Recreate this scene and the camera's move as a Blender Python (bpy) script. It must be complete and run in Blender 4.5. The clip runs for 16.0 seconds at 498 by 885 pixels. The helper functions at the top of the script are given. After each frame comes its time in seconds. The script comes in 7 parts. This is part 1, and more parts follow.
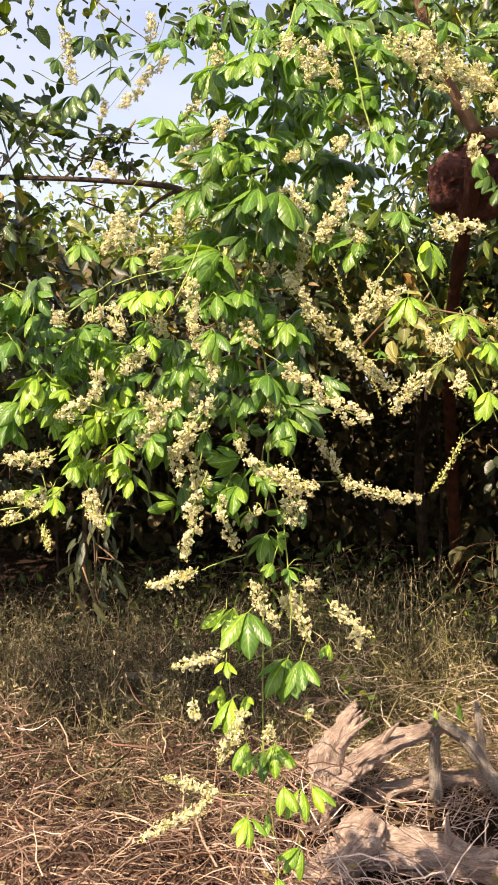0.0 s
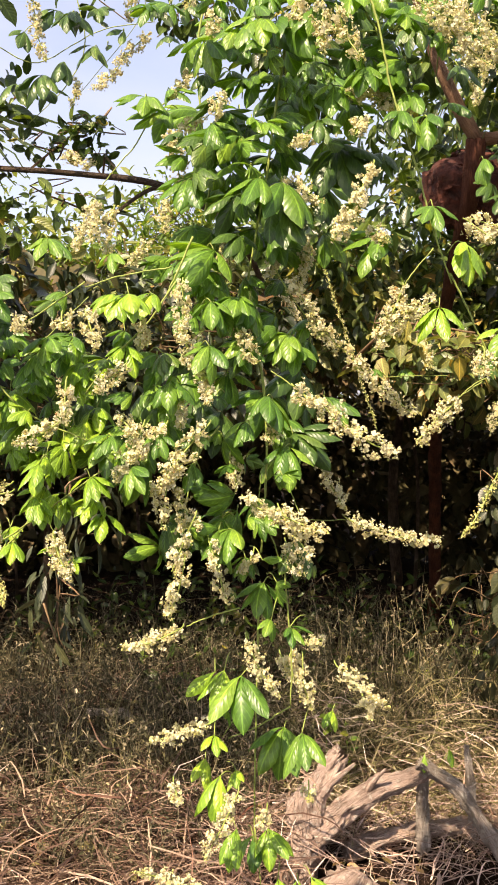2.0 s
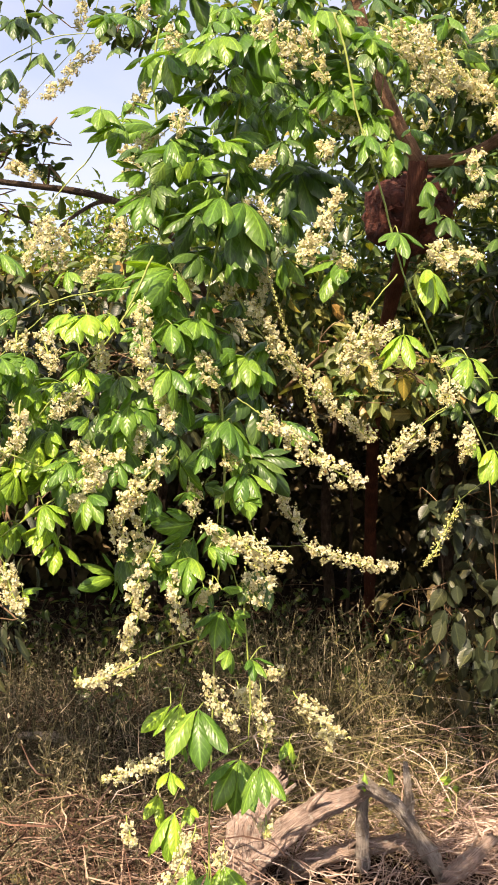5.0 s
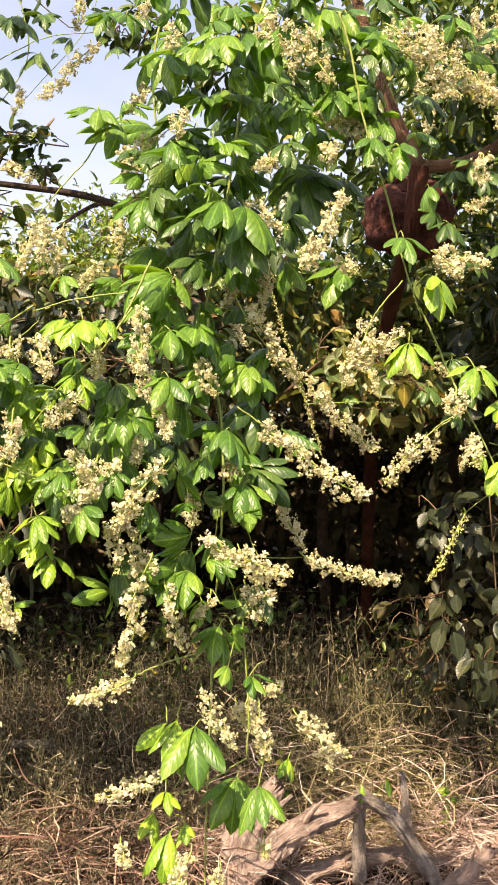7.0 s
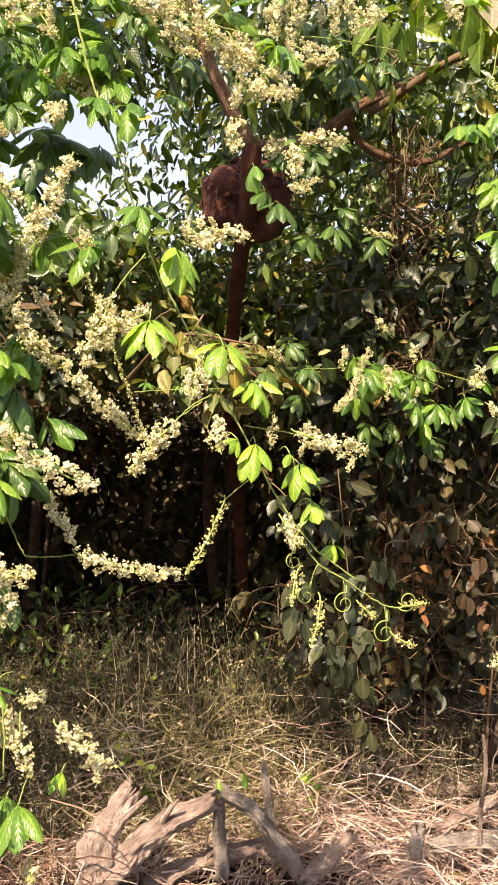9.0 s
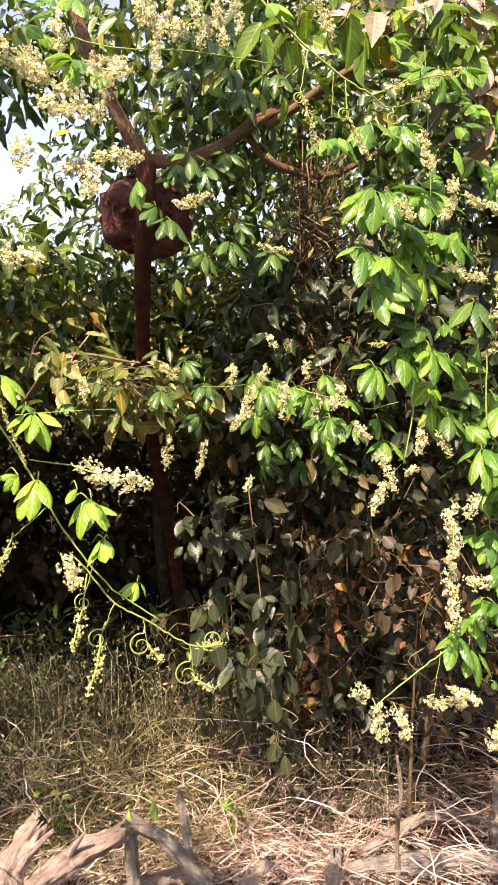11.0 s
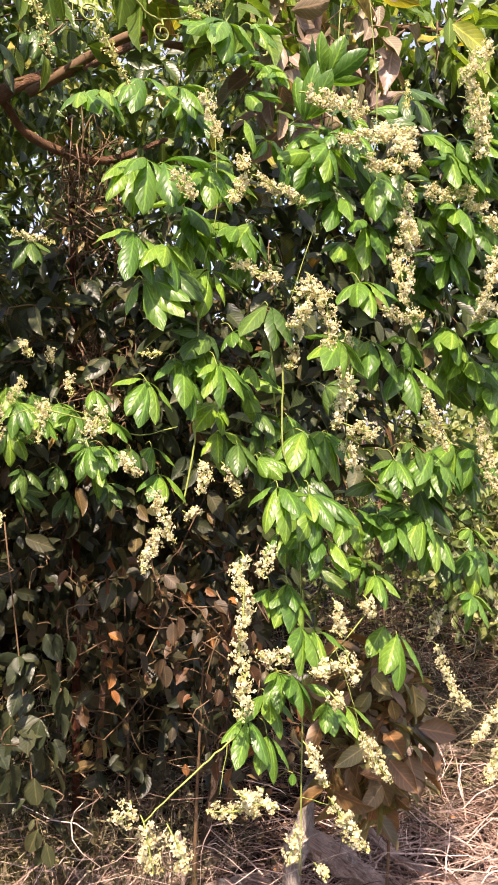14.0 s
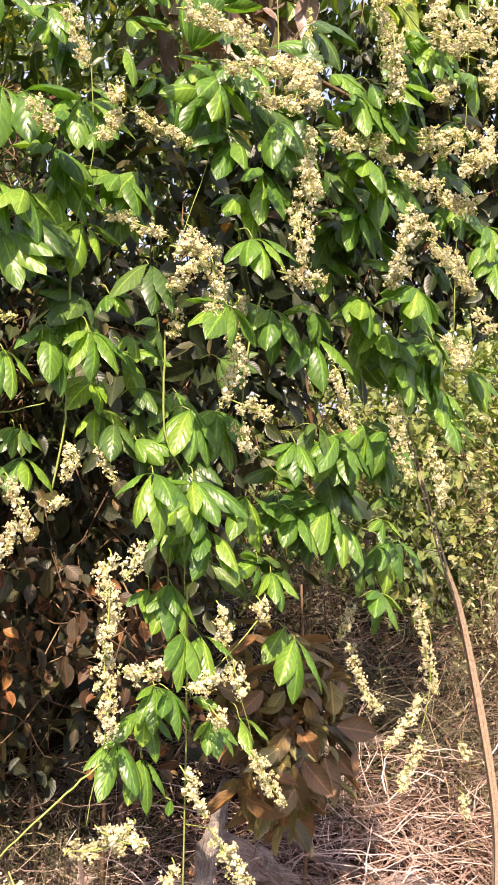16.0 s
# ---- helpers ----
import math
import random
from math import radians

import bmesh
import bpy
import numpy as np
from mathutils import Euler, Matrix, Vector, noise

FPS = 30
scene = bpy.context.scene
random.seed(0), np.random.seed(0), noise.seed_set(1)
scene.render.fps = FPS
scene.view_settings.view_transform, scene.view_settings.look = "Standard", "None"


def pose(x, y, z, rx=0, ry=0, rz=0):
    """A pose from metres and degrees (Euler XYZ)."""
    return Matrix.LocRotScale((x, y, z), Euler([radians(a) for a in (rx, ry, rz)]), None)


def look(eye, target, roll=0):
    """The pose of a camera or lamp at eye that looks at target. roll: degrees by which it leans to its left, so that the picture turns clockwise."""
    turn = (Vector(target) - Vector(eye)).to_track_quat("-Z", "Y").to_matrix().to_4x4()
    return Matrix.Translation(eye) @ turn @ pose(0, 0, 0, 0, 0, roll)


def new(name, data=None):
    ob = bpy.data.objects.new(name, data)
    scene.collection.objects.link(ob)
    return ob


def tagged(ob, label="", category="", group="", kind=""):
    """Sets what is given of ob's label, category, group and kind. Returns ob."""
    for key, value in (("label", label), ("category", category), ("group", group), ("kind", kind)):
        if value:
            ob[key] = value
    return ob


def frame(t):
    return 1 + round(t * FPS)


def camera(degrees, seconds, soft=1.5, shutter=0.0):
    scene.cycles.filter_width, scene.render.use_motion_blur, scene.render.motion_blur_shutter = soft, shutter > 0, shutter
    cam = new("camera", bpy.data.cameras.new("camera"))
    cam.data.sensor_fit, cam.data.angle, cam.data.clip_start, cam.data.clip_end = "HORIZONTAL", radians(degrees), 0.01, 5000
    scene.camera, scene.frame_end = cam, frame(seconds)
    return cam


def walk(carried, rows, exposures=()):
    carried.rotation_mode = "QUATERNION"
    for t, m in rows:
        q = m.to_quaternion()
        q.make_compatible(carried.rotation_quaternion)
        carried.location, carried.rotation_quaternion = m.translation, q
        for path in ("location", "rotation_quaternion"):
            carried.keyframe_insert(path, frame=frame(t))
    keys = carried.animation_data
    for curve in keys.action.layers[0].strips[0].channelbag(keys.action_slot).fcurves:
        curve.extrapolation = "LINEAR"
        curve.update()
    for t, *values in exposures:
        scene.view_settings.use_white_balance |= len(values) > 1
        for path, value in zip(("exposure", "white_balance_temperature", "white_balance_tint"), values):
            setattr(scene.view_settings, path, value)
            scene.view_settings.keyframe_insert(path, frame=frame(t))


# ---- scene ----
cam = camera(33.7, 16.0, 1.7)
METRES, EYE, TILT, LEAN, TURN = 1.6, 1.68, -4.0, 0.0, 0.0
ROWS = [
    (0.0, 0.0, 0.0, 0.0, -0.0, 0.0, -0.0),
    (0.5, -0.0198, 0.0761, 0.0084, -0.32, 0.24, -0.24),
    (1.0, -0.0443, 0.1269, 0.0152, -1.45, 0.49, -0.36),
    (1.5, -0.0436, 0.146, 0.0166, -2.22, 0.73, -0.47),
    (2.0, -0.0317, 0.1458, 0.0187, -2.51, 0.99, -0.69),
    (2.5, -0.0424, 0.1399, 0.026, -3.16, 1.11, -0.73),
    (3.0, -0.0567, 0.1599, 0.0313, -4.22, 1.07, -0.45),
    (3.5, -0.0516, 0.1773, 0.0325, -5.26, 1.27, -0.54),
    (4.0, -0.0483, 0.1778, 0.0331, -6.41, 1.44, -0.7),
    (4.5, -0.0594, 0.1672, 0.0326, -7.28, 1.62, -0.7),
    (7.0, -0.0616, 0.1898, 0.0395, -7.81, 2.06, -1.22),
    (7.5, -0.0607, 0.1971, 0.0391, -8.93, 1.92, -0.86),
    (8.0, -0.0436, 0.2058, 0.0368, -11.0, 1.67, -0.26),
    (8.5, 0.0083, 0.2082, 0.0348, -12.91, 1.53, 0.25),
    (9.0, 0.0839, 0.2161, 0.0374, -14.1, 1.5, 0.92),
    (11.5, 0.2666, 0.2073, 0.0556, -16.68, 2.35, 2.81),
    (12.0, 0.2935, 0.2051, 0.058, -19.83, 2.48, 2.81),
    (12.5, 0.3132, 0.2501, 0.0618, -23.29, 2.62, 2.55),
    (13.0, 0.3363, 0.3298, 0.0695, -26.23, 2.7, 2.38),
    (13.5, 0.3431, 0.3877, 0.0779, -28.35, 2.78, 2.3),
    (14.0, 0.3569, 0.4158, 0.0814, -30.09, 2.61, 2.5),
    (14.5, 0.3643, 0.4139, 0.0828, -31.6, 2.24, 2.86),
    (15.0, 0.3879, 0.4216, 0.084, -32.73, 1.95, 2.92),
    (15.5, 0.4396, 0.4522, 0.0846, -33.31, 1.5, 2.6),
    (16.0, 0.4685, 0.4791, 0.0821, -33.9, 1.19, 2.23),
]
walk(cam, [(t, pose(0, 0, EYE, TILT, LEAN, TURN) @ pose(METRES * x, METRES * y, METRES * z, 90 + pitch, roll, yaw)) for t, x, y, z, yaw, pitch, roll in ROWS],
     [(0.0, 1.33, 8100, 19), (8.0, 1.40, 8000, 21), (12.0, 1.64, 7350, 25), (13.5, 1.46, 7250, 29), (16.0, 1.43, 7350, 28)])

# ---- light ----
SUN_DIR = Vector((-0.56, -0.85, 1.28)).normalized()      # towards the sun
world = bpy.data.worlds.new("sky")
scene.world = world
world.use_nodes = True
wt = world.node_tree
wt.nodes.clear()
sky = wt.nodes.new("ShaderNodeTexSky")
sky.sky_type, sky.sun_disc = "NISHITA", False
sky.sun_elevation = math.asin(SUN_DIR.z)
sky.sun_rotation = math.atan2(SUN_DIR.x, SUN_DIR.y)
sky.air_density, sky.dust_density, sky.ozone_density = 1.0, 2.0, 1.5
coord = wt.nodes.new("ShaderNodeTexCoord")
wmap = wt.nodes.new("ShaderNodeMapping")
wmap.inputs["Scale"].default_value = (1.2, 1.2, 3.0)
cloud = wt.nodes.new("ShaderNodeTexNoise")
cloud.inputs["Scale"].default_value, cloud.inputs["Detail"].default_value = 2.2, 6.0
cramp = wt.nodes.new("ShaderNodeValToRGB")
cramp.color_ramp.elements[0].position, cramp.color_ramp.elements[1].position = 0.38, 0.72
cramp.color_ramp.elements[0].color = (0.30, 0.30, 0.30, 1)
cramp.color_ramp.elements[1].color = (0.85, 0.85, 0.85, 1)
cmix = wt.nodes.new("ShaderNodeMix")
cmix.data_type = "RGBA"
cmix.inputs["B"].default_value = (2.75, 3.25, 4.6, 1)
back = wt.nodes.new("ShaderNodeBackground")
back.inputs["Strength"].default_value = 0.122
wout = wt.nodes.new("ShaderNodeOutputWorld")
wt.links.new(coord.outputs["Generated"], wmap.inputs["Vector"])
wt.links.new(wmap.outputs["Vector"], cloud.inputs["Vector"])
wt.links.new(cloud.outputs["Fac"], cramp.inputs["Fac"])
wt.links.new(cramp.outputs["Color"], cmix.inputs["Factor"])
wt.links.new(sky.outputs["Color"], cmix.inputs["A"])
wt.links.new(cmix.outputs["Result"], back.inputs["Color"])
wt.links.new(back.outputs["Background"], wout.inputs["Surface"])

sun = new("sun", bpy.data.lights.new("sun", "SUN"))
sun.data.energy, sun.data.angle, sun.data.color = 4.0, radians(0.55), (1.0, 0.92, 0.78)
sun.matrix_world = look(SUN_DIR * 20, (0, 0, 0))

# ---- materials ----
def node_mat(name):
    m = bpy.data.materials.new(name)
    m.use_nodes = True
    t = m.node_tree
    return m, t, t.nodes["Principled BSDF"], t.nodes["Material Output"]


def add(t, kind, **inputs):
    n = t.nodes.new(kind)
    for key, value in inputs.items():
        n.inputs[key.replace("_", " ")].default_value = value
    return n


def ramp(t, source, stops):
    n = t.nodes.new("ShaderNodeValToRGB")
    e = n.color_ramp.elements
    while len(e) < len(stops):
        e.new(0.5)
    for el, (p, c) in zip(e, stops):
        el.position, el.color = p, (*c, 1)
    t.links.new(source, n.inputs["Fac"])
    return n.outputs["Color"]


def mixed(t, a, b, fac, mode="MIX"):
    n = t.nodes.new("ShaderNodeMix")
    n.data_type, n.blend_type = "RGBA", mode
    for key, value in (("A", a), ("B", b), ("Factor", fac)):
        if isinstance(value, bpy.types.NodeSocket):
            t.links.new(value, n.inputs[key])
        else:
            n.inputs[key].default_value = value if key == "Factor" else (*value, 1)
    return n.outputs["Result"]


def foliage(name, stops, rough=0.38, glow=0.3, island=False, veins=True, spec=0.5):
    """Leaf: colour by piece, blotches, pale midrib from the UV map, some light let through."""
    m, t, b, out = node_mat(name)
    if island:
        rnd = add(t, "ShaderNodeNewGeometry").outputs["Random Per Island"]
    else:
        rnd = add(t, "ShaderNodeObjectInfo").outputs["Random"]
    col = ramp(t, rnd, stops)
    tc = add(t, "ShaderNodeTexCoord")
    pos = tc.outputs["Object"]
    blot = add(t, "ShaderNodeTexNoise", Scale=9.0 if not island else 25.0, Detail=4.0)
    t.links.new(pos, blot.inputs["Vector"])
    shade = ramp(t, blot.outputs["Fac"], ((0.3, (0.72, 0.74, 0.66)), (0.7, (1.15, 1.12, 1.02))))
    col = mixed(t, col, shade, 1.0, "MULTIPLY")
    if veins:
        uv = add(t, "ShaderNodeSeparateXYZ")
        t.links.new(tc.outputs["UV"], uv.inputs[0])
        off = add(t, "ShaderNodeMath")
        off.operation = "SUBTRACT"
        off.inputs[1].default_value = 0.5
        t.links.new(uv.outputs["X"], off.inputs[0])
        ab = add(t, "ShaderNodeMath")
        ab.operation = "ABSOLUTE"
        t.links.new(off.outputs[0], ab.inputs[0])
        rib = ramp(t, ab.outputs[0], ((0.0, (1, 1, 1)), (0.02, (1, 1, 1)), (0.06, (0, 0, 0))))
        # side veins, slanting to the tip
        sl = add(t, "ShaderNodeMath")
        sl.operation = "MULTIPLY_ADD"
        sl.inputs[1].default_value = -0.55
        t.links.new(ab.outputs[0], sl.inputs[0])
        t.links.new(uv.outputs["Y"], sl.inputs[2])
        wv = add(t, "ShaderNodeMath")
        wv.operation = "PINGPONG"
        wv.inputs[1].default_value = 0.065
        t.links.new(sl.outputs[0], wv.inputs[0])
        side = ramp(t, wv.outputs[0], ((0.0, (0.55, 0.55, 0.55)), (0.014, (0, 0, 0))))
        line = mixed(t, rib, side, 1.0, "ADD")
        lit = mixed(t, col, (2.1, 1.9, 1.9), 1.0, "MULTIPLY")
        fac = add(t, "ShaderNodeMath")
        fac.operation = "MULTIPLY"
        fac.inputs[1].default_value = 0.95
        t.links.new(line, fac.inputs[0])
        col = mixed(t, col, lit, fac.outputs[0])
        quilt = add(t, "ShaderNodeMath")
        quilt.operation = "MULTIPLY_ADD"
        quilt.inputs[1].default_value = 9.0
        t.links.new(wv.outputs[0], quilt.inputs[0])
        t.links.new(blot.outputs["Fac"], quilt.inputs[2])
        bump = add(t, "ShaderNodeBump", Strength=0.5, Distance=0.0012)
        t.links.new(quilt.outputs[0], bump.inputs["Height"])
        t.links.new(bump.outputs["Normal"], b.inputs["Normal"])
    t.links.new(col, b.inputs["Base Color"])
    b.inputs["Roughness"].default_value = rough
    b.inputs["Specular IOR Level"].default_value = spec
    tr = add(t, "ShaderNodeBsdfTranslucent")
    tcol = mixed(t, col, (1.5, 1.6, 0.6), 1.0, "MULTIPLY")
    t.links.new(tcol, tr.inputs["Color"])
    ms = add(t, "ShaderNodeMixShader", Fac=glow)
    t.links.new(b.outputs[0], ms.inputs[1])
    t.links.new(tr.outputs[0], ms.inputs[2])
    t.links.new(ms.outputs[0], out.inputs["Surface"])
    return m


def fibre(name, stops, rough=0.7, glow=0.0, spec=0.3):
    """Straw, stems and buds: colour per loose piece with a fine mottle."""
    m, t, b, out = node_mat(name)
    col = ramp(t, add(t, "ShaderNodeNewGeometry").outputs["Random Per Island"], stops)
    tc = add(t, "ShaderNodeTexCoord")
    n = add(t, "ShaderNodeTexNoise", Scale=140.0, Detail=3.0)
    t.links.new(tc.outputs["Object"], n.inputs["Vector"])
    col = mixed(t, col, ramp(t, n.outputs["Fac"], ((0.3, (0.75, 0.72, 0.68)), (0.7, (1.12, 1.12, 1.1)))), 1.0, "MULTIPLY")
    t.links.new(col, b.inputs["Base Color"])
    b.inputs["Roughness"].default_value = rough
    b.inputs["Specular IOR Level"].default_value = spec
    if glow:
        tr = add(t, "ShaderNodeBsdfTranslucent")
        t.links.new(col, tr.inputs["Color"])
        ms = add(t, "ShaderNodeMixShader", Fac=glow)
        t.links.new(b.outputs[0], ms.inputs[1])
        t.links.new(tr.outputs[0], ms.inputs[2])
        t.links.new(ms.outputs[0], out.inputs["Surface"])
    return m


def bark(name, dark, mid, pale, scale=30.0, stretch=6.0, lichen=0.0):
    m, t, b, out = node_mat(name)
    tc = add(t, "ShaderNodeTexCoord")
    uvm = add(t, "ShaderNodeMapping")
    uvm.inputs["Scale"].default_value = (scale, scale * 0.42 / stretch * 3, 1)
    t.links.new(tc.outputs["UV"], uvm.inputs["Vector"])
    fib = add(t, "ShaderNodeTexNoise", Scale=1.0, Detail=8.0, Roughness=0.7)
    t.links.new(uvm.outputs["Vector"], fib.inputs["Vector"])
    blot = add(t, "ShaderNodeTexNoise", Scale=14.0, Detail=5.0)
    t.links.new(tc.outputs["Object"], blot.inputs["Vector"])
    col = ramp(t, fib.outputs["Fac"], ((0.28, dark), (0.5, mid), (0.75, pale)))
    col = mixed(t, col, ramp(t, blot.outputs["Fac"], ((0.35, (0.7, 0.68, 0.66)), (0.52, (1, 1, 1)), (0.68, (1.35, 1.35, 1.33)))), 1.0, "MULTIPLY")
    if lichen:
        spots = add(t, "ShaderNodeTexNoise", Scale=42.0, Detail=5.0, Roughness=0.65)
        t.links.new(tc.outputs["Object"], spots.inputs["Vector"])
        col = mixed(t, col, (0.62, 0.58, 0.50), ramp(t, spots.outputs["Fac"], ((0.56, (0, 0, 0)), (0.64, (lichen, lichen, lichen)))))
    t.links.new(col, b.inputs["Base Color"])
    b.inputs["Roughness"].default_value = 0.85
    b.inputs["Specular IOR Level"].default_value = 0.2
    bump = add(t, "ShaderNodeBump", Strength=1.0, Distance=0.03)
    t.links.new(fib.outputs["Fac"], bump.inputs["Height"])
    t.links.new(bump.outputs["Normal"], b.inputs["Normal"])
    return m


M_LEAF = foliage("vine_leaf", ((0.0, (0.065, 0.166, 0.029)), (0.5, (0.107, 0.232, 0.035)), (0.8, (0.149, 0.285, 0.041)), (1.0, (0.190, 0.332, 0.047))), 0.36, 0.32, spec=0.55)
M_YOUNG = foliage("young_leaf", ((0.0, (0.13, 0.26, 0.03)), (0.6, (0.19, 0.34, 0.036)), (1.0, (0.27, 0.42, 0.04))), 0.36, 0.22)
# Darker copy of the vine leaf: rear, shaded and backlit leaves get shade as colour.
M_DIM = foliage("dim_leaf", ((0.0, (0.042, 0.095, 0.024)), (0.6, (0.065, 0.135, 0.03)), (1.0, (0.095, 0.17, 0.036))), 0.36, 0.2)
# Bush leaf tones taken down near black: part of the bush's shade is colour.
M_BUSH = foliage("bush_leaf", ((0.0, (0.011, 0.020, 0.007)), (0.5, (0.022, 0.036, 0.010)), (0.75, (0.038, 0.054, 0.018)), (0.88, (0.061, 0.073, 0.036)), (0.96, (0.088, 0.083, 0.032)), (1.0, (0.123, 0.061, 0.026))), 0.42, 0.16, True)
# Olive and brown skirt leaves with the overhang's shade put into their colour.
M_SHADED_SKIRT = foliage("shaded_skirt_leaf", ((0.0, (0.016, 0.023, 0.010)), (0.5, (0.029, 0.037, 0.017)), (0.85, (0.061, 0.061, 0.026)), (1.0, (0.121, 0.085, 0.036))), 0.45, 0.18, True)
M_TREE = foliage("tree_leaf", ((0.0, (0.026, 0.053, 0.013)), (0.6, (0.057, 0.101, 0.023)), (0.92, (0.123, 0.185, 0.032)), (1.0, (0.299, 0.255, 0.053))), 0.33, 0.22, True)
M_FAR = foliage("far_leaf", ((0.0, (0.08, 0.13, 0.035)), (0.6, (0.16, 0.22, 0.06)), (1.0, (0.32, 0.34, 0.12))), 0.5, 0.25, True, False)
M_BROWN = foliage("brown_leaf", ((0.0, (0.09, 0.075, 0.030)), (0.35, (0.20, 0.105, 0.045)), (0.65, (0.16, 0.15, 0.055)), (0.85, (0.26, 0.22, 0.09)), (1.0, (0.36, 0.18, 0.08))), 0.42, 0.15, True)
M_DEAD = foliage("dead_leaf", ((0.0, (0.15, 0.10, 0.075)), (0.4, (0.26, 0.20, 0.16)), (0.7, (0.17, 0.17, 0.09)), (0.9, (0.34, 0.26, 0.20)), (1.0, (0.46, 0.30, 0.06))), 0.42, 0.15, True)
M_CANOPY = foliage("canopy_leaf", ((0.0, (0.065, 0.13, 0.025)), (0.6, (0.13, 0.22, 0.036)), (0.92, (0.23, 0.32, 0.05)), (1.0, (0.42, 0.36, 0.07))), 0.30, 0.32, True)
M_FADED = foliage("faded_leaf", ((0.0, (0.05, 0.07, 0.02)), (0.5, (0.14, 0.13, 0.045)), (0.8, (0.27, 0.20, 0.06)), (1.0, (0.40, 0.25, 0.07))), 0.45, 0.25, True)
M_YELLOW = foliage("yellow_leaf", ((0.0, (0.07, 0.10, 0.025)), (0.5, (0.13, 0.15, 0.04)), (0.85, (0.22, 0.21, 0.055)), (1.0, (0.40, 0.32, 0.07))), 0.42, 0.25, True)
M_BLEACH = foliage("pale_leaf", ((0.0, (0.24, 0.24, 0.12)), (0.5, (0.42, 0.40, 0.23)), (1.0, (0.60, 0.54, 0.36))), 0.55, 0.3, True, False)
# Brown thicket leaf made for the hollow's shade; sheen kept low to hold it dark.
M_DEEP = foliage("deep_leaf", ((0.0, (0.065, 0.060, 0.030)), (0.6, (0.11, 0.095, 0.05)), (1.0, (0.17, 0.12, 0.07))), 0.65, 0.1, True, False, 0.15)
# Rusty leaf colours, lowered as well to show the clump standing in shade.
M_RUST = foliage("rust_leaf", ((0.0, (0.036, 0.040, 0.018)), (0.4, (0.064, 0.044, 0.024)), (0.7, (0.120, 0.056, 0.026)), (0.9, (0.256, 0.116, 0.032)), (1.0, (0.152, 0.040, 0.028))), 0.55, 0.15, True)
# Dull olive shoot leaf; its dark tones include the shade it hangs in.
M_SHADED_SHOOT = foliage("shaded_shoot_leaf", ((0.0, (0.025, 0.036, 0.018)), (0.6, (0.044, 0.058, 0.028)), (1.0, (0.077, 0.083, 0.039))), 0.42, 0.15, True)
M_FLOWER = fibre("cream_blossom", ((0.0, (0.714, 0.607, 0.321)), (0.12, (0.812, 0.759, 0.464)), (0.5, (0.839, 0.804, 0.536)), (0.88, (0.857, 0.835, 0.634)), (0.97, (0.750, 0.750, 0.339)), (1.0, (0.589, 0.339, 0.152))), 0.6, 0.4)
M_BUD = fibre("green_bud", ((0.0, (0.52, 0.52, 0.16)), (0.5, (0.72, 0.70, 0.28)), (1.0, (0.86, 0.80, 0.46))), 0.6, 0.2)
M_STEM = fibre("green_stem", ((0.0, (0.16, 0.26, 0.05)), (0.5, (0.26, 0.34, 0.08)), (1.0, (0.34, 0.36, 0.12))), 0.5)
M_TWIG = fibre("twig", ((0.0, (0.09, 0.055, 0.03)), (0.6, (0.17, 0.11, 0.06)), (1.0, (0.28, 0.20, 0.12))), 0.8)
M_STRAW = fibre("dry_straw", ((0.0, (0.04, 0.022, 0.016)), (0.35, (0.115, 0.066, 0.048)), (0.65, (0.25, 0.165, 0.120)), (0.93, (0.52, 0.385, 0.29)), (1.0, (0.22, 0.09, 0.06))), 0.6, 0.1)
# Pale straw, raised beyond its own tone so shadowed ground looks sunlit.
M_HAY = fibre("pale_hay", ((0.0, (0.18, 0.115, 0.09)), (0.35, (0.40, 0.28, 0.23)), (0.65, (0.66, 0.51, 0.43)), (0.93, (0.86, 0.73, 0.65)), (1.0, (0.44, 0.23, 0.16))), 0.6, 0.12)
M_REED = fibre("pale_reed", ((0.0, (0.36, 0.27, 0.18)), (1.0, (0.50, 0.39, 0.27))), 0.6, 0.15)
# Green and faded bush leaves, lightened to stand for sun on the bush top.
M_MIXED = foliage("mixed_leaf", ((0.0, (0.046, 0.072, 0.021)), (0.4, (0.091, 0.137, 0.039)), (0.7, (0.169, 0.195, 0.065)), (0.9, (0.312, 0.286, 0.104)), (1.0, (0.390, 0.234, 0.078))), 0.40, 0.2, True)
M_WEED = fibre("dry_weed", ((0.0, (0.030, 0.031, 0.015)), (0.4, (0.072, 0.072, 0.036)), (0.75, (0.153, 0.136, 0.076)), (1.0, (0.408, 0.348, 0.238))), 0.65, 0.15)
M_GRASS = fibre("green_grass", ((0.0, (0.10, 0.11, 0.035)), (0.4, (0.25, 0.23, 0.10)), (0.75, (0.46, 0.38, 0.23)), (1.0, (0.70, 0.59, 0.42))), 0.55, 0.2)
M_GRASSY = fibre("palm_blade", ((0.0, (0.03, 0.06, 0.02)), (1.0, (0.08, 0.12, 0.04))), 0.5, 0.1)
M_LOG = bark("weathered_wood", (0.09, 0.055, 0.042), (0.54, 0.40, 0.33), (0.74, 0.60, 0.52), lichen=0.75)
M_PALE = bark("bleached_wood", (0.12, 0.095, 0.078), (0.50, 0.43, 0.37), (0.62, 0.55, 0.48), lichen=0.9)
M_TRUNK = bark("red_brown_bark", (0.055, 0.018, 0.011), (0.15, 0.05, 0.027), (0.25, 0.10, 0.055))
# Limb bark: tan, made paler than the trunk to paint in sunlight.
M_LIMB = bark("sunlit_tan_bark", (0.15, 0.07, 0.04), (0.36, 0.20, 0.115), (0.52, 0.34, 0.22))
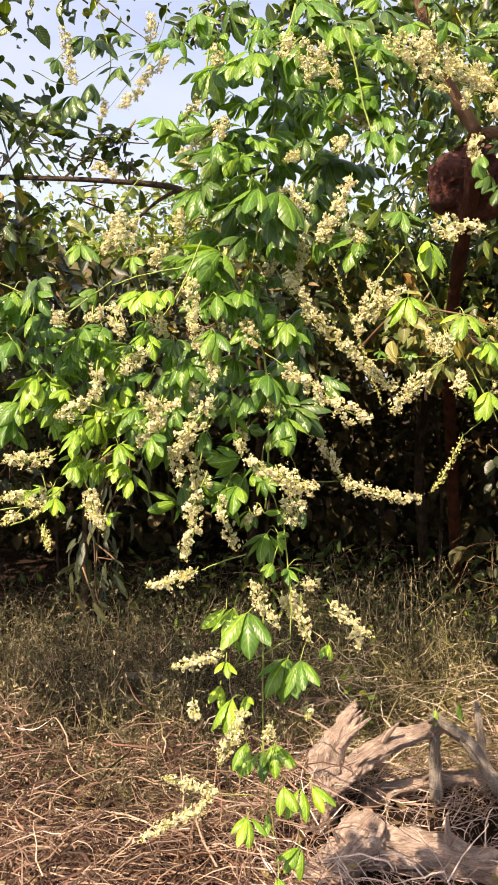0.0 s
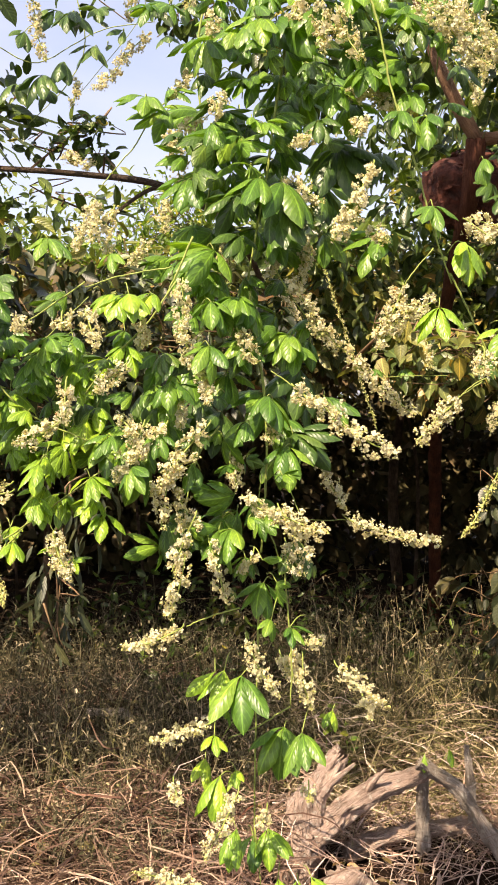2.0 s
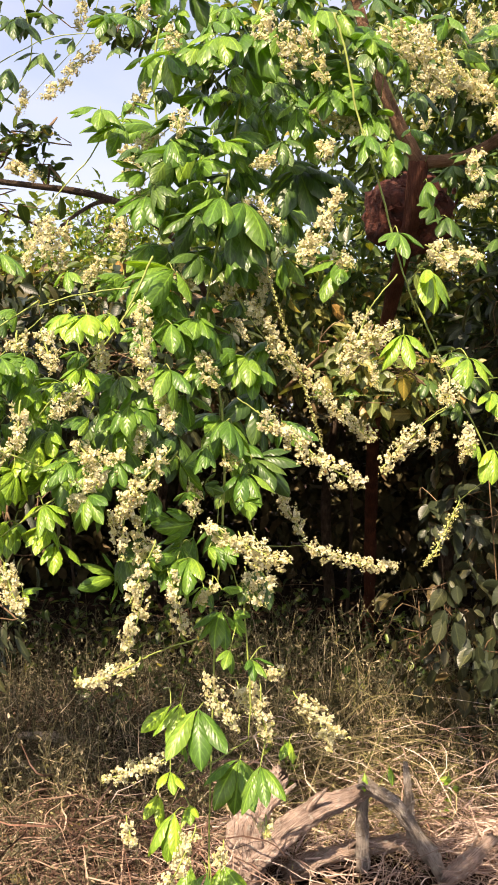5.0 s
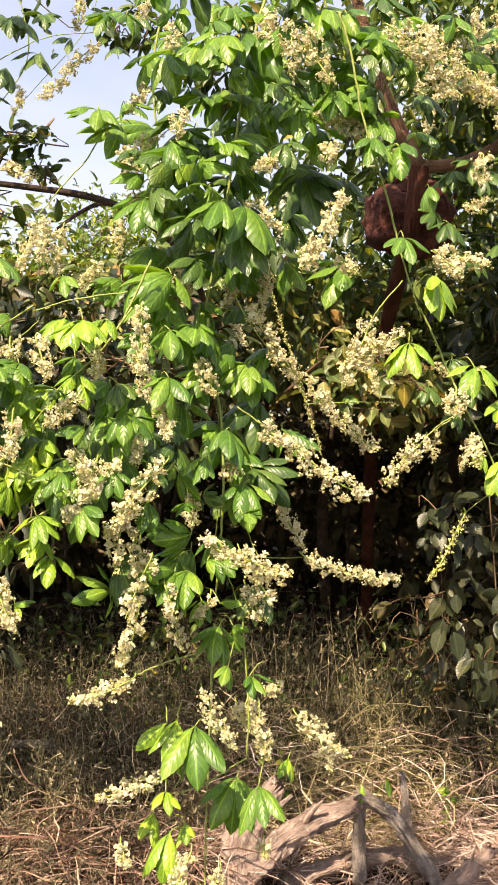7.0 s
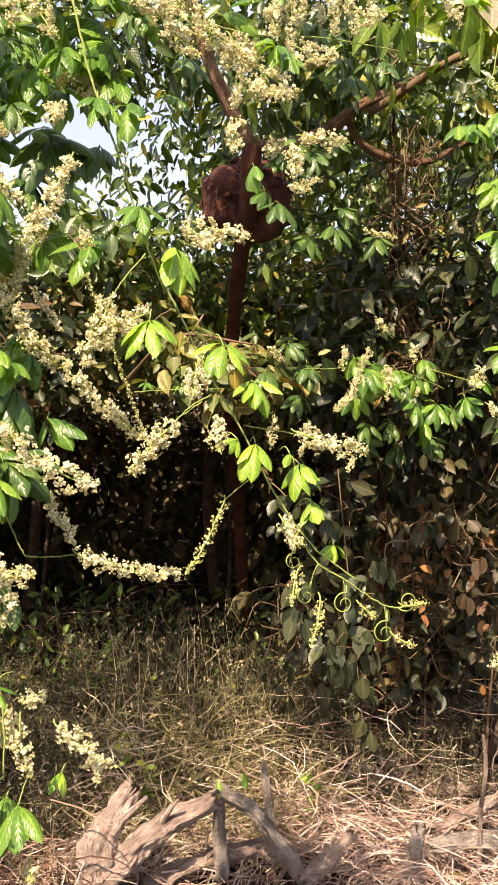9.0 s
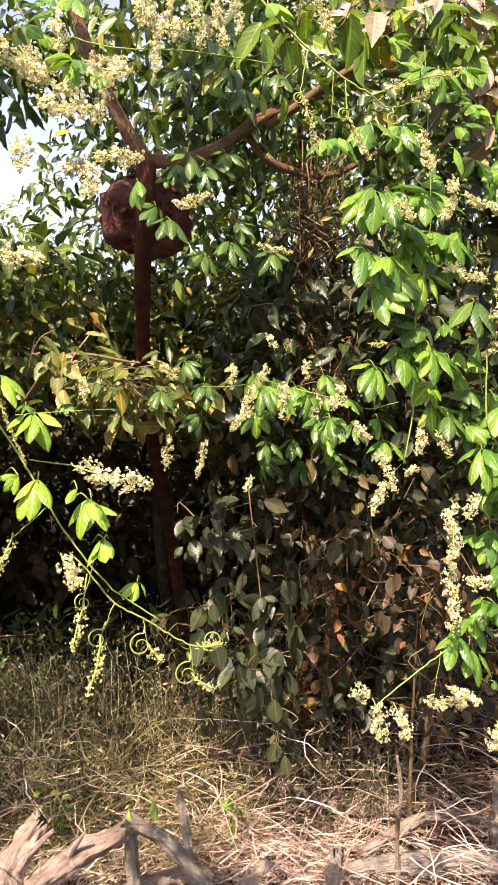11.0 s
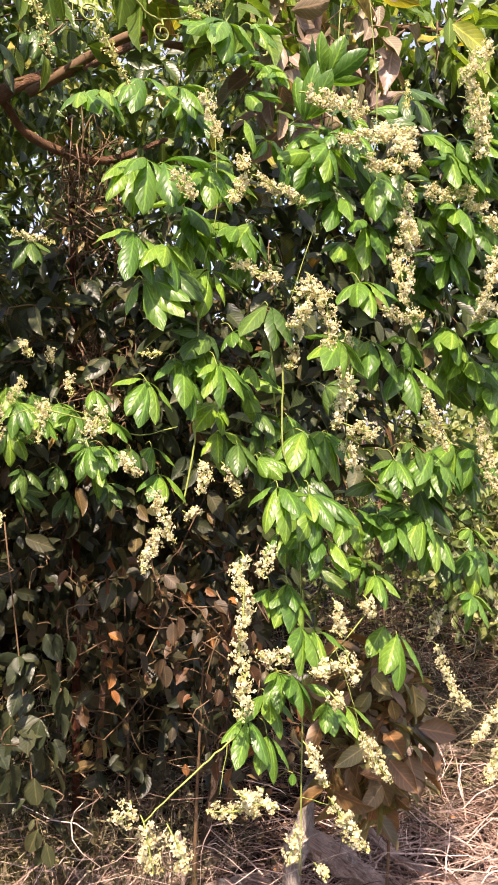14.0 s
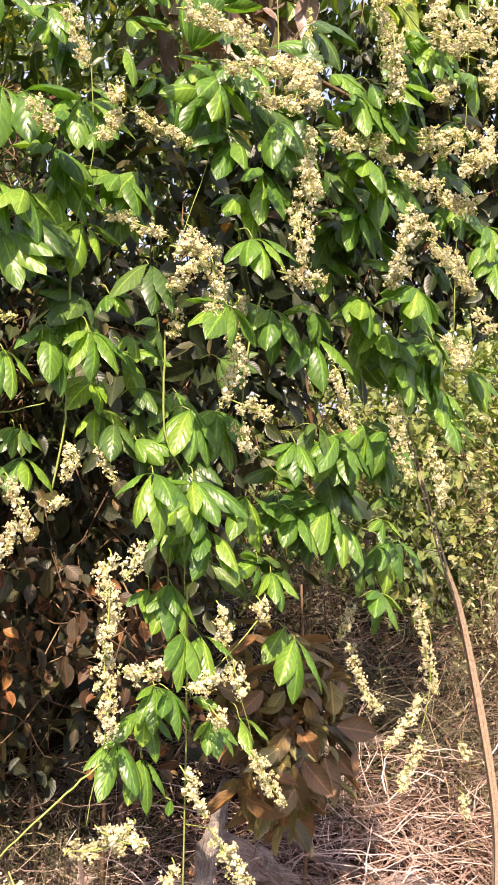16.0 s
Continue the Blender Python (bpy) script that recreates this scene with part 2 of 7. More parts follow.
M_BRANCH = bark("grey_brown_bark", (0.06, 0.04, 0.028), (0.16, 0.11, 0.075), (0.30, 0.22, 0.16))


def earth():
    m, t, b, out = node_mat("dry_earth")
    tc = add(t, "ShaderNodeTexCoord")
    n1 = add(t, "ShaderNodeTexNoise", Scale=1.3, Detail=6.0)
    n2 = add(t, "ShaderNodeTexNoise", Scale=55.0, Detail=8.0, Roughness=0.7)
    for n in (n1, n2):
        t.links.new(tc.outputs["Object"], n.inputs["Vector"])
    # Brown taken almost to black, standing in for shade between the straws.
    col = ramp(t, n2.outputs["Fac"], ((0.3, (0.012, 0.007, 0.005)), (0.5, (0.032, 0.019, 0.014)), (0.72, (0.09, 0.055, 0.04))))
    col = mixed(t, col, ramp(t, n1.outputs["Fac"], ((0.35, (0.7, 0.72, 0.62)), (0.65, (1.15, 1.08, 1.0)))), 1.0, "MULTIPLY")
    t.links.new(col, b.inputs["Base Color"])
    b.inputs["Roughness"].default_value = 0.95
    b.inputs["Specular IOR Level"].default_value = 0.1
    bump = add(t, "ShaderNodeBump", Strength=1.0, Distance=0.03)
    t.links.new(n2.outputs["Fac"], bump.inputs["Height"])
    t.links.new(bump.outputs["Normal"], b.inputs["Normal"])
    return m


def nest_mat():
    m, t, b, out = node_mat("nest_crust")
    tc = add(t, "ShaderNodeTexCoord")
    n = add(t, "ShaderNodeTexNoise", Scale=38.0, Detail=8.0, Roughness=0.65)
    t.links.new(tc.outputs["Object"], n.inputs["Vector"])
    # Red-brown crust colour, deepened to include the shade over the nest.
    col = ramp(t, n.outputs["Fac"], ((0.3, (0.022, 0.006, 0.0035)), (0.5, (0.075, 0.018, 0.009)), (0.75, (0.17, 0.045, 0.023))))
    t.links.new(col, b.inputs["Base Color"])
    b.inputs["Roughness"].default_value = 0.9
    bump = add(t, "ShaderNodeBump", Strength=1.0, Distance=0.02)
    t.links.new(n.outputs["Fac"], bump.inputs["Height"])
    t.links.new(bump.outputs["Normal"], b.inputs["Normal"])
    return m


M_EARTH, M_NEST = earth(), nest_mat()

# ---- mesh helpers ----
rng = np.random.default_rng(7)


def unit(v):
    v = np.asarray(v, float)
    return v / np.maximum(np.linalg.norm(v, axis=-1, keepdims=True), 1e-9)


def mesh_of(name, verts, faces, mat, uvs=None, smooth=True):
    me = bpy.data.meshes.new(name)
    verts = np.asarray(verts, float)
    me.from_pydata(verts.tolist(), [], faces if isinstance(faces, list) else faces.tolist())
    if uvs is not None:
        lay = me.uv_layers.new(name="UVMap")
        idx = np.empty(len(me.loops), dtype=np.int32)
        me.loops.foreach_get("vertex_index", idx)
        lay.data.foreach_set("uv", np.asarray(uvs, float)[idx].ravel())
    if smooth:
        me.shade_smooth()
    me.materials.append(mat)
    me.update()
    return me


def part(name, me, parent, label="", kind=""):
    ob = new(name, me)
    ob.parent = parent
    return tagged(ob, label, kind=kind)


def thing(name, label, category, at=(0, 0, 0), group="", kind=""):
    ob = new(name)
    ob.location = at
    ob.empty_display_size = 0.05
    tagged(ob, label, category, group, kind)
    return ob


def spline(points, n):
    """A smooth line through the points, n steps to each stretch."""
    p = np.asarray(points, float)
    if len(p) == 2:
        return p[0] + (p[1] - p[0]) * np.linspace(0, 1, n + 1)[:, None]
    q = np.vstack([2 * p[0] - p[1], p, 2 * p[-1] - p[-2]])
    out = []
    for i in range(len(p) - 1):
        a, b, c, d = q[i:i + 4]
        for s in np.linspace(0, 1, n, endpoint=False):
            out.append(0.5 * (2 * b + (c - a) * s + (2 * a - 5 * b + 4 * c - d) * s ** 2 + (3 * b - a - 3 * c + d) * s ** 3))
    out.append(p[-1])
    return np.array(out)


def tube(line, radii, sides=6, rough=0.0, seed=0):
    """Verts, faces and UV of a tapered tube with closed ends; rough: unevenness as a share of the radius."""
    line = np.asarray(line, float)
    r = np.interp(np.linspace(0, 1, len(line)), np.linspace(0, 1, len(radii)), radii)
    tan = unit(np.gradient(line, axis=0))
    ref = np.array([0.31, -0.9, 0.29])
    e1 = unit(np.cross(tan, ref))
    e2 = np.cross(tan, e1)
    ang = np.linspace(0, 2 * np.pi, sides, endpoint=False)
    verts, uvs = [], []
    run = np.concatenate([[0], np.cumsum(np.linalg.norm(np.diff(line, axis=0), axis=1))])
    for i, p in enumerate(line):
        for k, a in enumerate(ang):
            rr = r[i]
            if rough:
                w = Vector((math.cos(a) * 1.3 + seed * 7.1, math.sin(a) * 1.3, run[i] * 9))
                rr *= 1 + rough * noise.noise(w) + 0.6 * rough * noise.noise(Vector((w.x * 3.1, w.y * 3.1, w.z * 1.3))) + 0.45 * rough * noise.noise(Vector((w.x * 7, w.y * 7, w.z * 2.6)))
            verts.append(p + rr * (math.cos(a) * e1[i] + math.sin(a) * e2[i]))
            uvs.append((abs(k / sides * 2 - 1), run[i] * 3))
    faces = []
    for i in range(len(line) - 1):
        for k in range(sides):
            a, b = i * sides + k, i * sides + (k + 1) % sides
            faces.append((a, b, b + sides, a + sides))
    faces.append(tuple(range(sides - 1, -1, -1)))
    faces.append(tuple(range((len(line) - 1) * sides, len(line) * sides)))
    return verts, faces, uvs


def joined(pieces):
    v, f, u, n = [], [], [], 0
    for verts, faces, uvs in pieces:
        v += list(verts)
        u += list(uvs)
        f += [tuple(i + n for i in face) for face in faces]
        n = len(v)
    return v, f, u


def leaf_cloud(name, at, way, face, length, width, mat, bend=0.18, plain=False):
    """Many folded leaf blades in one mesh: base, tip direction, facing, size of each."""
    at, way = np.asarray(at, float), unit(way)
    side = unit(np.cross(way, face))
    up = np.cross(side, way)
    L = np.broadcast_to(np.asarray(length, float), (len(at),))[:, None]
    W = np.broadcast_to(np.asarray(width, float), (len(at),))[:, None]
    rows = ((0.0, 0.0), (0.32, 0.9), (0.68, 0.85), (1.0, 0.0)) if plain else ((0.0, 0.0), (0.13, 0.58), (0.38, 1.0), (0.66, 0.88), (0.87, 0.42), (1.0, 0.0))
    vs, uv = [], []
    for s, w in rows:
        mid = at + way * L * s - up * L * bend * s * s
        if w == 0:
            vs.append(mid)
            uv.append((0.5, s))
        else:
            for q, fold in ((-1, 0.22), (0, 0.0), (1, 0.22)):
                vs.append(mid + side * W * 0.5 * w * q + up * W * fold)
                uv.append((0.5 + 0.5 * q, s))
    v = np.stack(vs, 1)
    n = len(at)
    m = 3 * (len(rows) - 2)
    tri = [(0, 2, 1), (0, 3, 2)]
    for k in range(1, m - 3, 3):
        tri += [(k, k + 1, k + 4), (k, k + 4, k + 3), (k + 1, k + 2, k + 5), (k + 1, k + 5, k + 4)]
    tri = np.array(tri + [(m - 2, m - 1, m + 1), (m - 1, m, m + 1)])
    faces = (tri[None] + (np.arange(n) * (m + 2))[:, None, None]).reshape(-1, 3)
    return mesh_of(name, v.reshape(-1, 3), faces, mat, np.tile(np.array(uv), (n, 1)))


def blades(name, root, tip, sag, width, mat, steps=4):
    """Many thin bowed strips in one mesh: from root to tip, bowed by sag (vectors)."""
    root, tip, sag = (np.asarray(a, float) for a in (root, tip, sag))
    n = len(root)
    s = np.linspace(0, 1, steps + 1)
    line = root[:, None] + (tip - root)[:, None] * s[None, :, None] + sag[:, None] * (4 * s * (1 - s))[None, :, None]
    wob = rng.normal(0, 1, (n, steps + 1, 3)) * 0.018 * np.linalg.norm(tip - root, axis=1)[:, None, None]
    wob[:, 0] = 0
    line = line + wob
    along = unit(tip - root)
    side = unit(np.cross(along, rng.normal(0, 1, (n, 3)) + np.array([0, -0.6, 0.6])))
    w = np.broadcast_to(np.asarray(width, float), (n,))[:, None, None] * (1.0 - 0.75 * s ** 2)[None, :, None] * 0.5
    a, b = line - side[:, None] * w, line + side[:, None] * w
    v = np.stack([a, b], 2).reshape(-1, 3)
    m = (steps + 1) * 2
    quad = np.array([(2 * i, 2 * i + 1, 2 * i + 3, 2 * i + 2) for i in range(steps)])
    faces = (quad[None] + (np.arange(n) * m)[:, None, None]).reshape(-1, 4)
    return mesh_of(name, v, faces, mat, None)


def in_blobs(blobs, shell=0.55):
    """Random places within egg-shaped lumps (centre, radii, count), more of them near the skin; also the way outwards."""
    ps, outs = [], []
    for c, r, n in blobs:
        d = unit(rng.normal(0, 1, (n, 3)))
        k = rng.uniform(shell ** 3, 1, n) ** (1 / 3)
        k = k * (1 + 0.16 * np.sin(d[:, 0] * 5 + c[0] * 9) * np.cos(d[:, 2] * 6 + c[1] * 5))
        ps.append(np.array(c) + d * np.array(r) * k[:, None])
        outs.append(d)
    return np.vstack(ps), np.vstack(outs)


def foliage_mass(name, blobs, length, width, mat, droop=0.7, shell=0.55, bend=0.2):
    p, o = in_blobs(blobs, shell)
    n = len(p)
    way = o * 0.5 + rng.normal(0, 0.75, (n, 3)) + np.array([0, -0.15, -droop])
    face = o * 0.5 + rng.normal(0, 0.6, (n, 3)) + np.array([-0.1, -0.35, 0.75])
    L = length * rng.uniform(0.35, 1.25, n)
    return leaf_cloud(name, p, way, face, L, L * width * rng.uniform(0.85, 1.15, n), mat, bend, mat in (M_FAR, M_DEEP))


def ground_z(x, y):
    return 0.03 * np.sin(1.7 * x + 0.6) * np.cos(1.3 * y) + 0.02 * np.sin(4.1 * x + 2.2 * y) + 0.05 * np.clip(y - 3.6, 0, 2)

# ---- ground ----
def ground():
    xs = np.concatenate([[-900, -200, -60, -20, -8], np.linspace(-4, 7, 90), [10, 20, 60, 200, 900]])
    ys = np.concatenate([[-900, -200, -60, -20, -6, -2], np.linspace(0, 9, 76), [12, 20, 60, 200, 900]])
    gx, gy = np.meshgrid(xs, ys)
    near = np.exp(-np.maximum(0, np.hypot(gx - 1, gy - 4) - 5) / 4)
    gz = ground_z(gx, gy) * near
    lump = np.array([noise.noise(Vector((x * 3.3, y * 3.3, 0))) for x, y in zip(gx.ravel(), gy.ravel())]).reshape(gx.shape)
    gz = gz + (0.045 * lump - 0.03) * near
    v = np.stack([gx, gy, gz], -1).reshape(-1, 3)
    w = len(xs)
    f = [(j * w + i, j * w + i + 1, (j + 1) * w + i + 1, (j + 1) * w + i) for j in range(len(ys) - 1) for i in range(w - 1)]
    return tagged(new("ground", mesh_of("ground", v, f, M_EARTH)), "dry brown earth covered with straw and leaf litter", "ground", kind="structure")


ground()


def straw_layer(name, n, x0, x1, y0, y1, long_, lift, width, mat, label, rise=0.12, curl=0.13, bare=None):
    """Straw in tufts that lie roughly one way, bowed; bare: a stretch (x0, x1, y0, y1) that is left nearly empty."""
    k = max(1, n // 16)
    cx, cy, ca = rng.uniform(x0, x1, k), rng.uniform(y0, y1, k), rng.uniform(0, 2 * np.pi, k)
    idx = rng.integers(0, k, n)
    x, y, a = cx[idx] + rng.normal(0, 0.075, n), cy[idx] + rng.normal(0, 0.075, n), ca[idx] + rng.normal(0, 0.65, n)
    if bare:
        keep = (x < bare[0]) | (x > bare[1]) | (y < bare[2]) | (y > bare[3]) | (rng.uniform(0, 1, n) < 0.2)
        x, y, a, idx, n = x[keep], y[keep], a[keep], idx[keep], int(keep.sum())
    swell = np.array([noise.noise(Vector((2.6 * p, 2.6 * q, 3.0))) + 0.5 * noise.noise(Vector((6.5 * p, 6.5 * q, 8.0))) for p, q in zip(x, y)])
    keep = (swell > -0.16) | (rng.uniform(0, 1, n) < 0.22)
    x, y, a, idx, swell, n = x[keep], y[keep], a[keep], idx[keep], swell[keep], int(keep.sum())
    heap = np.clip(0.5 + 1.4 * swell, 0.05, 1.3)
    tuft = rng.uniform(0.2, 1.0, k)[idx]
    z = ground_z(x, y) + rng.uniform(0, 1, n) ** 1.6 * lift * (0.2 + 1.2 * heap) * tuft
    L = long_ * rng.uniform(0.35, 1.25, n)
    d = np.stack([np.cos(a), np.sin(a), rng.normal(0.02, rise, n)], 1) * L[:, None]
    sag = np.stack([np.clip(rng.normal(0, curl, n), -1.6 * curl, 1.6 * curl) * L, np.clip(rng.normal(0, curl, n), -1.6 * curl, 1.6 * curl) * L, np.abs(rng.normal(0.07, 0.10, n)) * L], 1)
    root = np.stack([x, y, z], 1)
    tip = root + d
    tip[:, 2] = np.maximum(tip[:, 2], ground_z(tip[:, 0], tip[:, 1]) + 0.004)
    me = blades(name, root, tip, sag, width * rng.uniform(0.5, 1.4, n), mat, 5)
    return tagged(new(name, me), label, "straw", kind="stuff")


LOGS = (0.12, 1.12, 2.52, 3.22)      # the hollow under the arched logs
straw_layer("straw_litter", 8500, -1.9, 0.12, 2.2, 3.7, 0.24, 0.22, 0.0052, M_STRAW, "tangled dry brown straw lying on the ground", 0.2)
straw_layer("straw_litter", 6200, 0.1, 2.1, 2.2, 3.9, 0.24, 0.18, 0.0050, M_HAY, "tangled pale straw round the dead wood", 0.2, 0.13, LOGS)
straw_layer("straw_litter", 6000, -2.2, 2.0, 3.6, 5.2, 0.24, 0.10, 0.005, M_STRAW, "tangled dry brown straw under the bushes")
straw_layer("straw_litter", 8000, 2.0, 4.2, 1.6, 4.4, 0.30, 0.24, 0.0056, M_STRAW, "thick tangled dry straw on the open ground", 0.2)
straw_layer("straw_litter", 6000, 3.6, 7.0, 2.5, 7.0, 0.34, 0.16, 0.007, M_STRAW, "loose pale straw on the open ground")
straw_layer("straw_litter", 2400, 0.1, 1.45, 3.45, 3.9, 0.40, 0.52, 0.0044, M_GRASS, "pale green and yellow grass heap behind the logs", 0.25, 0.16)
straw_layer("straw_litter", 700, 0.25, 1.6, 2.6, 3.5, 0.40, 0.26, 0.0040, M_HAY, "long loose straw fallen over the dead wood", 0.3, 0.2, LOGS)
straw_layer("straw_litter", 900, 1.3, 2.9, 2.6, 3.3, 0.42, 0.42, 0.0042, M_HAY, "long loose straw fallen over the dead wood", 0.35, 0.2)
straw_layer("straw_litter", 1300, 0.2, 1.5, 3.3, 3.75, 0.36, 0.46, 0.0040, M_HAY, "heap of pale curled straw behind the logs", 0.3, 0.26)
straw_layer("straw_litter", 1800, 1.3, 2.6, 2.45, 3.2, 0.26, 0.2, 0.0046, M_HAY, "pale straw strewn between the grey logs", 0.25, 0.2)
straw_layer("straw_litter", 1800, -1.9, -0.2, 3.3, 4.2, 0.3, 0.28, 0.0046, M_STRAW, "heap of dry straw under the vine", 0.25, 0.2)
straw_layer("straw_litter", 2600, -1.7, 0.15, 2.2, 3.4, 0.22, 0.34, 0.0056, M_STRAW, "coarse curled brown straw heaped in tufts", 0.35, 0.32)
straw_layer("straw_litter", 420, -1.7, 0.15, 2.2, 3.3, 0.2, 0.36, 0.0036, M_HAY, "loose bleached straw curling over the heaps", 0.4, 0.3)
straw_layer("straw_litter", 2200, 2.2, 3.6, 1.9, 3.4, 0.22, 0.30, 0.0046, M_HAY, "bleached curled straw on the open ground", 0.3, 0.3)
straw_layer("dry_brush", 2600, 2.75, 4.4, 3.1, 4.3, 0.42, 0.9, 0.0046, M_WEED, "tangled dark dry brush beyond the gap", 0.5)
straw_layer("dry_brush", 500, 2.75, 4.4, 3.0, 4.0, 0.42, 0.8, 0.0042, M_STRAW, "pale dry stalks caught in the brush", 0.6)


def weeds(n, x0, x1, y0, y1, tall, mat, name, label):
    """Upright thin weeds with side shoots and small leaves."""
    x, y = rng.uniform(x0, x1, n), rng.uniform(y0, y1, n)
    root = np.stack([x, y, ground_z(x, y)], 1)
    h = tall * rng.uniform(0.45, 1.15, n)
    tip = root + np.stack([rng.normal(0, 0.28, n) * h, rng.normal(0, 0.2, n) * h, h], 1)
    sag = rng.normal(0, 0.05, (n, 3)) * h[:, None]
    stems = tagged(new(name, blades(name, root, tip, sag, 0.0034 * rng.uniform(0.7, 1.3, n), mat)), label, "weeds", kind="stuff")
    k = 7
    s = rng.uniform(0.3, 1.0, (n, k))
    base = (root[:, None] + (tip - root)[:, None] * s[..., None] + sag[:, None] * (4 * s * (1 - s))[..., None]).reshape(-1, 3)
    d = rng.normal(0, 0.5, (n * k, 3)) + np.array([0, 0, 0.45])
    e = base + unit(d) * rng.uniform(0.03, 0.13, n * k)[:, None]
    sh = blades("shoot", base, e, rng.normal(0, 0.008, (n * k, 3)), 0.0024, mat, 2)
    part("shoot", sh, stems, kind="stuff")
    m = 12 * n
    pick = rng.integers(0, n * k, m)
    at = base[pick] + (e[pick] - base[pick]) * rng.uniform(0.2, 1.0, m)[:, None]
    L = rng.uniform(0.008, 0.026, m)
    lv = leaf_cloud("leaflet", at, rng.normal(0, 1, (m, 3)) + np.array([0, 0, 0.3]), rng.normal(0, 1, (m, 3)) + np.array([0, -0.3, 0.8]), L, L * 0.4, mat, 0.18, True)
    part("leaflet", lv, stems, kind="stuff")


weeds(1500, -1.9, 1.6, 3.55, 4.9, 0.42, M_WEED, "dry_weeds", "thin dry olive weeds standing under the bushes")
weeds(300, 0.0, 1.5, 3.45, 4.1, 0.36, M_GRASS, "grass_tuft", "pale green weeds standing behind the logs")
weeds(180, 0.1, 1.5, 3.6, 4.3, 0.5, M_WEED, "dry_weeds", "slender olive weeds with fine sprigs behind the logs")
weeds(300, -1.6, 0.3, 3.35, 3.9, 0.5, M_WEED, "dry_weeds", "grey-olive weeds with fine pale sprigs before the hollow")
weeds(110, -1.6, 1.4, 3.3, 3.8, 0.55, M_GRASS, "grass_tuft", "thin sunlit pale sprigs standing over the weeds")
weeds(190, 0.4, 1.5, 3.6, 4.1, 0.82, M_WEED, "dry_weeds", "tall thin weeds with starry sprigs before the hollow")
weeds(60, 0.3, 1.5, 3.55, 4.0, 0.82, M_GRASS, "grass_tuft", "tall pale seeding sprigs before the hollow")
weeds(450, -1.7, 1.2, 4.6, 5.8, 0.42, M_WEED, "dry_weeds", "dark thin weeds deep in the hollow")
weeds(260, -1.7, 0.2, 2.9, 3.5, 0.26, M_WEED, "dry_weeds", "short dry weeds tangled in the straw")
weeds(130, 1.2, 2.1, 3.2, 3.8, 0.45, M_WEED, "dry_weeds", "thin brown weeds standing before the shaded bush")
weeds(420, 3.0, 6.5, 2.6, 7.0, 0.55, M_GRASS, "grass_tuft", "sunlit yellow-green weeds on the open ground")


def fallen_leaves(n, x0, x1, y0, y1):
    x, y = rng.uniform(x0, x1, n), rng.uniform(y0, y1, n)
    p = np.stack([x, y, ground_z(x, y) + rng.uniform(0.02, 0.12, n)], 1)
    L = rng.uniform(0.03, 0.07, n)
    me = leaf_cloud("leaf_litter", p, rng.normal(0, 1, (n, 3)) * np.array([1, 1, 0.25]), rng.normal(0, 0.35, (n, 3)) + np.array([0, -0.2, 1]), L, L * 0.5, M_BROWN, 0.3)
    tagged(new("leaf_litter", me), "curled brown fallen leaves among the straw", "leaf litter", kind="stuff")


fallen_leaves(520, -1.8, 3.2, 2.3, 4.4)


# ---- dead wood ----
def dead_branch(label, points, radii, mat=None, rough=0.55, snags=1, name="dead_branch"):
    """Weathered wood: uneven tube with ragged ends, long cracks and ridges."""
    N = 30
    line = spline(points, 16)
    seed = len(bpy.data.objects)
    v, f, u = tube(line, [r * 0.88 for r in radii], N, rough, seed % 37)
    v = np.array(v)
    axis = np.repeat(line, N, axis=0)
    ridge = np.zeros((len(line), N))
    for g in range(9):
        a0, drift, deep = rng.integers(N), rng.normal(0, 0.10), rng.uniform(0.06, 0.34)
        for i in range(len(line)):
            k = int(a0 + drift * i + 0.8 * math.sin(i * 0.35 + g)) % N
            ridge[i, k] += deep * max(0.0, math.sin(i * 0.16 + g * 2 + seed))
            ridge[i, (k + 1) % N] -= 0.25 * deep
    ridge += rng.normal(0, 0.035, ridge.shape)
    v += (axis - v) * ridge.reshape(-1, 1)
    for ring, sign in ((slice(0, N), 1), (slice(len(v) - N, len(v)), -1)):
        ax = unit(line[1] - line[0]) if sign > 0 else unit(line[-2] - line[-1])
        v[ring] += ax * rng.uniform(-0.3, 1.6, (N, 1)) * radii[0 if sign > 0 else -1]
    ob = tagged(new(name, mesh_of(name, v, f, mat or M_LOG, u)), label, "dead wood", "dead wood on the straw")
    for k in range(snags):
        i = int(len(line) * (0.2 + 0.6 * (k + 0.5) / snags))
        d = unit(np.array([rng.normal(0, 0.6), -0.3 + rng.normal(0, 0.4), 1.0]))
        r = radii[0] * 0.32
        q = spline([line[i], line[i] + d * r * 4, line[i] + d * r * 9 + np.array([0.02, 0, 0])], 4)
        part("snag", mesh_of("snag", *tube(q, [r, r * 0.7, r * 0.25], 7, 0.3, k)[:2], mat or M_LOG, tube(q, [r, r * 0.7, r * 0.25], 7, 0.3, k)[2]), ob)
    return ob


dead_branch("thick grey weathered stump with a split crown", [(0.262, 3.1, -0.04), (0.301, 3.1, 0.126), (0.308, 3.1, 0.249), (0.36, 3.12, 0.34), (0.436, 3.14, 0.423)], [0.075, 0.07, 0.06, 0.05, 0.034], snags=1)
dead_branch("arched grey dead branch with cracked bark", [(0.30, 3.08, 0.11), (0.392, 3.08, 0.201), (0.515, 3.08, 0.29), (0.673, 3.1, 0.338), (0.736, 3.1, 0.371)], [0.05, 0.045, 0.04, 0.034, 0.022])
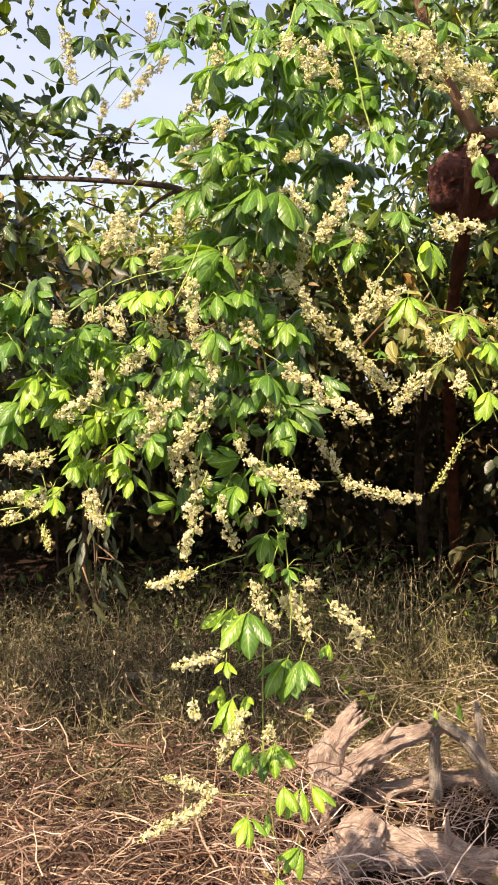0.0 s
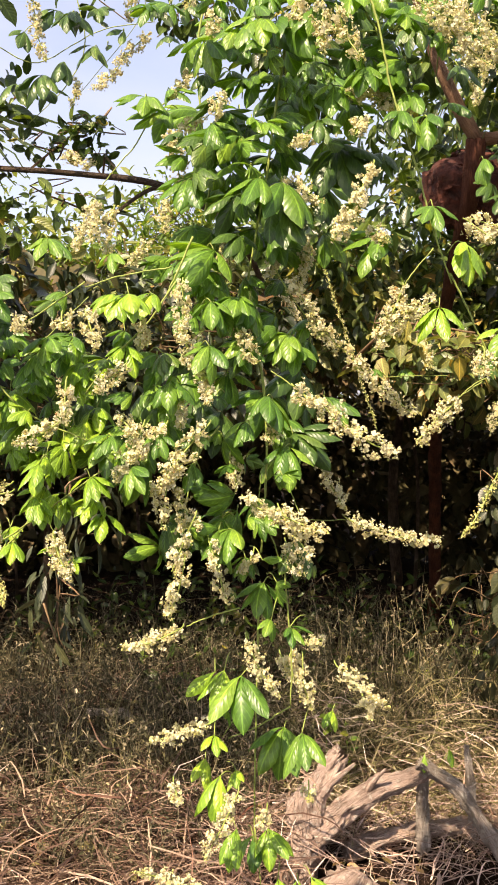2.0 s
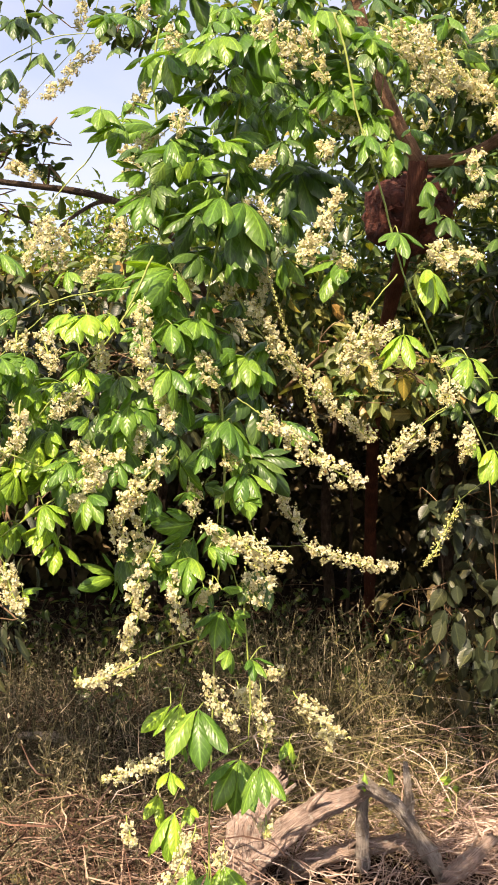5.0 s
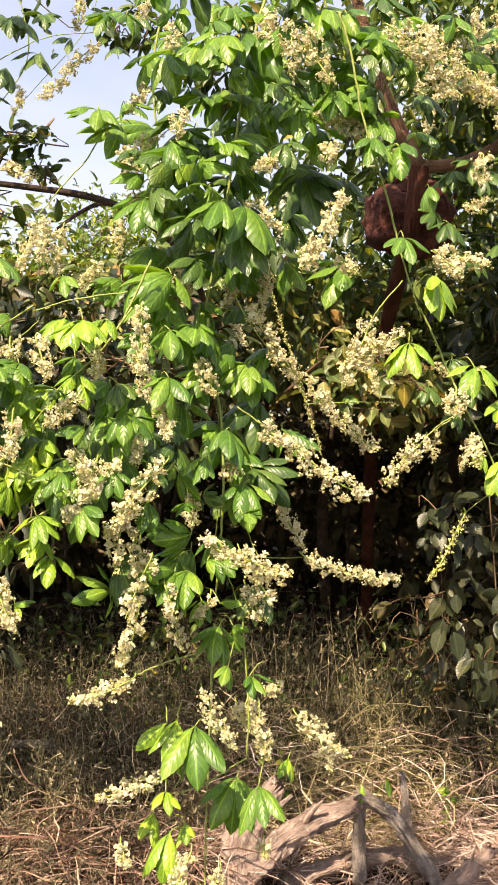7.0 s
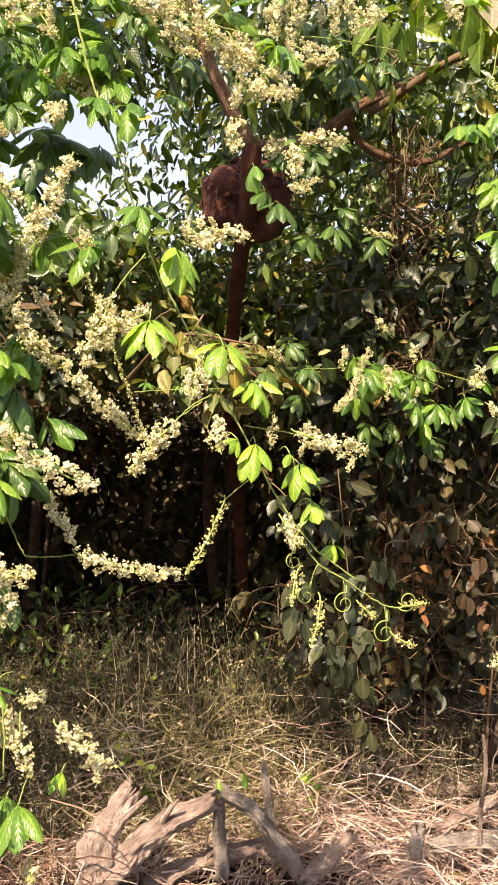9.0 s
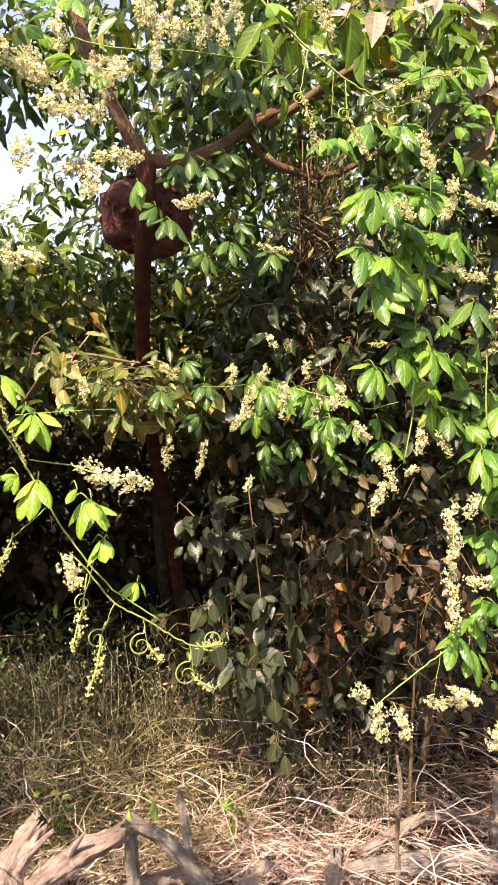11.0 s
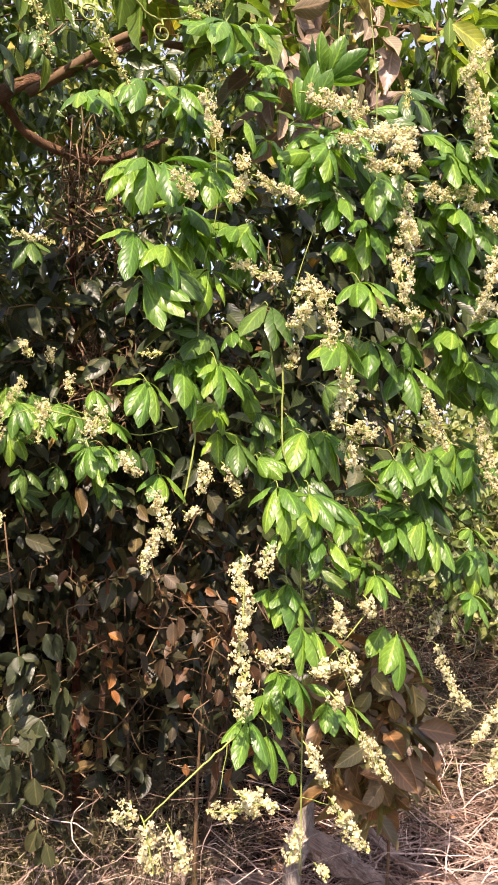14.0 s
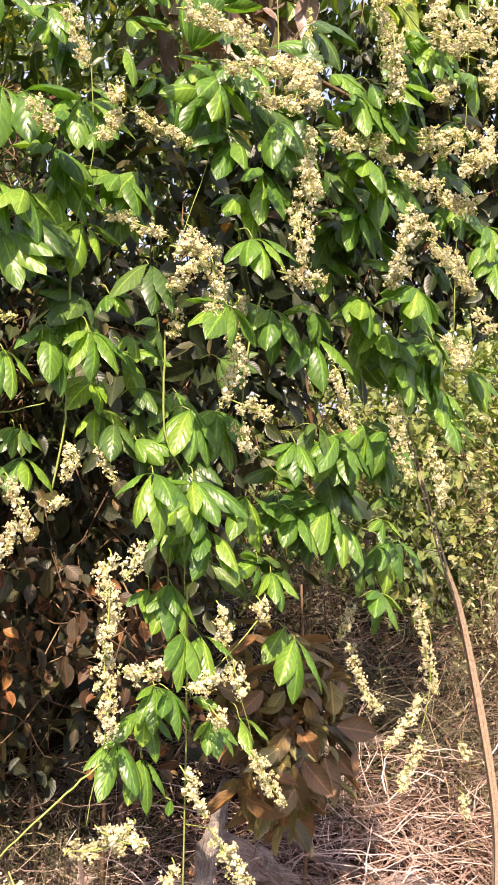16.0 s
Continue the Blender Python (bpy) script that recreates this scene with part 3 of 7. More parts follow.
dead_branch("slanting lichen-pale dead branch", [(0.69, 3.05, 0.422), (0.775, 3.05, 0.365), (0.853, 3.05, 0.296), (0.97, 3.05, 0.124), (1.05, 3.04, -0.01)], [0.022, 0.026, 0.028, 0.028, 0.024], M_PALE)
dead_branch("short grey upright stick", [(0.722, 3.1, 0.37), (0.728, 3.12, 0.24), (0.74, 3.14, 0.04)], [0.016, 0.024, 0.022], M_PALE)
dead_branch("short grey upright stick", [(0.908, 3.2, 0.42), (0.925, 3.2, 0.30), (0.955, 3.22, 0.03)], [0.008, 0.016, 0.018], M_PALE)
dead_branch("curved grey branch half buried in straw", [(0.45, 3.2, 0.0), (0.56, 3.2, 0.05), (0.682, 3.2, 0.083), (0.918, 3.22, 0.099), (1.1, 3.25, 0.06)], [0.04, 0.036, 0.033, 0.028, 0.02])
dead_branch("thick grey branch lying on straw", [(0.99, 3.0, 0.07), (1.10, 3.0, 0.16), (1.19, 3.02, 0.215)], [0.03, 0.032, 0.02])
dead_branch("bleached upright stump with peeling bark", [(1.375, 2.95, -0.02), (1.39, 2.95, 0.12), (1.412, 2.95, 0.257)], [0.04, 0.034, 0.022], M_PALE)
dead_branch("thin fallen pole behind the logs", [(1.159, 3.5, 0.11), (1.4, 3.5, 0.08), (1.608, 3.5, 0.05)], [0.02, 0.022, 0.02])
dead_branch("thin fallen pole behind the logs", [(1.418, 3.55, 0.20), (1.649, 3.5, 0.10), (1.919, 3.45, 0.09)], [0.024, 0.026, 0.024])
dead_branch("massive cracked grey log resting on the straw", [(0.17, 2.70, -0.05), (0.26, 2.72, 0.0), (0.348, 2.75, 0.06), (0.42, 2.78, 0.135), (0.452, 2.8, 0.165)], [0.05, 0.066, 0.075, 0.07, 0.04], snags=1)
dead_branch("heavy grey log with pale scars lying on straw", [(0.36, 2.80, 0.04), (0.526, 2.80, 0.035), (0.72, 2.79, 0.01), (0.881, 2.78, -0.01), (1.077, 2.76, -0.02)], [0.07, 0.075, 0.07, 0.062, 0.05], snags=1)
dead_branch("grey lichen-spotted log propped on straw", [(2.05, 2.92, 0.45), (2.15, 2.9, 0.36), (2.236, 2.9, 0.284), (2.426, 2.9, 0.116), (2.56, 2.9, 0.01)], [0.03, 0.04, 0.043, 0.043, 0.036])
dead_branch("bleached dead branch leaning upright", [(1.99, 2.88, 0.02), (2.015, 2.9, 0.30), (2.077, 2.92, 0.478), (2.13, 2.95, 0.60)], [0.034, 0.034, 0.03, 0.012], M_PALE)
dead_branch("grey branch lying in the straw", [(1.50, 3.05, 0.16), (1.68, 3.08, 0.20), (1.84, 3.1, 0.23), (2.06, 3.1, 0.2)], [0.022, 0.026, 0.026, 0.02])
dead_branch("thin grey branch fallen on straw", [(2.37, 3.02, 0.355), (2.551, 3.0, 0.177), (2.702, 3.0, 0.089), (2.85, 3.0, 0.02)], [0.016, 0.02, 0.02, 0.016])
dead_branch("grey log on the open straw", [(2.42, 2.7, 0.20), (2.55, 2.7, 0.21), (2.697, 2.7, 0.186), (2.92, 2.7, 0.08)], [0.02, 0.032, 0.03, 0.02])
dead_branch("thin upright dry stick", [(1.565, 2.8, 0.62), (1.578, 2.8, 0.5), (1.572, 2.82, 0.34), (1.58, 2.84, 0.0)], [0.004, 0.007, 0.008, 0.008])
dead_branch("long pale log lying in straw", [(1.42, 2.9, 0.20), (1.56, 2.87, 0.22), (1.855, 2.85, 0.19), (2.2, 2.82, 0.10), (2.55, 2.8, 0.03)], [0.02, 0.034, 0.038, 0.036, 0.03], M_PALE)
dead_branch("pale broken wood on the straw", [(-0.70, 3.9, 0.17), (-0.536, 3.9, 0.14), (-0.33, 3.9, 0.07)], [0.014, 0.022, 0.016], M_PALE)
dead_branch("pale broken wood on the straw", [(-0.62, 4.0, 0.24), (-0.436, 4.0, 0.22), (-0.36, 4.0, 0.14)], [0.014, 0.02, 0.012], M_PALE)
dead_branch("fallen pole on the open ground", [(3.0, 3.6, 0.26), (3.25, 3.6, 0.24), (3.55, 3.6, 0.16)], [0.026, 0.028, 0.022])


# ---- trees and bushes ----
def tree(label, limbs, blobs, size, width, bark_mat, leaf_mat, category="tree", droop=0.7, twigs=60, name="tree", shell=0.5):
    t = thing(name, label, category, limbs[0][0][0] if limbs else (blobs[0][0][0], blobs[0][0][1], 0))
    t_at = Vector(t.location)
    crown = foliage_mass("crown", [(np.array(c) - np.array(t_at), r, n) for c, r, n in blobs], size, width, leaf_mat, droop, shell)
    part("crown", crown, t, kind="stuff")
    for i, (pts, radii) in enumerate(limbs):
        line = spline(np.array(pts) - np.array(t_at), 8)
        v, f, u = tube(line, radii, 10, 0.22, i + 3)
        part("trunk" if i == 0 else "limb", mesh_of("limb", v, f, M_LIMB if i and bark_mat is M_TRUNK else bark_mat, u), t)
    pieces = []
    for k in range(twigs):
        c, r, n = blobs[k % len(blobs)]
        c = np.array(c) - np.array(t_at)
        a = c + rng.normal(0, 0.25, 3) * r
        b = c + unit(rng.normal(0, 1, 3)) * r * 0.95
        bend = rng.normal(0, 0.07, (2, 3)) * (0.4 + np.linalg.norm(b - a))
        pieces.append(tube(spline([a, a * 0.65 + b * 0.35 + bend[0], a * 0.3 + b * 0.7 + bend[1], b], 3), [0.0032, 0.0022, 0.001], 4))
    if pieces:
        v, f, u = joined(pieces)
        part("twig", mesh_of("twig", v, f, M_TWIG), t, kind="stuff")
    return t


fork = (0.79, 2.925, 2.55)
tree("red-brown tree with a forked trunk and dark leaves", [
    ([(1.32, 5.2, 0.0), (1.27, 5.0, 0.6), (1.12, 4.5, 1.2), (0.92, 3.8, 1.72), (0.845, 3.42, 2.04), (0.80, 3.08, 2.28), (0.79, 2.95, 2.42), fork], [0.04, 0.034, 0.030, 0.027, 0.030, 0.034]),
    ([fork, (0.70, 2.90, 2.68), (0.625, 2.90, 2.85), (0.56, 2.92, 3.06), (0.43, 3.0, 3.45)], [0.024, 0.020, 0.019, 0.017, 0.011]),
    ([fork, (0.87, 2.93, 2.56), (0.965, 2.95, 2.585), (1.09, 2.97, 2.66), (1.19, 3.0, 2.74), (1.42, 3.05, 2.87), (1.78, 3.1, 3.12)], [0.024, 0.021, 0.020, 0.020, 0.017, 0.010]),
    ([(1.14, 3.0, 2.69), (1.24, 3.06, 2.62), (1.47, 3.1, 2.60), (1.73, 3.2, 2.74)], [0.012, 0.014, 0.013, 0.008]),
], [
    ((1.05, 3.5, 3.15), (0.5, 0.55, 0.5), 1200),
    ((1.7, 3.3, 3.05), (0.9, 0.6, 0.5), 1700),
    ((1.08, 3.85, 2.35), (0.5, 0.35, 0.5), 1000),
    ((2.6, 3.6, 3.0), (0.9, 0.7, 0.6), 1500),
    ((1.3, 4.6, 3.2), (0.9, 0.5, 0.8), 2000),
    ((2.4, 4.6, 3.2), (0.9, 0.5, 1.0), 2000),
    ((3.5, 4.2, 3.0), (0.9, 0.6, 1.0), 1500),
    ((0.32, 3.3, 3.0), (0.28, 0.2, 0.22), 500),
    ((0.33, 3.4, 2.3), (0.33, 0.2, 0.13), 330),
    ((2.8, 3.05, 3.35), (0.6, 0.3, 0.35), 900),
    ((3.3, 2.95, 2.95), (0.3, 0.25, 0.55), 600),
    # added leaf lump above the view, there to cast shade on the nest
    ((0.55, 2.42, 3.42), (0.36, 0.25, 0.16), 420),
], 0.085, 0.42, M_TRUNK, M_TREE)

# lumpy dark nest in the fork
bm = bmesh.new()
bmesh.ops.create_icosphere(bm, subdivisions=4, radius=1.0)
for v in bm.verts:
    n1 = noise.noise(v.co * 1.6) * 0.34 + noise.noise(v.co * 4.5) * 0.16 + noise.noise(v.co * 11) * 0.07
    v.co = v.co * (1 + n1)
    v.co = Vector((v.co.x * 0.155, v.co.y * 0.12, v.co.z * (0.125 if v.co.z > 0 else 0.14)))
nest_me = bpy.data.meshes.new("insect_nest")
bm.to_mesh(nest_me)
bm.free()
nest_me.shade_smooth()
nest_me.materials.append(M_NEST)
nest = tagged(new("insect_nest", nest_me), "lumpy dark red-brown insect nest in the tree fork", "nest")
nest.location = (0.835, 3.10, 2.43)
fd = unit(rng.normal(0, 1, (150, 3)) + np.array([-0.5, -0.5, 0.1]))
flakes = leaf_cloud("flake", fd * np.array([0.15, 0.12, 0.125]) * rng.uniform(0.85, 1.1, (150, 1)), rng.normal(0, 1, (150, 3)), fd, rng.uniform(0.015, 0.045, 150), rng.uniform(0.012, 0.03, 150), M_NEST, 0.6)
part("flake", flakes, nest, "curled dark crust flakes", "stuff")

tree("dense shaded bush with broad dark leaves, tones lowered for shade", [
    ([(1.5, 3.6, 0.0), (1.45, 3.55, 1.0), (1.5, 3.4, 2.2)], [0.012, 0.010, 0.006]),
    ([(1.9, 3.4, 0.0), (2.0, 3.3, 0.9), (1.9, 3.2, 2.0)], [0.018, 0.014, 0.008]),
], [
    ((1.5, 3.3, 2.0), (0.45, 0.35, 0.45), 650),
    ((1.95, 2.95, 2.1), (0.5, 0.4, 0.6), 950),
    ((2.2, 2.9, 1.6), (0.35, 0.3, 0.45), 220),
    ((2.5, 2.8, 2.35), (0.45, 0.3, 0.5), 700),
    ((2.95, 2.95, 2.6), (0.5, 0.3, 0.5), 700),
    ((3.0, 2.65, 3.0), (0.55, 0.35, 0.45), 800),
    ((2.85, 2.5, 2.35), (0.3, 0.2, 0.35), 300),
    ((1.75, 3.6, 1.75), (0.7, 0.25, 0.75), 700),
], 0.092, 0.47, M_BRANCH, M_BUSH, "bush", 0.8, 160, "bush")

tree("bush skirt of sparse olive and brown leaves darkened for shade", [
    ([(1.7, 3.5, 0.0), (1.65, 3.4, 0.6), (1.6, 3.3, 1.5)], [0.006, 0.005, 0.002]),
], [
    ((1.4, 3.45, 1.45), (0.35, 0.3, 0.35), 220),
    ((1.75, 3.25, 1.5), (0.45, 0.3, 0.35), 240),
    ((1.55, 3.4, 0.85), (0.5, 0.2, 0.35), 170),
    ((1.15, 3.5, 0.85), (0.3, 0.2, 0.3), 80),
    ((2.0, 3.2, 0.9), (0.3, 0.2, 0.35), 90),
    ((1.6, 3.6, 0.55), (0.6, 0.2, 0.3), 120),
], 0.085, 0.52, M_BRANCH, M_SHADED_SKIRT, "bush", 0.9, 90, "bush", 0.2)

tree("rusty orange and brown leaves on low twigs, darkened for shade", [
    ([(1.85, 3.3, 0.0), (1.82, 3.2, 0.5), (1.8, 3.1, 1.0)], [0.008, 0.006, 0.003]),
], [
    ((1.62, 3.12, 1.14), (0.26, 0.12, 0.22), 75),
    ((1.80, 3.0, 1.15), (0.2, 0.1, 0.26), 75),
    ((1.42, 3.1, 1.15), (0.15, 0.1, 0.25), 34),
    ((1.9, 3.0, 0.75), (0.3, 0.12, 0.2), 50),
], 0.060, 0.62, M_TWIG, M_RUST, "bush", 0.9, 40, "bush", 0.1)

tree("clump of drooping brown dying leaves by the logs", [
    ([(2.36, 2.86, 0.0), (2.32, 2.78, 0.5), (2.22, 2.68, 1.25)], [0.006, 0.005, 0.003]),
], [
    ((2.11, 2.61, 0.78), (0.16, 0.12, 0.19), 150),
    ((2.12, 2.66, 0.98), (0.18, 0.14, 0.16), 110),
    ((2.24, 2.66, 0.82), (0.11, 0.1, 0.20), 60),
], 0.11, 0.5, M_TWIG, M_BROWN, "bush", 0.55, 16, "bush", 0.3)

tree("big curled dead brown leaves caught in the canopy", [
    ([(1.45, 2.6, 2.75), (1.7, 2.5, 2.72), (2.0, 2.5, 2.66), (2.3, 2.5, 2.6)], [0.01, 0.01, 0.008, 0.005]),
], [
    ((1.78, 2.44, 2.66), (0.22, 0.12, 0.14), 55),
    ((1.98, 2.44, 2.78), (0.18, 0.12, 0.16), 45),
    ((1.58, 2.45, 2.86), (0.3, 0.12, 0.08), 55),
], 0.11, 0.5, M_TWIG, M_DEAD, "dead leaves", 0.9, 14, "dead_foliage", 0.1)

tree("broad glossy green leaves along a canopy branch", [
    ([(1.2, 2.95, 2.7), (1.5, 2.7, 2.85), (2.1, 2.6, 2.95), (2.7, 2.6, 3.05), (3.1, 2.6, 3.1)], [0.014, 0.012, 0.010, 0.008, 0.005]),
], [
    ((1.5, 2.45, 2.80), (0.22, 0.12, 0.12), 70),
    ((1.22, 2.5, 2.86), (0.2, 0.12, 0.12), 30),
    ((1.12, 2.72, 2.80), (0.25, 0.12, 0.12), 16),
    ((1.75, 2.5, 2.95), (0.4, 0.12, 0.08), 70),
    ((2.3, 2.5, 2.95), (0.35, 0.14, 0.16), 110),
    ((2.75, 2.5, 3.0), (0.3, 0.14, 0.25), 150),
    ((3.05, 2.5, 2.85), (0.22, 0.14, 0.35), 150),
], 0.12, 0.42, M_TWIG, M_CANOPY, "branch", 0.9, 26, "leafy_branch", 0.1)

tree("hanging shoots with rounded dull olive leaves darkened for shade", [
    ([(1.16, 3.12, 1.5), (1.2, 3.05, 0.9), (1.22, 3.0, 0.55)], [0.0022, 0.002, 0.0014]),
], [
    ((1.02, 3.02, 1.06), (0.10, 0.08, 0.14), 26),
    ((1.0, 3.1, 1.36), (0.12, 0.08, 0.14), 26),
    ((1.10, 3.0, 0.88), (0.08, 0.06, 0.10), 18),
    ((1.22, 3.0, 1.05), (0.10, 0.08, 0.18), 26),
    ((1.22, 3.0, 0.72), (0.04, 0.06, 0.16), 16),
], 0.088, 0.6, M_TWIG, M_SHADED_SHOOT, "shoot", 1.8, 8, "leafy_shoot", 0.1)

tree("hanging shoot with long dull leaves darkened for shade", [
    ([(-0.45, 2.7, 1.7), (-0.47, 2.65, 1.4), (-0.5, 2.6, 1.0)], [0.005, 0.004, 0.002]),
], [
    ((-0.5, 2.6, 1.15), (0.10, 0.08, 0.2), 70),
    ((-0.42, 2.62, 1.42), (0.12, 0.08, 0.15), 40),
], 0.078, 0.24, M_TWIG, M_SHADED_SHOOT, "shoot", 1.6, 8, "leafy_shoot", 0.1)

tree("dense bush with shade-darkened leaves and faded ones on top", [
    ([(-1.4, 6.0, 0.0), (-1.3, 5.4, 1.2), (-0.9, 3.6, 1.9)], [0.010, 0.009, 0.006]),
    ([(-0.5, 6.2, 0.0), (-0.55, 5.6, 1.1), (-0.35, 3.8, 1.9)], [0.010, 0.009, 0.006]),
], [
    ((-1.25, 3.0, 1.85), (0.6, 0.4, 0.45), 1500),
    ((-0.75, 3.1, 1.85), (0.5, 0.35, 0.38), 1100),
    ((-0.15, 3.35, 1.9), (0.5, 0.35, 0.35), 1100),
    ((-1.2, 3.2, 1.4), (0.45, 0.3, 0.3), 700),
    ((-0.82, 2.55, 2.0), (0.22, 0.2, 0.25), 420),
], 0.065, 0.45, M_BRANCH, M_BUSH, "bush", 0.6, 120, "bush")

tree("bush overhanging a dark hollow", [
    ([(0.1, 6.6, 0.0), (0.2, 6.3, 1.2), (0.3, 5.0, 2.1)], [0.014, 0.012, 0.008]),
    ([(1.5, 6.4, 0.0), (1.4, 6.0, 1.2), (0.9, 4.8, 2.1)], [0.014, 0.012, 0.008]),
], [
    ((0.30, 3.75, 2.10), (0.5, 0.35, 0.34), 1400),
    ((1.05, 4.05, 2.05), (0.5, 0.35, 0.34), 1300),
    ((0.78, 3.1, 1.84), (0.32, 0.15, 0.13), 240),
    ((0.1, 4.5, 2.2), (1.0, 0.6, 0.36), 2200),
    ((-1.3, 4.3, 1.9), (1.0, 0.6, 0.36), 2000),
    ((1.5, 4.4, 2.1), (0.8, 0.6, 0.5), 1800),
], 0.08, 0.52, M_BRANCH, M_MIXED, "bush", 0.6, 140, "bush", 0.2)

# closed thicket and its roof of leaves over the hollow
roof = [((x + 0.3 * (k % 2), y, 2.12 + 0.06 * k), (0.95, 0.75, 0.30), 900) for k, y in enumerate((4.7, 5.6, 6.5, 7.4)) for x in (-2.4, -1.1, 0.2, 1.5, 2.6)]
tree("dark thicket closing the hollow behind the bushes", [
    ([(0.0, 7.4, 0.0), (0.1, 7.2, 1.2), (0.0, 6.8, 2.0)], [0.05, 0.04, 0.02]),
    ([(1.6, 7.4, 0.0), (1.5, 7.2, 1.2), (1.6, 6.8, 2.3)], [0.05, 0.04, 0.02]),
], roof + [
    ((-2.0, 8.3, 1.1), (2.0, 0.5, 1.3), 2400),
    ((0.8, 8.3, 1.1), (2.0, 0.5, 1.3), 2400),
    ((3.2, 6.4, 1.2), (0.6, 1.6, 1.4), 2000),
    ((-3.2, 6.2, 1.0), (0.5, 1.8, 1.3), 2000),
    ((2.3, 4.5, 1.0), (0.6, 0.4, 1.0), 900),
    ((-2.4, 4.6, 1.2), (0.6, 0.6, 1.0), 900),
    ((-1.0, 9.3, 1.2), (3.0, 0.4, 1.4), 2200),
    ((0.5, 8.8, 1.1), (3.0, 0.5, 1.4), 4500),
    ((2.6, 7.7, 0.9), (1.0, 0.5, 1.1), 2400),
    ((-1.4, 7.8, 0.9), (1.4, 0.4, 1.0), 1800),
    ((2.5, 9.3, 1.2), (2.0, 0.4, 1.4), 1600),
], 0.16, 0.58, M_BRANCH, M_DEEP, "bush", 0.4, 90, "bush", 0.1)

tree("low dark plants on the floor of the hollow", [
    ([(0.2, 5.3, 0.0), (0.22, 5.28, 0.3), (0.2, 5.25, 0.6)], [0.008, 0.006, 0.003]),
], [
    ((0.3, 5.2, 0.4), (1.3, 0.35, 0.32), 700),
    ((-1.2, 5.2, 0.3), (0.8, 0.35, 0.2), 120),
    ((1.4, 4.6, 0.4), (0.5, 0.35, 0.35), 300),
    ((0.4, 4.55, 0.25), (0.9, 0.3, 0.2), 260),
], 0.075, 0.45, M_TWIG, M_TREE, "plants", 0.2, 80, "undergrowth", 0.1)

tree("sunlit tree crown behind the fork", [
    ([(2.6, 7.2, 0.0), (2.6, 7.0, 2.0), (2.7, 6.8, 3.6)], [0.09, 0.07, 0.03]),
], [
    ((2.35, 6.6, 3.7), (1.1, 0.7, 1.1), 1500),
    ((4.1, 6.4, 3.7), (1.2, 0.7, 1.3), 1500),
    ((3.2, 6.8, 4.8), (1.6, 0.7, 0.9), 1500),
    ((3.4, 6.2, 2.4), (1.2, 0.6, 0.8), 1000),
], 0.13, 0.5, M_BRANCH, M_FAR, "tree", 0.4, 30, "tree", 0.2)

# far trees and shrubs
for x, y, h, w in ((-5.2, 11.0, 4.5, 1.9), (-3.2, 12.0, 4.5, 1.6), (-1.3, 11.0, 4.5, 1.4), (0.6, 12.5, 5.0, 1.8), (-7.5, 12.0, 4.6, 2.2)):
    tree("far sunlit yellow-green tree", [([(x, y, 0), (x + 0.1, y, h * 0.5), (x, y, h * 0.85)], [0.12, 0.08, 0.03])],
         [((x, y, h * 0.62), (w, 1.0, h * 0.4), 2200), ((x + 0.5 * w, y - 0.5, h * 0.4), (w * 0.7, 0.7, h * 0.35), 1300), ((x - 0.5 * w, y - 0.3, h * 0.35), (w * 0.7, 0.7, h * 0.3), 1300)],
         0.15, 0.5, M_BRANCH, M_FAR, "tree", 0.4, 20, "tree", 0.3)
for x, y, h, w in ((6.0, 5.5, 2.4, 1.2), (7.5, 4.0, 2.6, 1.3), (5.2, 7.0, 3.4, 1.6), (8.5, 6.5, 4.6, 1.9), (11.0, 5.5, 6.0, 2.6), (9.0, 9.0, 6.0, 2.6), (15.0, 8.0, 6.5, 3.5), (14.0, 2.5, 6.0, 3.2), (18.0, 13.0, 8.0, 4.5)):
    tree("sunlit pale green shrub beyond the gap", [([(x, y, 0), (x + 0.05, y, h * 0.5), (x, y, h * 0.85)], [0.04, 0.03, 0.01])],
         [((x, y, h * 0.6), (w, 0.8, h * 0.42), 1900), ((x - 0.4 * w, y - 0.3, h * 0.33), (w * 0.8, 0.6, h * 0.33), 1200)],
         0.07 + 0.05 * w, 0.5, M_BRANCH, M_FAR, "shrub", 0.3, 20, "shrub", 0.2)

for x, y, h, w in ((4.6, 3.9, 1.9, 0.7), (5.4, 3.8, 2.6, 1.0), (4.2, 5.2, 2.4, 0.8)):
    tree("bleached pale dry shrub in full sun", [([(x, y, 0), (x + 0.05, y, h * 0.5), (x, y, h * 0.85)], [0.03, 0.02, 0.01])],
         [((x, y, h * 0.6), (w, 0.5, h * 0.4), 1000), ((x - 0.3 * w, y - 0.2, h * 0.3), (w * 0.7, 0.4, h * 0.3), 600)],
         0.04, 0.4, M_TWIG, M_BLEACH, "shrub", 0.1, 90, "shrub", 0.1)

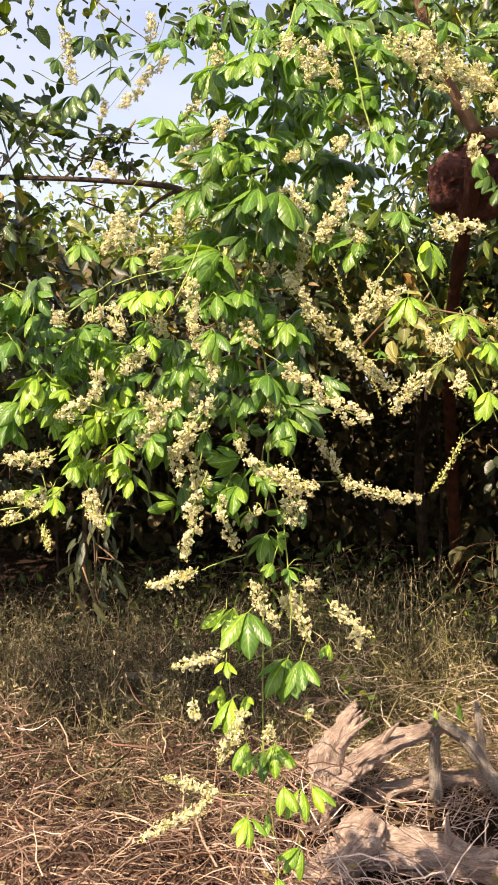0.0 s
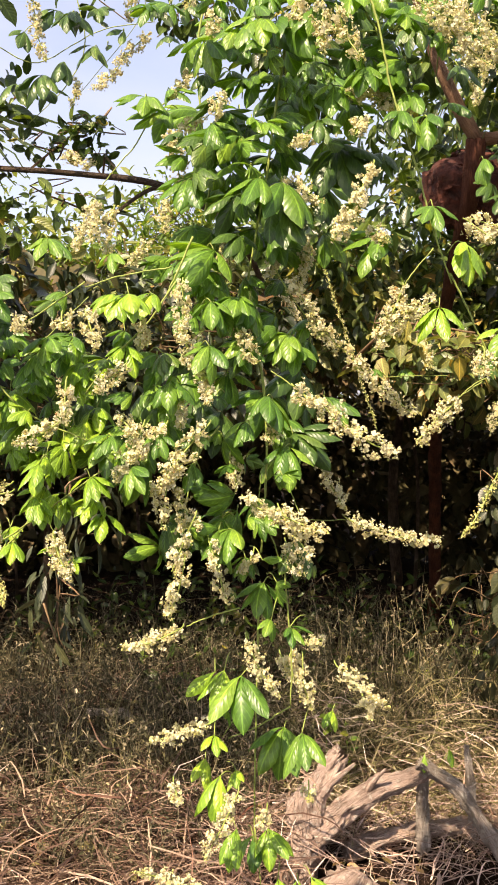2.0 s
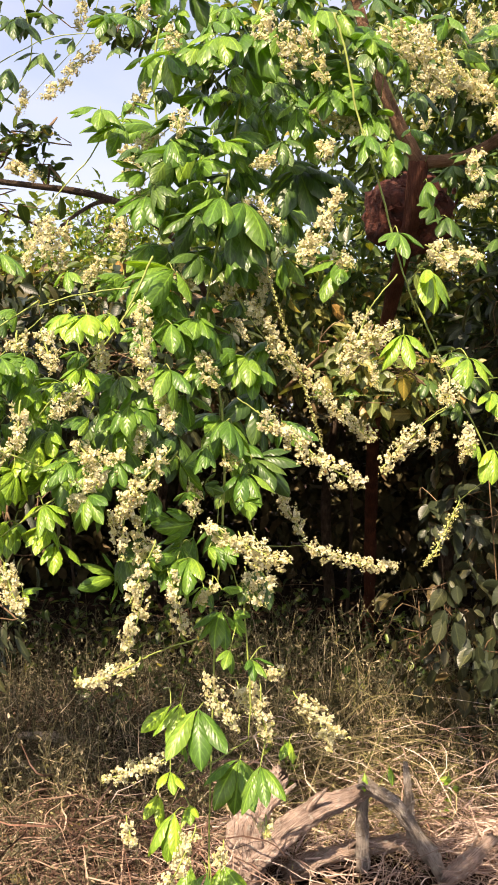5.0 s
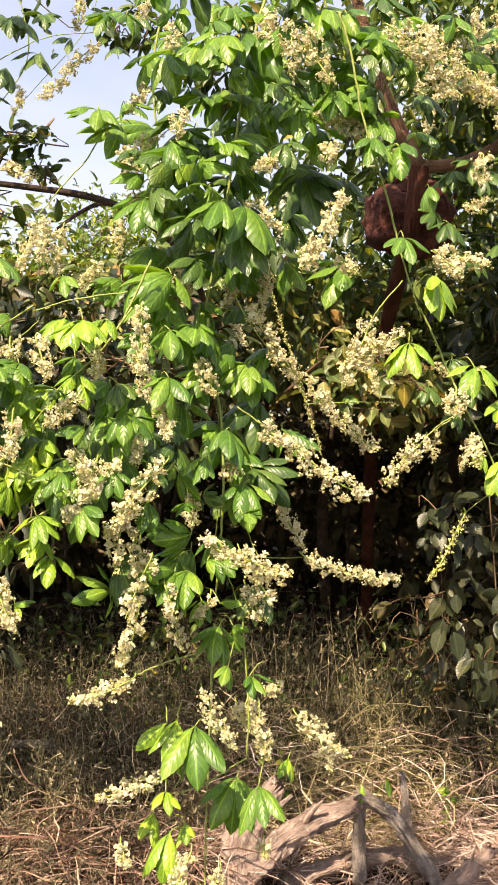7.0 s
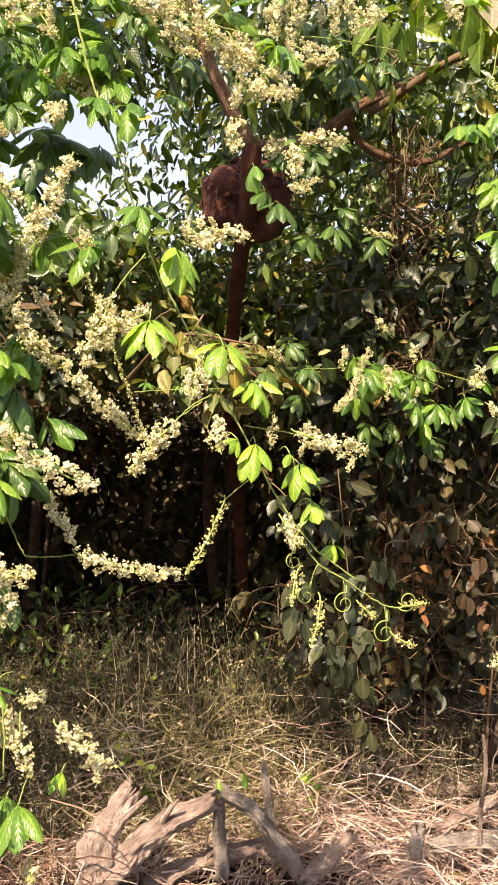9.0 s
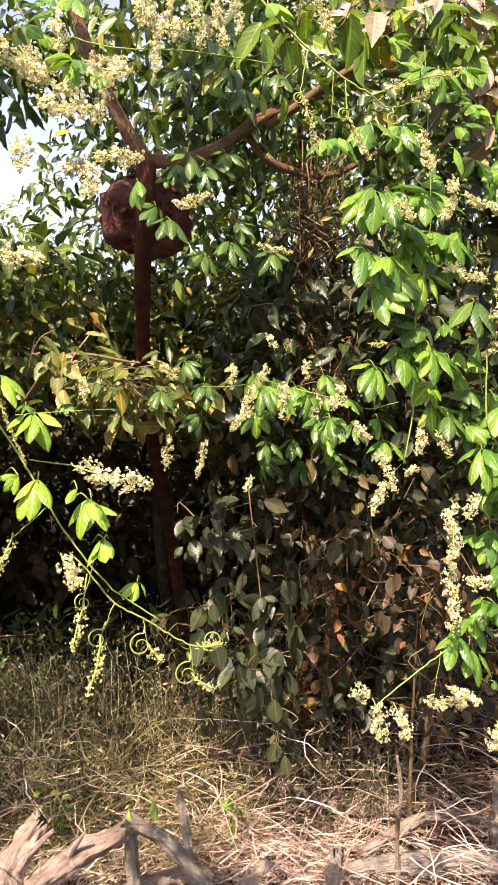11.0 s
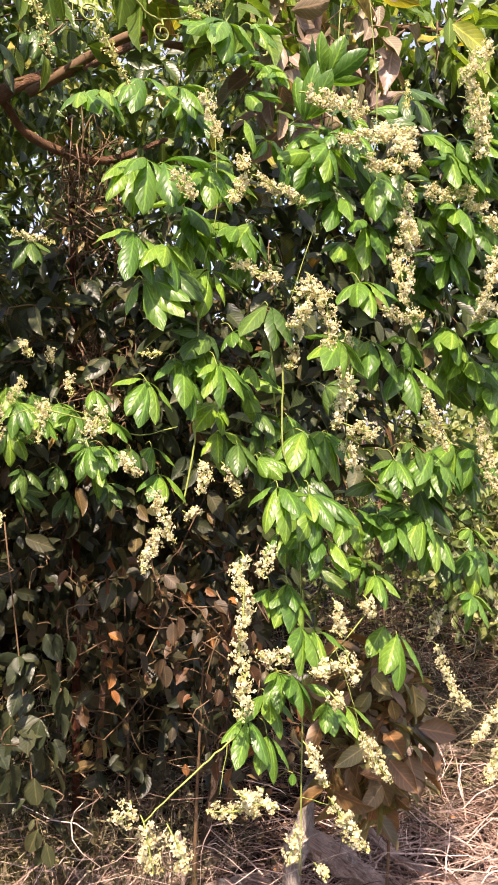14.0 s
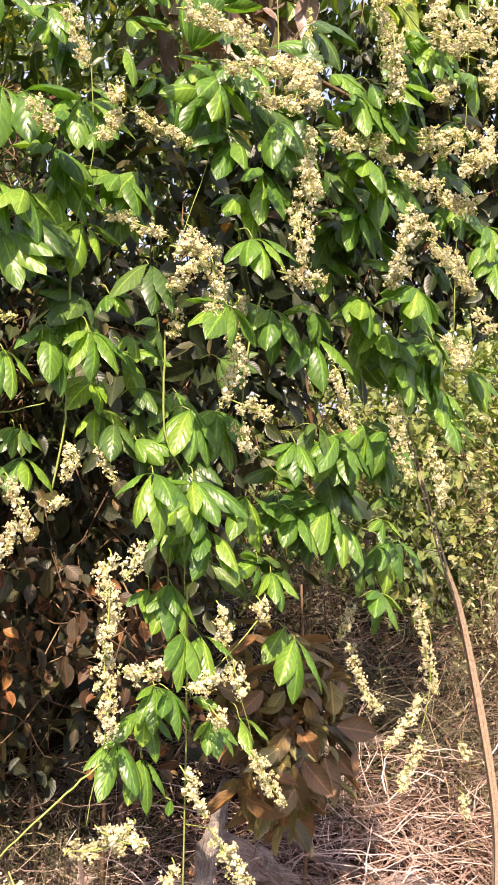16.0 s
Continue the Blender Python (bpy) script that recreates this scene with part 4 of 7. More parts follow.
# bare branch against the sky, with dark leaves
tree("bare brown branch with dark leaf sprays against the sky", [
    ([(-1.3, 2.4, 2.22), (-0.75, 2.27, 2.235), (-0.536, 2.25, 2.233), (-0.352, 2.25, 2.224), (-0.197, 2.25, 2.208), (-0.082, 2.25, 2.16), (0.02, 2.4, 2.1), (0.12, 3.0, 2.05)], [0.008, 0.0075, 0.007, 0.007, 0.008, 0.009, 0.009, 0.009]),
    ([(-0.32, 2.25, 2.1), (-0.27, 2.25, 2.154), (-0.197, 2.25, 2.198), (-0.13, 2.25, 2.188)], [0.002, 0.004, 0.005, 0.006]),
    ([(-1.3, 2.4, 2.22), (-1.5, 2.9, 1.6), (-1.6, 3.6, 0.0)], [0.009, 0.012, 0.016]),
], [
    ((-0.55, 2.25, 2.40), (0.10, 0.06, 0.10), 50),
    ((-0.62, 2.25, 2.30), (0.12, 0.08, 0.12), 50),
    ((-0.40, 2.28, 2.14), (0.20, 0.06, 0.05), 40),
    ((-0.72, 2.25, 2.62), (0.14, 0.1, 0.22), 80),
    # mostly out of view: extra leaves that throw dappled shade on the ground
    ((-0.75, 2.0, 2.95), (0.55, 0.4, 0.22), 420),
    ((-0.78, 2.2, 2.45), (0.16, 0.1, 0.2), 90),
    ((-0.45, 2.3, 2.72), (0.25, 0.12, 0.12), 70),
    ((-0.2, 2.3, 2.85), (0.25, 0.1, 0.12), 60),
    ((-0.62, 2.28, 2.1), (0.2, 0.1, 0.09), 70),
], 0.055, 0.5, M_BRANCH, M_TREE, "branch", 0.2, 18, "tree_branch", 0.1)

tree("dark sprig with small rounded leaves against the sky", [
    ([(-0.50, 2.26, 2.235), (-0.44, 2.29, 2.30), (-0.38, 2.3, 2.35), (-0.32, 2.3, 2.37)], [0.003, 0.0025, 0.002, 0.001]),
    ([(-0.44, 2.29, 2.30), (-0.38, 2.3, 2.29), (-0.31, 2.3, 2.29)], [0.002, 0.0016, 0.001]),
], [
    ((-0.39, 2.3, 2.34), (0.06, 0.03, 0.035), 42),
    ((-0.34, 2.3, 2.36), (0.04, 0.03, 0.025), 22),
    ((-0.34, 2.3, 2.29), (0.05, 0.03, 0.025), 26),
    ((-0.46, 2.28, 2.29), (0.06, 0.03, 0.04), 30),
], 0.034, 0.55, M_TWIG, M_TREE, "twig", 0.1, 10, "leafy_twig", 0.1)

tree("dark leafy twig hanging against the sky", [
    ([(-0.10, 3.3, 3.35), (-0.13, 3.3, 3.18), (-0.14, 3.3, 3.02)], [0.004, 0.003, 0.002]),
    ([(-0.13, 3.3, 3.18), (-0.20, 3.3, 3.08), (-0.22, 3.3, 3.0)], [0.003, 0.002, 0.001]),
], [
    ((-0.13, 3.3, 3.10), (0.06, 0.04, 0.09), 46),
    ((-0.22, 3.3, 3.06), (0.05, 0.04, 0.08), 34),
    ((-0.03, 3.3, 3.10), (0.06, 0.04, 0.07), 28),
], 0.055, 0.5, M_TWIG, M_TREE, "twig", 0.6, 8, "leafy_twig", 0.1)

tree("fine dense foliage of a tree beyond the branch", [
    ([(-1.0, 4.9, 0.0), (-0.95, 4.8, 1.4), (-0.85, 4.6, 2.4)], [0.02, 0.016, 0.008]),
], [
    ((-1.15, 4.5, 2.35), (0.42, 0.25, 0.24), 1500),
    ((-0.75, 4.6, 2.33), (0.30, 0.25, 0.18), 900),
    ((-0.25, 4.6, 2.62), (0.26, 0.25, 0.22), 1000),
    ((-0.48, 4.5, 2.36), (0.30, 0.25, 0.20), 800),
], 0.042, 0.42, M_BRANCH, M_CANOPY, "tree", 0.3, 60, "tree", 0.2)

# tall dry reed: a folded blade beside its stalk
rb = spline([(2.20, 2.25, 1.75), (2.28, 2.2, 1.41), (2.35, 2.2, 1.25), (2.44, 2.2, 0.94), (2.50, 2.2, 0.65), (2.52, 2.22, 0.35), (2.52, 2.25, 0.0)], 6)
reed = tagged(new("dry_reed", mesh_of("dry_reed", *tube(rb, [0.0012, 0.003, 0.005, 0.005, 0.005], 6)[:2], M_REED)), "tall dry tan reed with a broad split blade", "reed")
wide = np.interp(np.linspace(0, 1, len(rb)), [0, 0.15, 0.3, 0.5, 0.8, 1], [0.001, 0.002, 0.006, 0.010, 0.010, 0.006])
for side_x in (-0.55, 0.5):
    strip = np.stack([rb + np.array([1, -0.2, 0.2]) * (wide * (side_x + q))[:, None] + np.array([0, -0.012 - 0.3 * abs(q) * 0.01, 0]) for q in (-0.5, 0.0, 0.5)], 1)
    fs = [(3 * i + j, 3 * i + j + 1, 3 * i + j + 4, 3 * i + j + 3) for i in range(len(rb) - 1) for j in range(2)]
    part("blade", mesh_of("blade", strip.reshape(-1, 3), fs, M_REED), reed)

tree("faded yellow and brown leaves at the edge of the bush", [
    ([(-0.9, 2.75, 1.6), (-0.8, 2.6, 1.95), (-0.66, 2.5, 2.2)], [0.006, 0.005, 0.003]),
], [
    ((-0.70, 2.5, 2.08), (0.14, 0.08, 0.18), 90),
    ((-0.85, 2.5, 1.95), (0.14, 0.08, 0.2), 80),
], 0.065, 0.55, M_TWIG, M_FADED, "bush", 0.8, 12, "leafy_shoot", 0.1)

tree("olive and yellow leaves drooping over the hollow", [
    ([(0.40, 3.1, 1.80), (0.52, 2.8, 1.93), (0.72, 2.65, 1.90)], [0.006, 0.005, 0.003]),
], [
    ((0.66, 2.62, 1.86), (0.10, 0.06, 0.05), 16),
    ((0.56, 2.64, 1.90), (0.12, 0.06, 0.06), 18),
    ((0.46, 2.66, 1.93), (0.14, 0.06, 0.07), 22),
], 0.062, 0.56, M_TWIG, M_YELLOW, "bush", 0.9, 10, "leafy_shoot", 0.1)

tree("tangle of dry brown twigs and shrivelled leaves in shade", [
    ([(1.55, 3.7, 0.0), (1.50, 3.5, 1.2), (1.42, 3.25, 2.2), (1.40, 3.2, 2.8)], [0.016, 0.014, 0.012, 0.006]),
    ([(1.62, 3.7, 0.0), (1.60, 3.45, 1.3), (1.55, 3.2, 2.4)], [0.012, 0.010, 0.005]),
], [
    ((1.42, 3.12, 2.45), (0.16, 0.12, 0.35), 70),
    ((1.46, 3.12, 1.95), (0.18, 0.12, 0.30), 80),
], 0.05, 0.4, M_TRUNK, M_FADED, "twigs", 0.8, 170, "dry_twigs", 0.1)

# palm fronds showing over the bush
pc = np.array([-1.02, 3.4, 2.78])
ang = np.linspace(-2.6, -0.2, 26)
tips = pc + np.stack([np.cos(ang) * 0.42, rng.normal(0, 0.05, 26), np.sin(ang) * 0.34], 1)
palm = thing("palm_frond", "dark narrow palm frond fanned against the sky", "palm", pc)
part("blade", blades("blade", np.zeros((26, 3)), tips - pc, rng.normal(0, 0.012, (26, 3)), 0.018, M_GRASSY), palm, kind="stuff")
part("frond_stalk", mesh_of("frond_stalk", *tube(spline([(0, 0, 0), (-0.2, 0.1, 0.05), (-0.6, 0.3, -0.6), (-0.7, 0.4, -2.78)], 5), [0.006, 0.008, 0.012, 0.02], 6)[:2], M_TWIG), palm)

# fresh seedlings among the straw
for sx, sy, top, many in ((0.50, 3.45, 0.42, 9), (0.42, 3.5, 0.46, 7), (1.12, 3.3, 0.34, 8)):
    gz = float(ground_z(sx, sy))
    sd = thing("seedling", "small fresh green seedling among dry straw", "seedling", (sx, sy, gz), "fresh seedlings")
    shoot = spline([(0, 0, -0.02), (0.01, -0.01, (top - gz) * 0.5), (-0.01, -0.02, top - gz)], 4)
    part("stem", mesh_of("stem", *tube(shoot, [0.002, 0.0016, 0.001], 5)[:2], M_STEM), sd)
    kk = rng.uniform(0.55, 1.0, many)
    base = np.stack([0.01 * np.sin(3 * kk), -0.02 * kk, (top - gz) * kk], 1)
    away = rng.normal(0, 1, (many, 3)) * np.array([1, 0.6, 0.2]) + np.array([0, -0.3, 0.1])
    part("leaves", leaf_cloud("leaves", base, away, rng.normal(0, 0.3, (many, 3)) + np.array([0, -0.5, 1.0]), rng.uniform(0.03, 0.055, many), rng.uniform(0.02, 0.03, many), M_CANOPY), sd, kind="stuff")

# ---- flowering vine ----
def leaflet_mesh(k, mat):
    """One glossy leaflet, 1 long, along -z, facing -y: it rises outwards, arches over and hangs; broadest past the middle, pointed, folded at the midrib."""
    rows, half = 13, 0.165 + 0.018 * (k % 3)
    rise, hang = 0.55 + 0.14 * (k % 4), 0.05 + 0.12 * ((k * 2) % 3)
    dome, twist = 0.35 + 0.3 * ((k * 3) % 4) / 3, 0.14 * ((k % 5) - 2)
    v, uv, f = [], [], []
    py, pz, last = 0.0, 0.0, rise
    for i in range(rows):
        s = i / (rows - 1)
        lean = rise * (1 - s) ** 1.3 - hang * s
        if i:
            py, pz = py - math.sin((lean + last) / 2) * 1.06 / (rows - 1), pz - math.cos((lean + last) / 2) * 1.06 / (rows - 1)
        last = lean
        u = min(1.0, max(0.0, (s - 0.06) / 0.94))
        w = half * max(0.0, math.sin(math.pi * u ** 1.22)) ** (0.85 if u < 0.56 else 0.80) + 0.010 * (1 - s)
        w *= 1 + 0.03 * (-1) ** i * (0.3 < s < 0.9)
        for q in (-1, -0.5, 0, 0.5, 1):
            x = w * q
            off = dome * x * x / half - 0.14 * w * (abs(q) == 0.5) + twist * s * x + 0.014 * math.sin(8 * s + 2 * k + 3 * q) * abs(q)
            v.append((x, py + off * math.cos(lean), pz - off * math.sin(lean)))
            uv.append((0.5 + 0.5 * q, s))
    for i in range(rows - 1):
        for j in range(4):
            a = i * 5 + j
            f.append((a, a + 1, a + 6, a + 5))
    return mesh_of("leaflet", v, f, mat, uv)


LEAFLETS = [[leaflet_mesh(k, m) for k in range(7)] for m in (M_LEAF, M_YOUNG, M_DIM)]
FANS = {1: (0,), 2: (-19, 22), 3: (-34, 2, 33), 4: (-50, -17, 16, 47), 5: (-62, -30, 1, 28, 60)}


def vine(label, beside=4, grow=1.22, low=0):
    """beside: how many more leaves grow round each one, and low: how many more at eye level and below; grow: leaflet length to leaf depth."""
    v = thing("flowering_vine", label, "vine", group="flowering vines")
    v["beside"], v["grow"], v["low"] = beside, grow, low
    return v


def stem(v, radius, points):
    line = spline(points, 7)
    line[1:-1] += rng.normal(0, 0.0005, (len(line) - 2, 3))
    radius *= 0.44
    vs, f, u = tube(line, [radius, radius * 0.9, radius * 0.7], 6, 0.1, 1)
    part("stem", mesh_of("stem", vs, f, M_STEM), v)


def leaf(v, node, tip, n, tone=0, more=True):
    """A compound leaf: stalk up from the node, leaflets fanned round the line to the tip."""
    node, tip = Vector(node), Vector(tip)
    axis = tip - node
    size = min(0.10, axis.length * v["grow"])
    n = n if n < 2 else min(5, n + int(rng.uniform() < 0.7))
    z = -axis.normalized()
    facing = Vector((rng.normal(0, 0.28) - 0.05, -1.0, 0.55 + rng.normal(0, 0.25)))
    yv = -(facing - facing.dot(z) * z).normalized()
    xv = yv.cross(z)
    turn = Matrix((xv, yv, z)).transposed().to_4x4()
    up = Vector((rng.normal(0, 0.012), 0.035 + rng.normal(0, 0.01), rng.normal(0.004, 0.012)))
    line = spline([up, up * 0.5 + Vector((0, -0.004, 0.008)), (0, 0, 0)], 3)
    vs, f, u = tube(line, [0.001, 0.0009, 0.0009], 5)
    lf = part("leaf", mesh_of("leaf", vs, f, M_STEM), v)
    lf.location = node
    spread = rng.uniform(0.40, 0.72)
    for i, a in enumerate(FANS[n]):
        s = size * (1.0, 0.95, 0.80)[min(2, int(abs(a) / 25))] * rng.uniform(0.92, 1.08)
        ob = part("leaflet", LEAFLETS[tone][int(rng.integers(7))], lf)
        tilt = Matrix.Rotation(radians(-abs(a) * 0.10 + rng.normal(0, 9)), 4, "X") @ Matrix.Rotation(radians(rng.normal(0, 12) + a * 0.95), 4, "Z")
        ob.matrix_local = turn @ Matrix.Rotation(radians(-a * spread + rng.normal(0, 5)), 4, "Y") @ tilt @ Matrix.Diagonal((s, s, s, 1))
    if more and n > 1:
        # more leaves of the same shoot beside and behind it
        for i in range((v["beside"] + v["low"] * (node.z < 2.08), 2, 1)[tone]):
            d = Vector((rng.normal(0, 0.06), rng.uniform(0.0, 0.11), rng.normal(0.01, 0.055)))
            sag = Vector((rng.normal(0, 0.35), 0, rng.normal(0, 0.15))) * size
            dim = tone if tone else int(rng.uniform() < 0.3) * 2
            leaf(v, node + d, node + d + (axis + sag).normalized() * size * rng.uniform(0.65, 0.95), int(rng.integers(3, 6)), dim, False)


OCT_V = np.array([(1, 0, 0), (-1, 0, 0), (0, 1, 0), (0, -1, 0), (0, 0, 1), (0, 0, -1)], float)
OCT_F = np.array([(0, 2, 4), (2, 1, 4), (1, 3, 4), (3, 0, 4), (2, 0, 5), (1, 2, 5), (3, 1, 5), (0, 3, 5)])
PETAL_F = np.array([t for k in range(4) for t in ((0, 1 + 3 * k, 2 + 3 * k), (0, 2 + 3 * k, 3 + 3 * k))])


def spike(v, base, tip, w=1.0):
    """A flower spike: bowed stalk, short side branchlets, each with a few four-petalled cream blossoms and buds; slender ones are still green."""
    base, tip = np.array(base), np.array(tip)
    L = np.linalg.norm(tip - base)
    mid = (base + tip) / 2 + np.array([rng.normal(0, 0.03) * L, rng.normal(0, 0.05) * L, -0.07 * L * (1 - abs((tip - base)[2]) / L)])
    line = spline([base, mid, tip], 8)
    away = unit(base - tip) * 0.35 + np.array([0, 1.0, 0.3])
    stalk = spline([base + unit(away) * 0.012, base, *line[4::4]], 3)
    tan = unit(np.gradient(line, axis=0))
    # side branchlets, winding up the stalk
    full = w > 0.75
    m = int(L / (0.0034 if full else 0.0036)) + 5
    s = (np.arange(m) + rng.uniform(0, 1, m)) / m
    at = np.stack([np.interp(s, np.linspace(0, 1, len(line)), line[:, k]) for k in range(3)], 1)
    tn = np.stack([np.interp(s, np.linspace(0, 1, len(line)), tan[:, k]) for k in range(3)], 1)
    d = rng.normal(0, 1, (m, 3))
    d = unit(d - (d * tn).sum(1, keepdims=True) * tn) + tn * rng.uniform(0.1, 0.6, (m, 1))
    taper = np.minimum(1, 0.34 + (1 - s) * 1.8) * (0.75 + 0.25 * np.minimum(1, s * 6))
    reach = (0.0112 if full else 0.0080) * w ** 0.8 * taper * rng.uniform(0.4, 1.08, m)
    end = at + d * reach[:, None]
    many = 5 if full else 3
    lone = np.repeat(np.arange(m), many)
    n = len(lone)
    c = end[lone] + rng.normal(0, 0.0030 if full else 0.002, (n, 3)) * (0.6 + 0.4 * taper[lone][:, None])
    o = unit(c - at[lone] + rng.normal(0, 0.004, (n, 3)))
    e1 = unit(np.cross(o, tn[lone] + 0.01))
    e2 = np.cross(o, e1)
    r = rng.uniform(0.0030, 0.0046, n) * (0.7 + 0.3 * taper[lone]) * (0.92 + 0.1 * min(w, 1.6))
    r = np.where(s[lone] > (0.93 if w > 0.85 else 0.62 if full else 0.0), r * 0.62, r)
    # petals: one shared heart and three points each, cupped
    rows = [c]
    for k in range(4):
        a = k * np.pi / 2 + rng.uniform(-0.3, 0.3, n)
        p = np.cos(a)[:, None] * e1 + np.sin(a)[:, None] * e2
        q = np.cross(o, p)
        R, lift = (r * rng.uniform(0.8, 1.15, n))[:, None], rng.uniform(0.05, 0.55, (n, 1))
        rows += [c + (p * 0.62 + q * 0.48 + o * lift * 0.5) * R, c + (p + o * lift) * R, c + (p * 0.62 - q * 0.48 + o * lift * 0.5) * R]
    pv = np.stack(rows, 1)
    pf = PETAL_F[None] + (np.arange(n) * 13)[:, None, None]
    # a round bud beside each blossom
    bc = c + rng.normal(0, 0.0017, (n, 3)) + o * 0.0008
    turn = rng.normal(0, 1, (n, 3, 3))
    turn[:, 0] = unit(turn[:, 0])
    turn[:, 1] = unit(turn[:, 1] - (turn[:, 1] * turn[:, 0]).sum(1, keepdims=True) * turn[:, 0])
    turn[:, 2] = np.cross(turn[:, 0], turn[:, 1])
    bv = bc[:, None] + np.einsum("pj,njk->npk", OCT_V, turn) * (r * rng.uniform(0.35, 0.62, n))[:, None, None]
    bf = OCT_F[None] + (n * 13 + np.arange(n) * 6)[:, None, None]
    vs = np.vstack([pv.reshape(-1, 3), bv.reshape(-1, 3)]) - base
    me = mesh_of("flower_spike", vs, np.vstack([pf.reshape(-1, 3), bf.reshape(-1, 3)]), M_FLOWER)
    me.materials.append(M_BUD)
    green = s[lone] > (0.93 if w > 0.85 else 0.62 if full else 0.0)
    some = green | (rng.uniform(0, 1, n) < 0.35)
    me.polygons.foreach_set("material_index", np.concatenate([np.repeat(green, 8), np.repeat(some, 8)]).astype(np.int32))
    ob = part("flower_spike", me, v)
    ob.location = Vector(base)
    sk = tube(stalk - base, [0.0012, 0.0013, 0.0009], 5)
    side = unit(np.cross(d, tn)) * 0.0005
    bl = np.stack([at - side, at + side, end + side * 0.7, end - side * 0.7], 1).reshape(-1, 3) - base
    bq = (np.arange(m)[:, None] * 4 + np.arange(4)[None] + len(sk[0])).tolist()
    part("stalk", mesh_of("stalk", list(sk[0]) + list(bl), sk[1] + [tuple(q) for q in bq], M_STEM), ob)


def tendril(v, start, centre, r):
    """A thin shoot that ends in a curl round the centre."""
    start, centre = np.array(start), np.array(centre)
    a = math.atan2(start[2] - centre[2], start[0] - centre[0]) + np.linspace(0, 8.5, 26)
    rr = r * np.linspace(1.25, 0.45, 26)
    curl = centre + np.stack([np.cos(a) * rr, np.linspace(0, -0.006, 26), np.sin(a) * rr], 1)
    line = np.vstack([spline([start, (start + curl[0]) / 2, curl[0]], 3)[:-1], curl])
    vs, f, u = tube(line, [0.0011, 0.0010, 0.0006], 5)
    part("tendril", mesh_of("tendril", vs, f, M_STEM), v, "thin curled green tendril")

main = vine("long flowering vine hanging as a leafy curtain", 3, 1.26, 3)
stem(main, 0.006, [(0.088, 1.600, 2.395), (0.061, 1.600, 2.284), (0.029, 1.600, 2.052), (0.003, 1.600, 1.889)])
stem(main, 0.006, [(0.007, 1.600, 1.872), (0.011, 1.600, 1.814), (0.032, 1.600, 1.714), (0.039, 1.600, 1.613), (0.036, 1.600, 1.525), (0.032, 1.600, 1.437)])
stem(main, 0.0045, [(0.031, 1.600, 1.389), (0.028, 1.600, 1.181), (0.028, 1.600, 0.923)])
leaf(main, (0.055, 1.551, 2.296), (0.088, 1.531, 2.223), 2, 0)
leaf(main, (0.013, 1.533, 2.280), (0.002, 1.513, 2.225), 3, 0)
leaf(main, (-0.053, 1.571, 2.327), (-0.060, 1.551, 2.284), 3, 0)
leaf(main, (0.020, 1.540, 2.323), (0.018, 1.520, 2.284), 3, 0)
leaf(main, (-0.021, 1.529, 2.263), (-0.028, 1.509, 2.222), 3, 0)
leaf(main, (0.171, 1.572, 2.239), (0.115, 1.552, 2.222), 1, 0)
leaf(main, (0.045, 1.639, 2.235), (0.040, 1.619, 2.192), 4, 0)
leaf(main, (-0.007, 1.624, 2.220), (-0.022, 1.604, 2.178), 3, 0)
leaf(main, (0.101, 1.619, 2.216), (0.113, 1.599, 2.160), 3, 0)
leaf(main, (0.003, 1.549, 2.133), (0.015, 1.529, 2.100), 3, 0)
leaf(main, (-0.015, 1.590, 2.118), (-0.026, 1.570, 2.077), 3, 0)
leaf(main, (-0.059, 1.556, 2.126), (-0.045, 1.536, 2.087), 3, 0)
leaf(main, (0.023, 1.542, 2.125), (0.048, 1.522, 2.100), 3, 0)
leaf(main, (0.016, 1.534, 2.038), (0.005, 1.514, 1.977), 2, 0)
leaf(main, (0.052, 1.548, 2.036), (0.051, 1.528, 1.968), 3, 0)
leaf(main, (0.019, 1.641, 1.978), (-0.008, 1.621, 1.942), 3, 0)
leaf(main, (0.047, 1.628, 1.973), (0.068, 1.608, 1.920), 4, 0)
spike(main, (0.109, 1.565, 2.121), (0.068, 1.545, 2.093), 1)
spike(main, (0.061, 1.564, 2.048), (0.114, 1.544, 2.007), 1.2)
spike(main, (-0.047, 1.515, 2.159), (-0.054, 1.495, 2.117), 1)
leaf(main, (-0.014, 1.560, 1.856), (-0.021, 1.540, 1.813), 4, 0)
leaf(main, (-0.058, 1.602, 1.856), (-0.061, 1.582, 1.805), 3, 0)
leaf(main, (0.048, 1.615, 1.816), (0.022, 1.595, 1.786), 2, 0)
leaf(main, (0.088, 1.631, 1.785), (0.089, 1.611, 1.740), 4, 0)
leaf(main, (0.033, 1.634, 1.701), (0.018, 1.614, 1.641), 5, 0)
leaf(main, (0.063, 1.531, 1.619), (0.065, 1.511, 1.565), 5, 0)
spike(main, (-0.014, 1.548, 1.803), (0.016, 1.528, 1.751), 1)
spike(main, (-0.011, 1.554, 1.602), (-0.015, 1.534, 1.552), 1.2)
spike(main, (0.043, 1.540, 1.659), (0.038, 1.520, 1.629), 1)

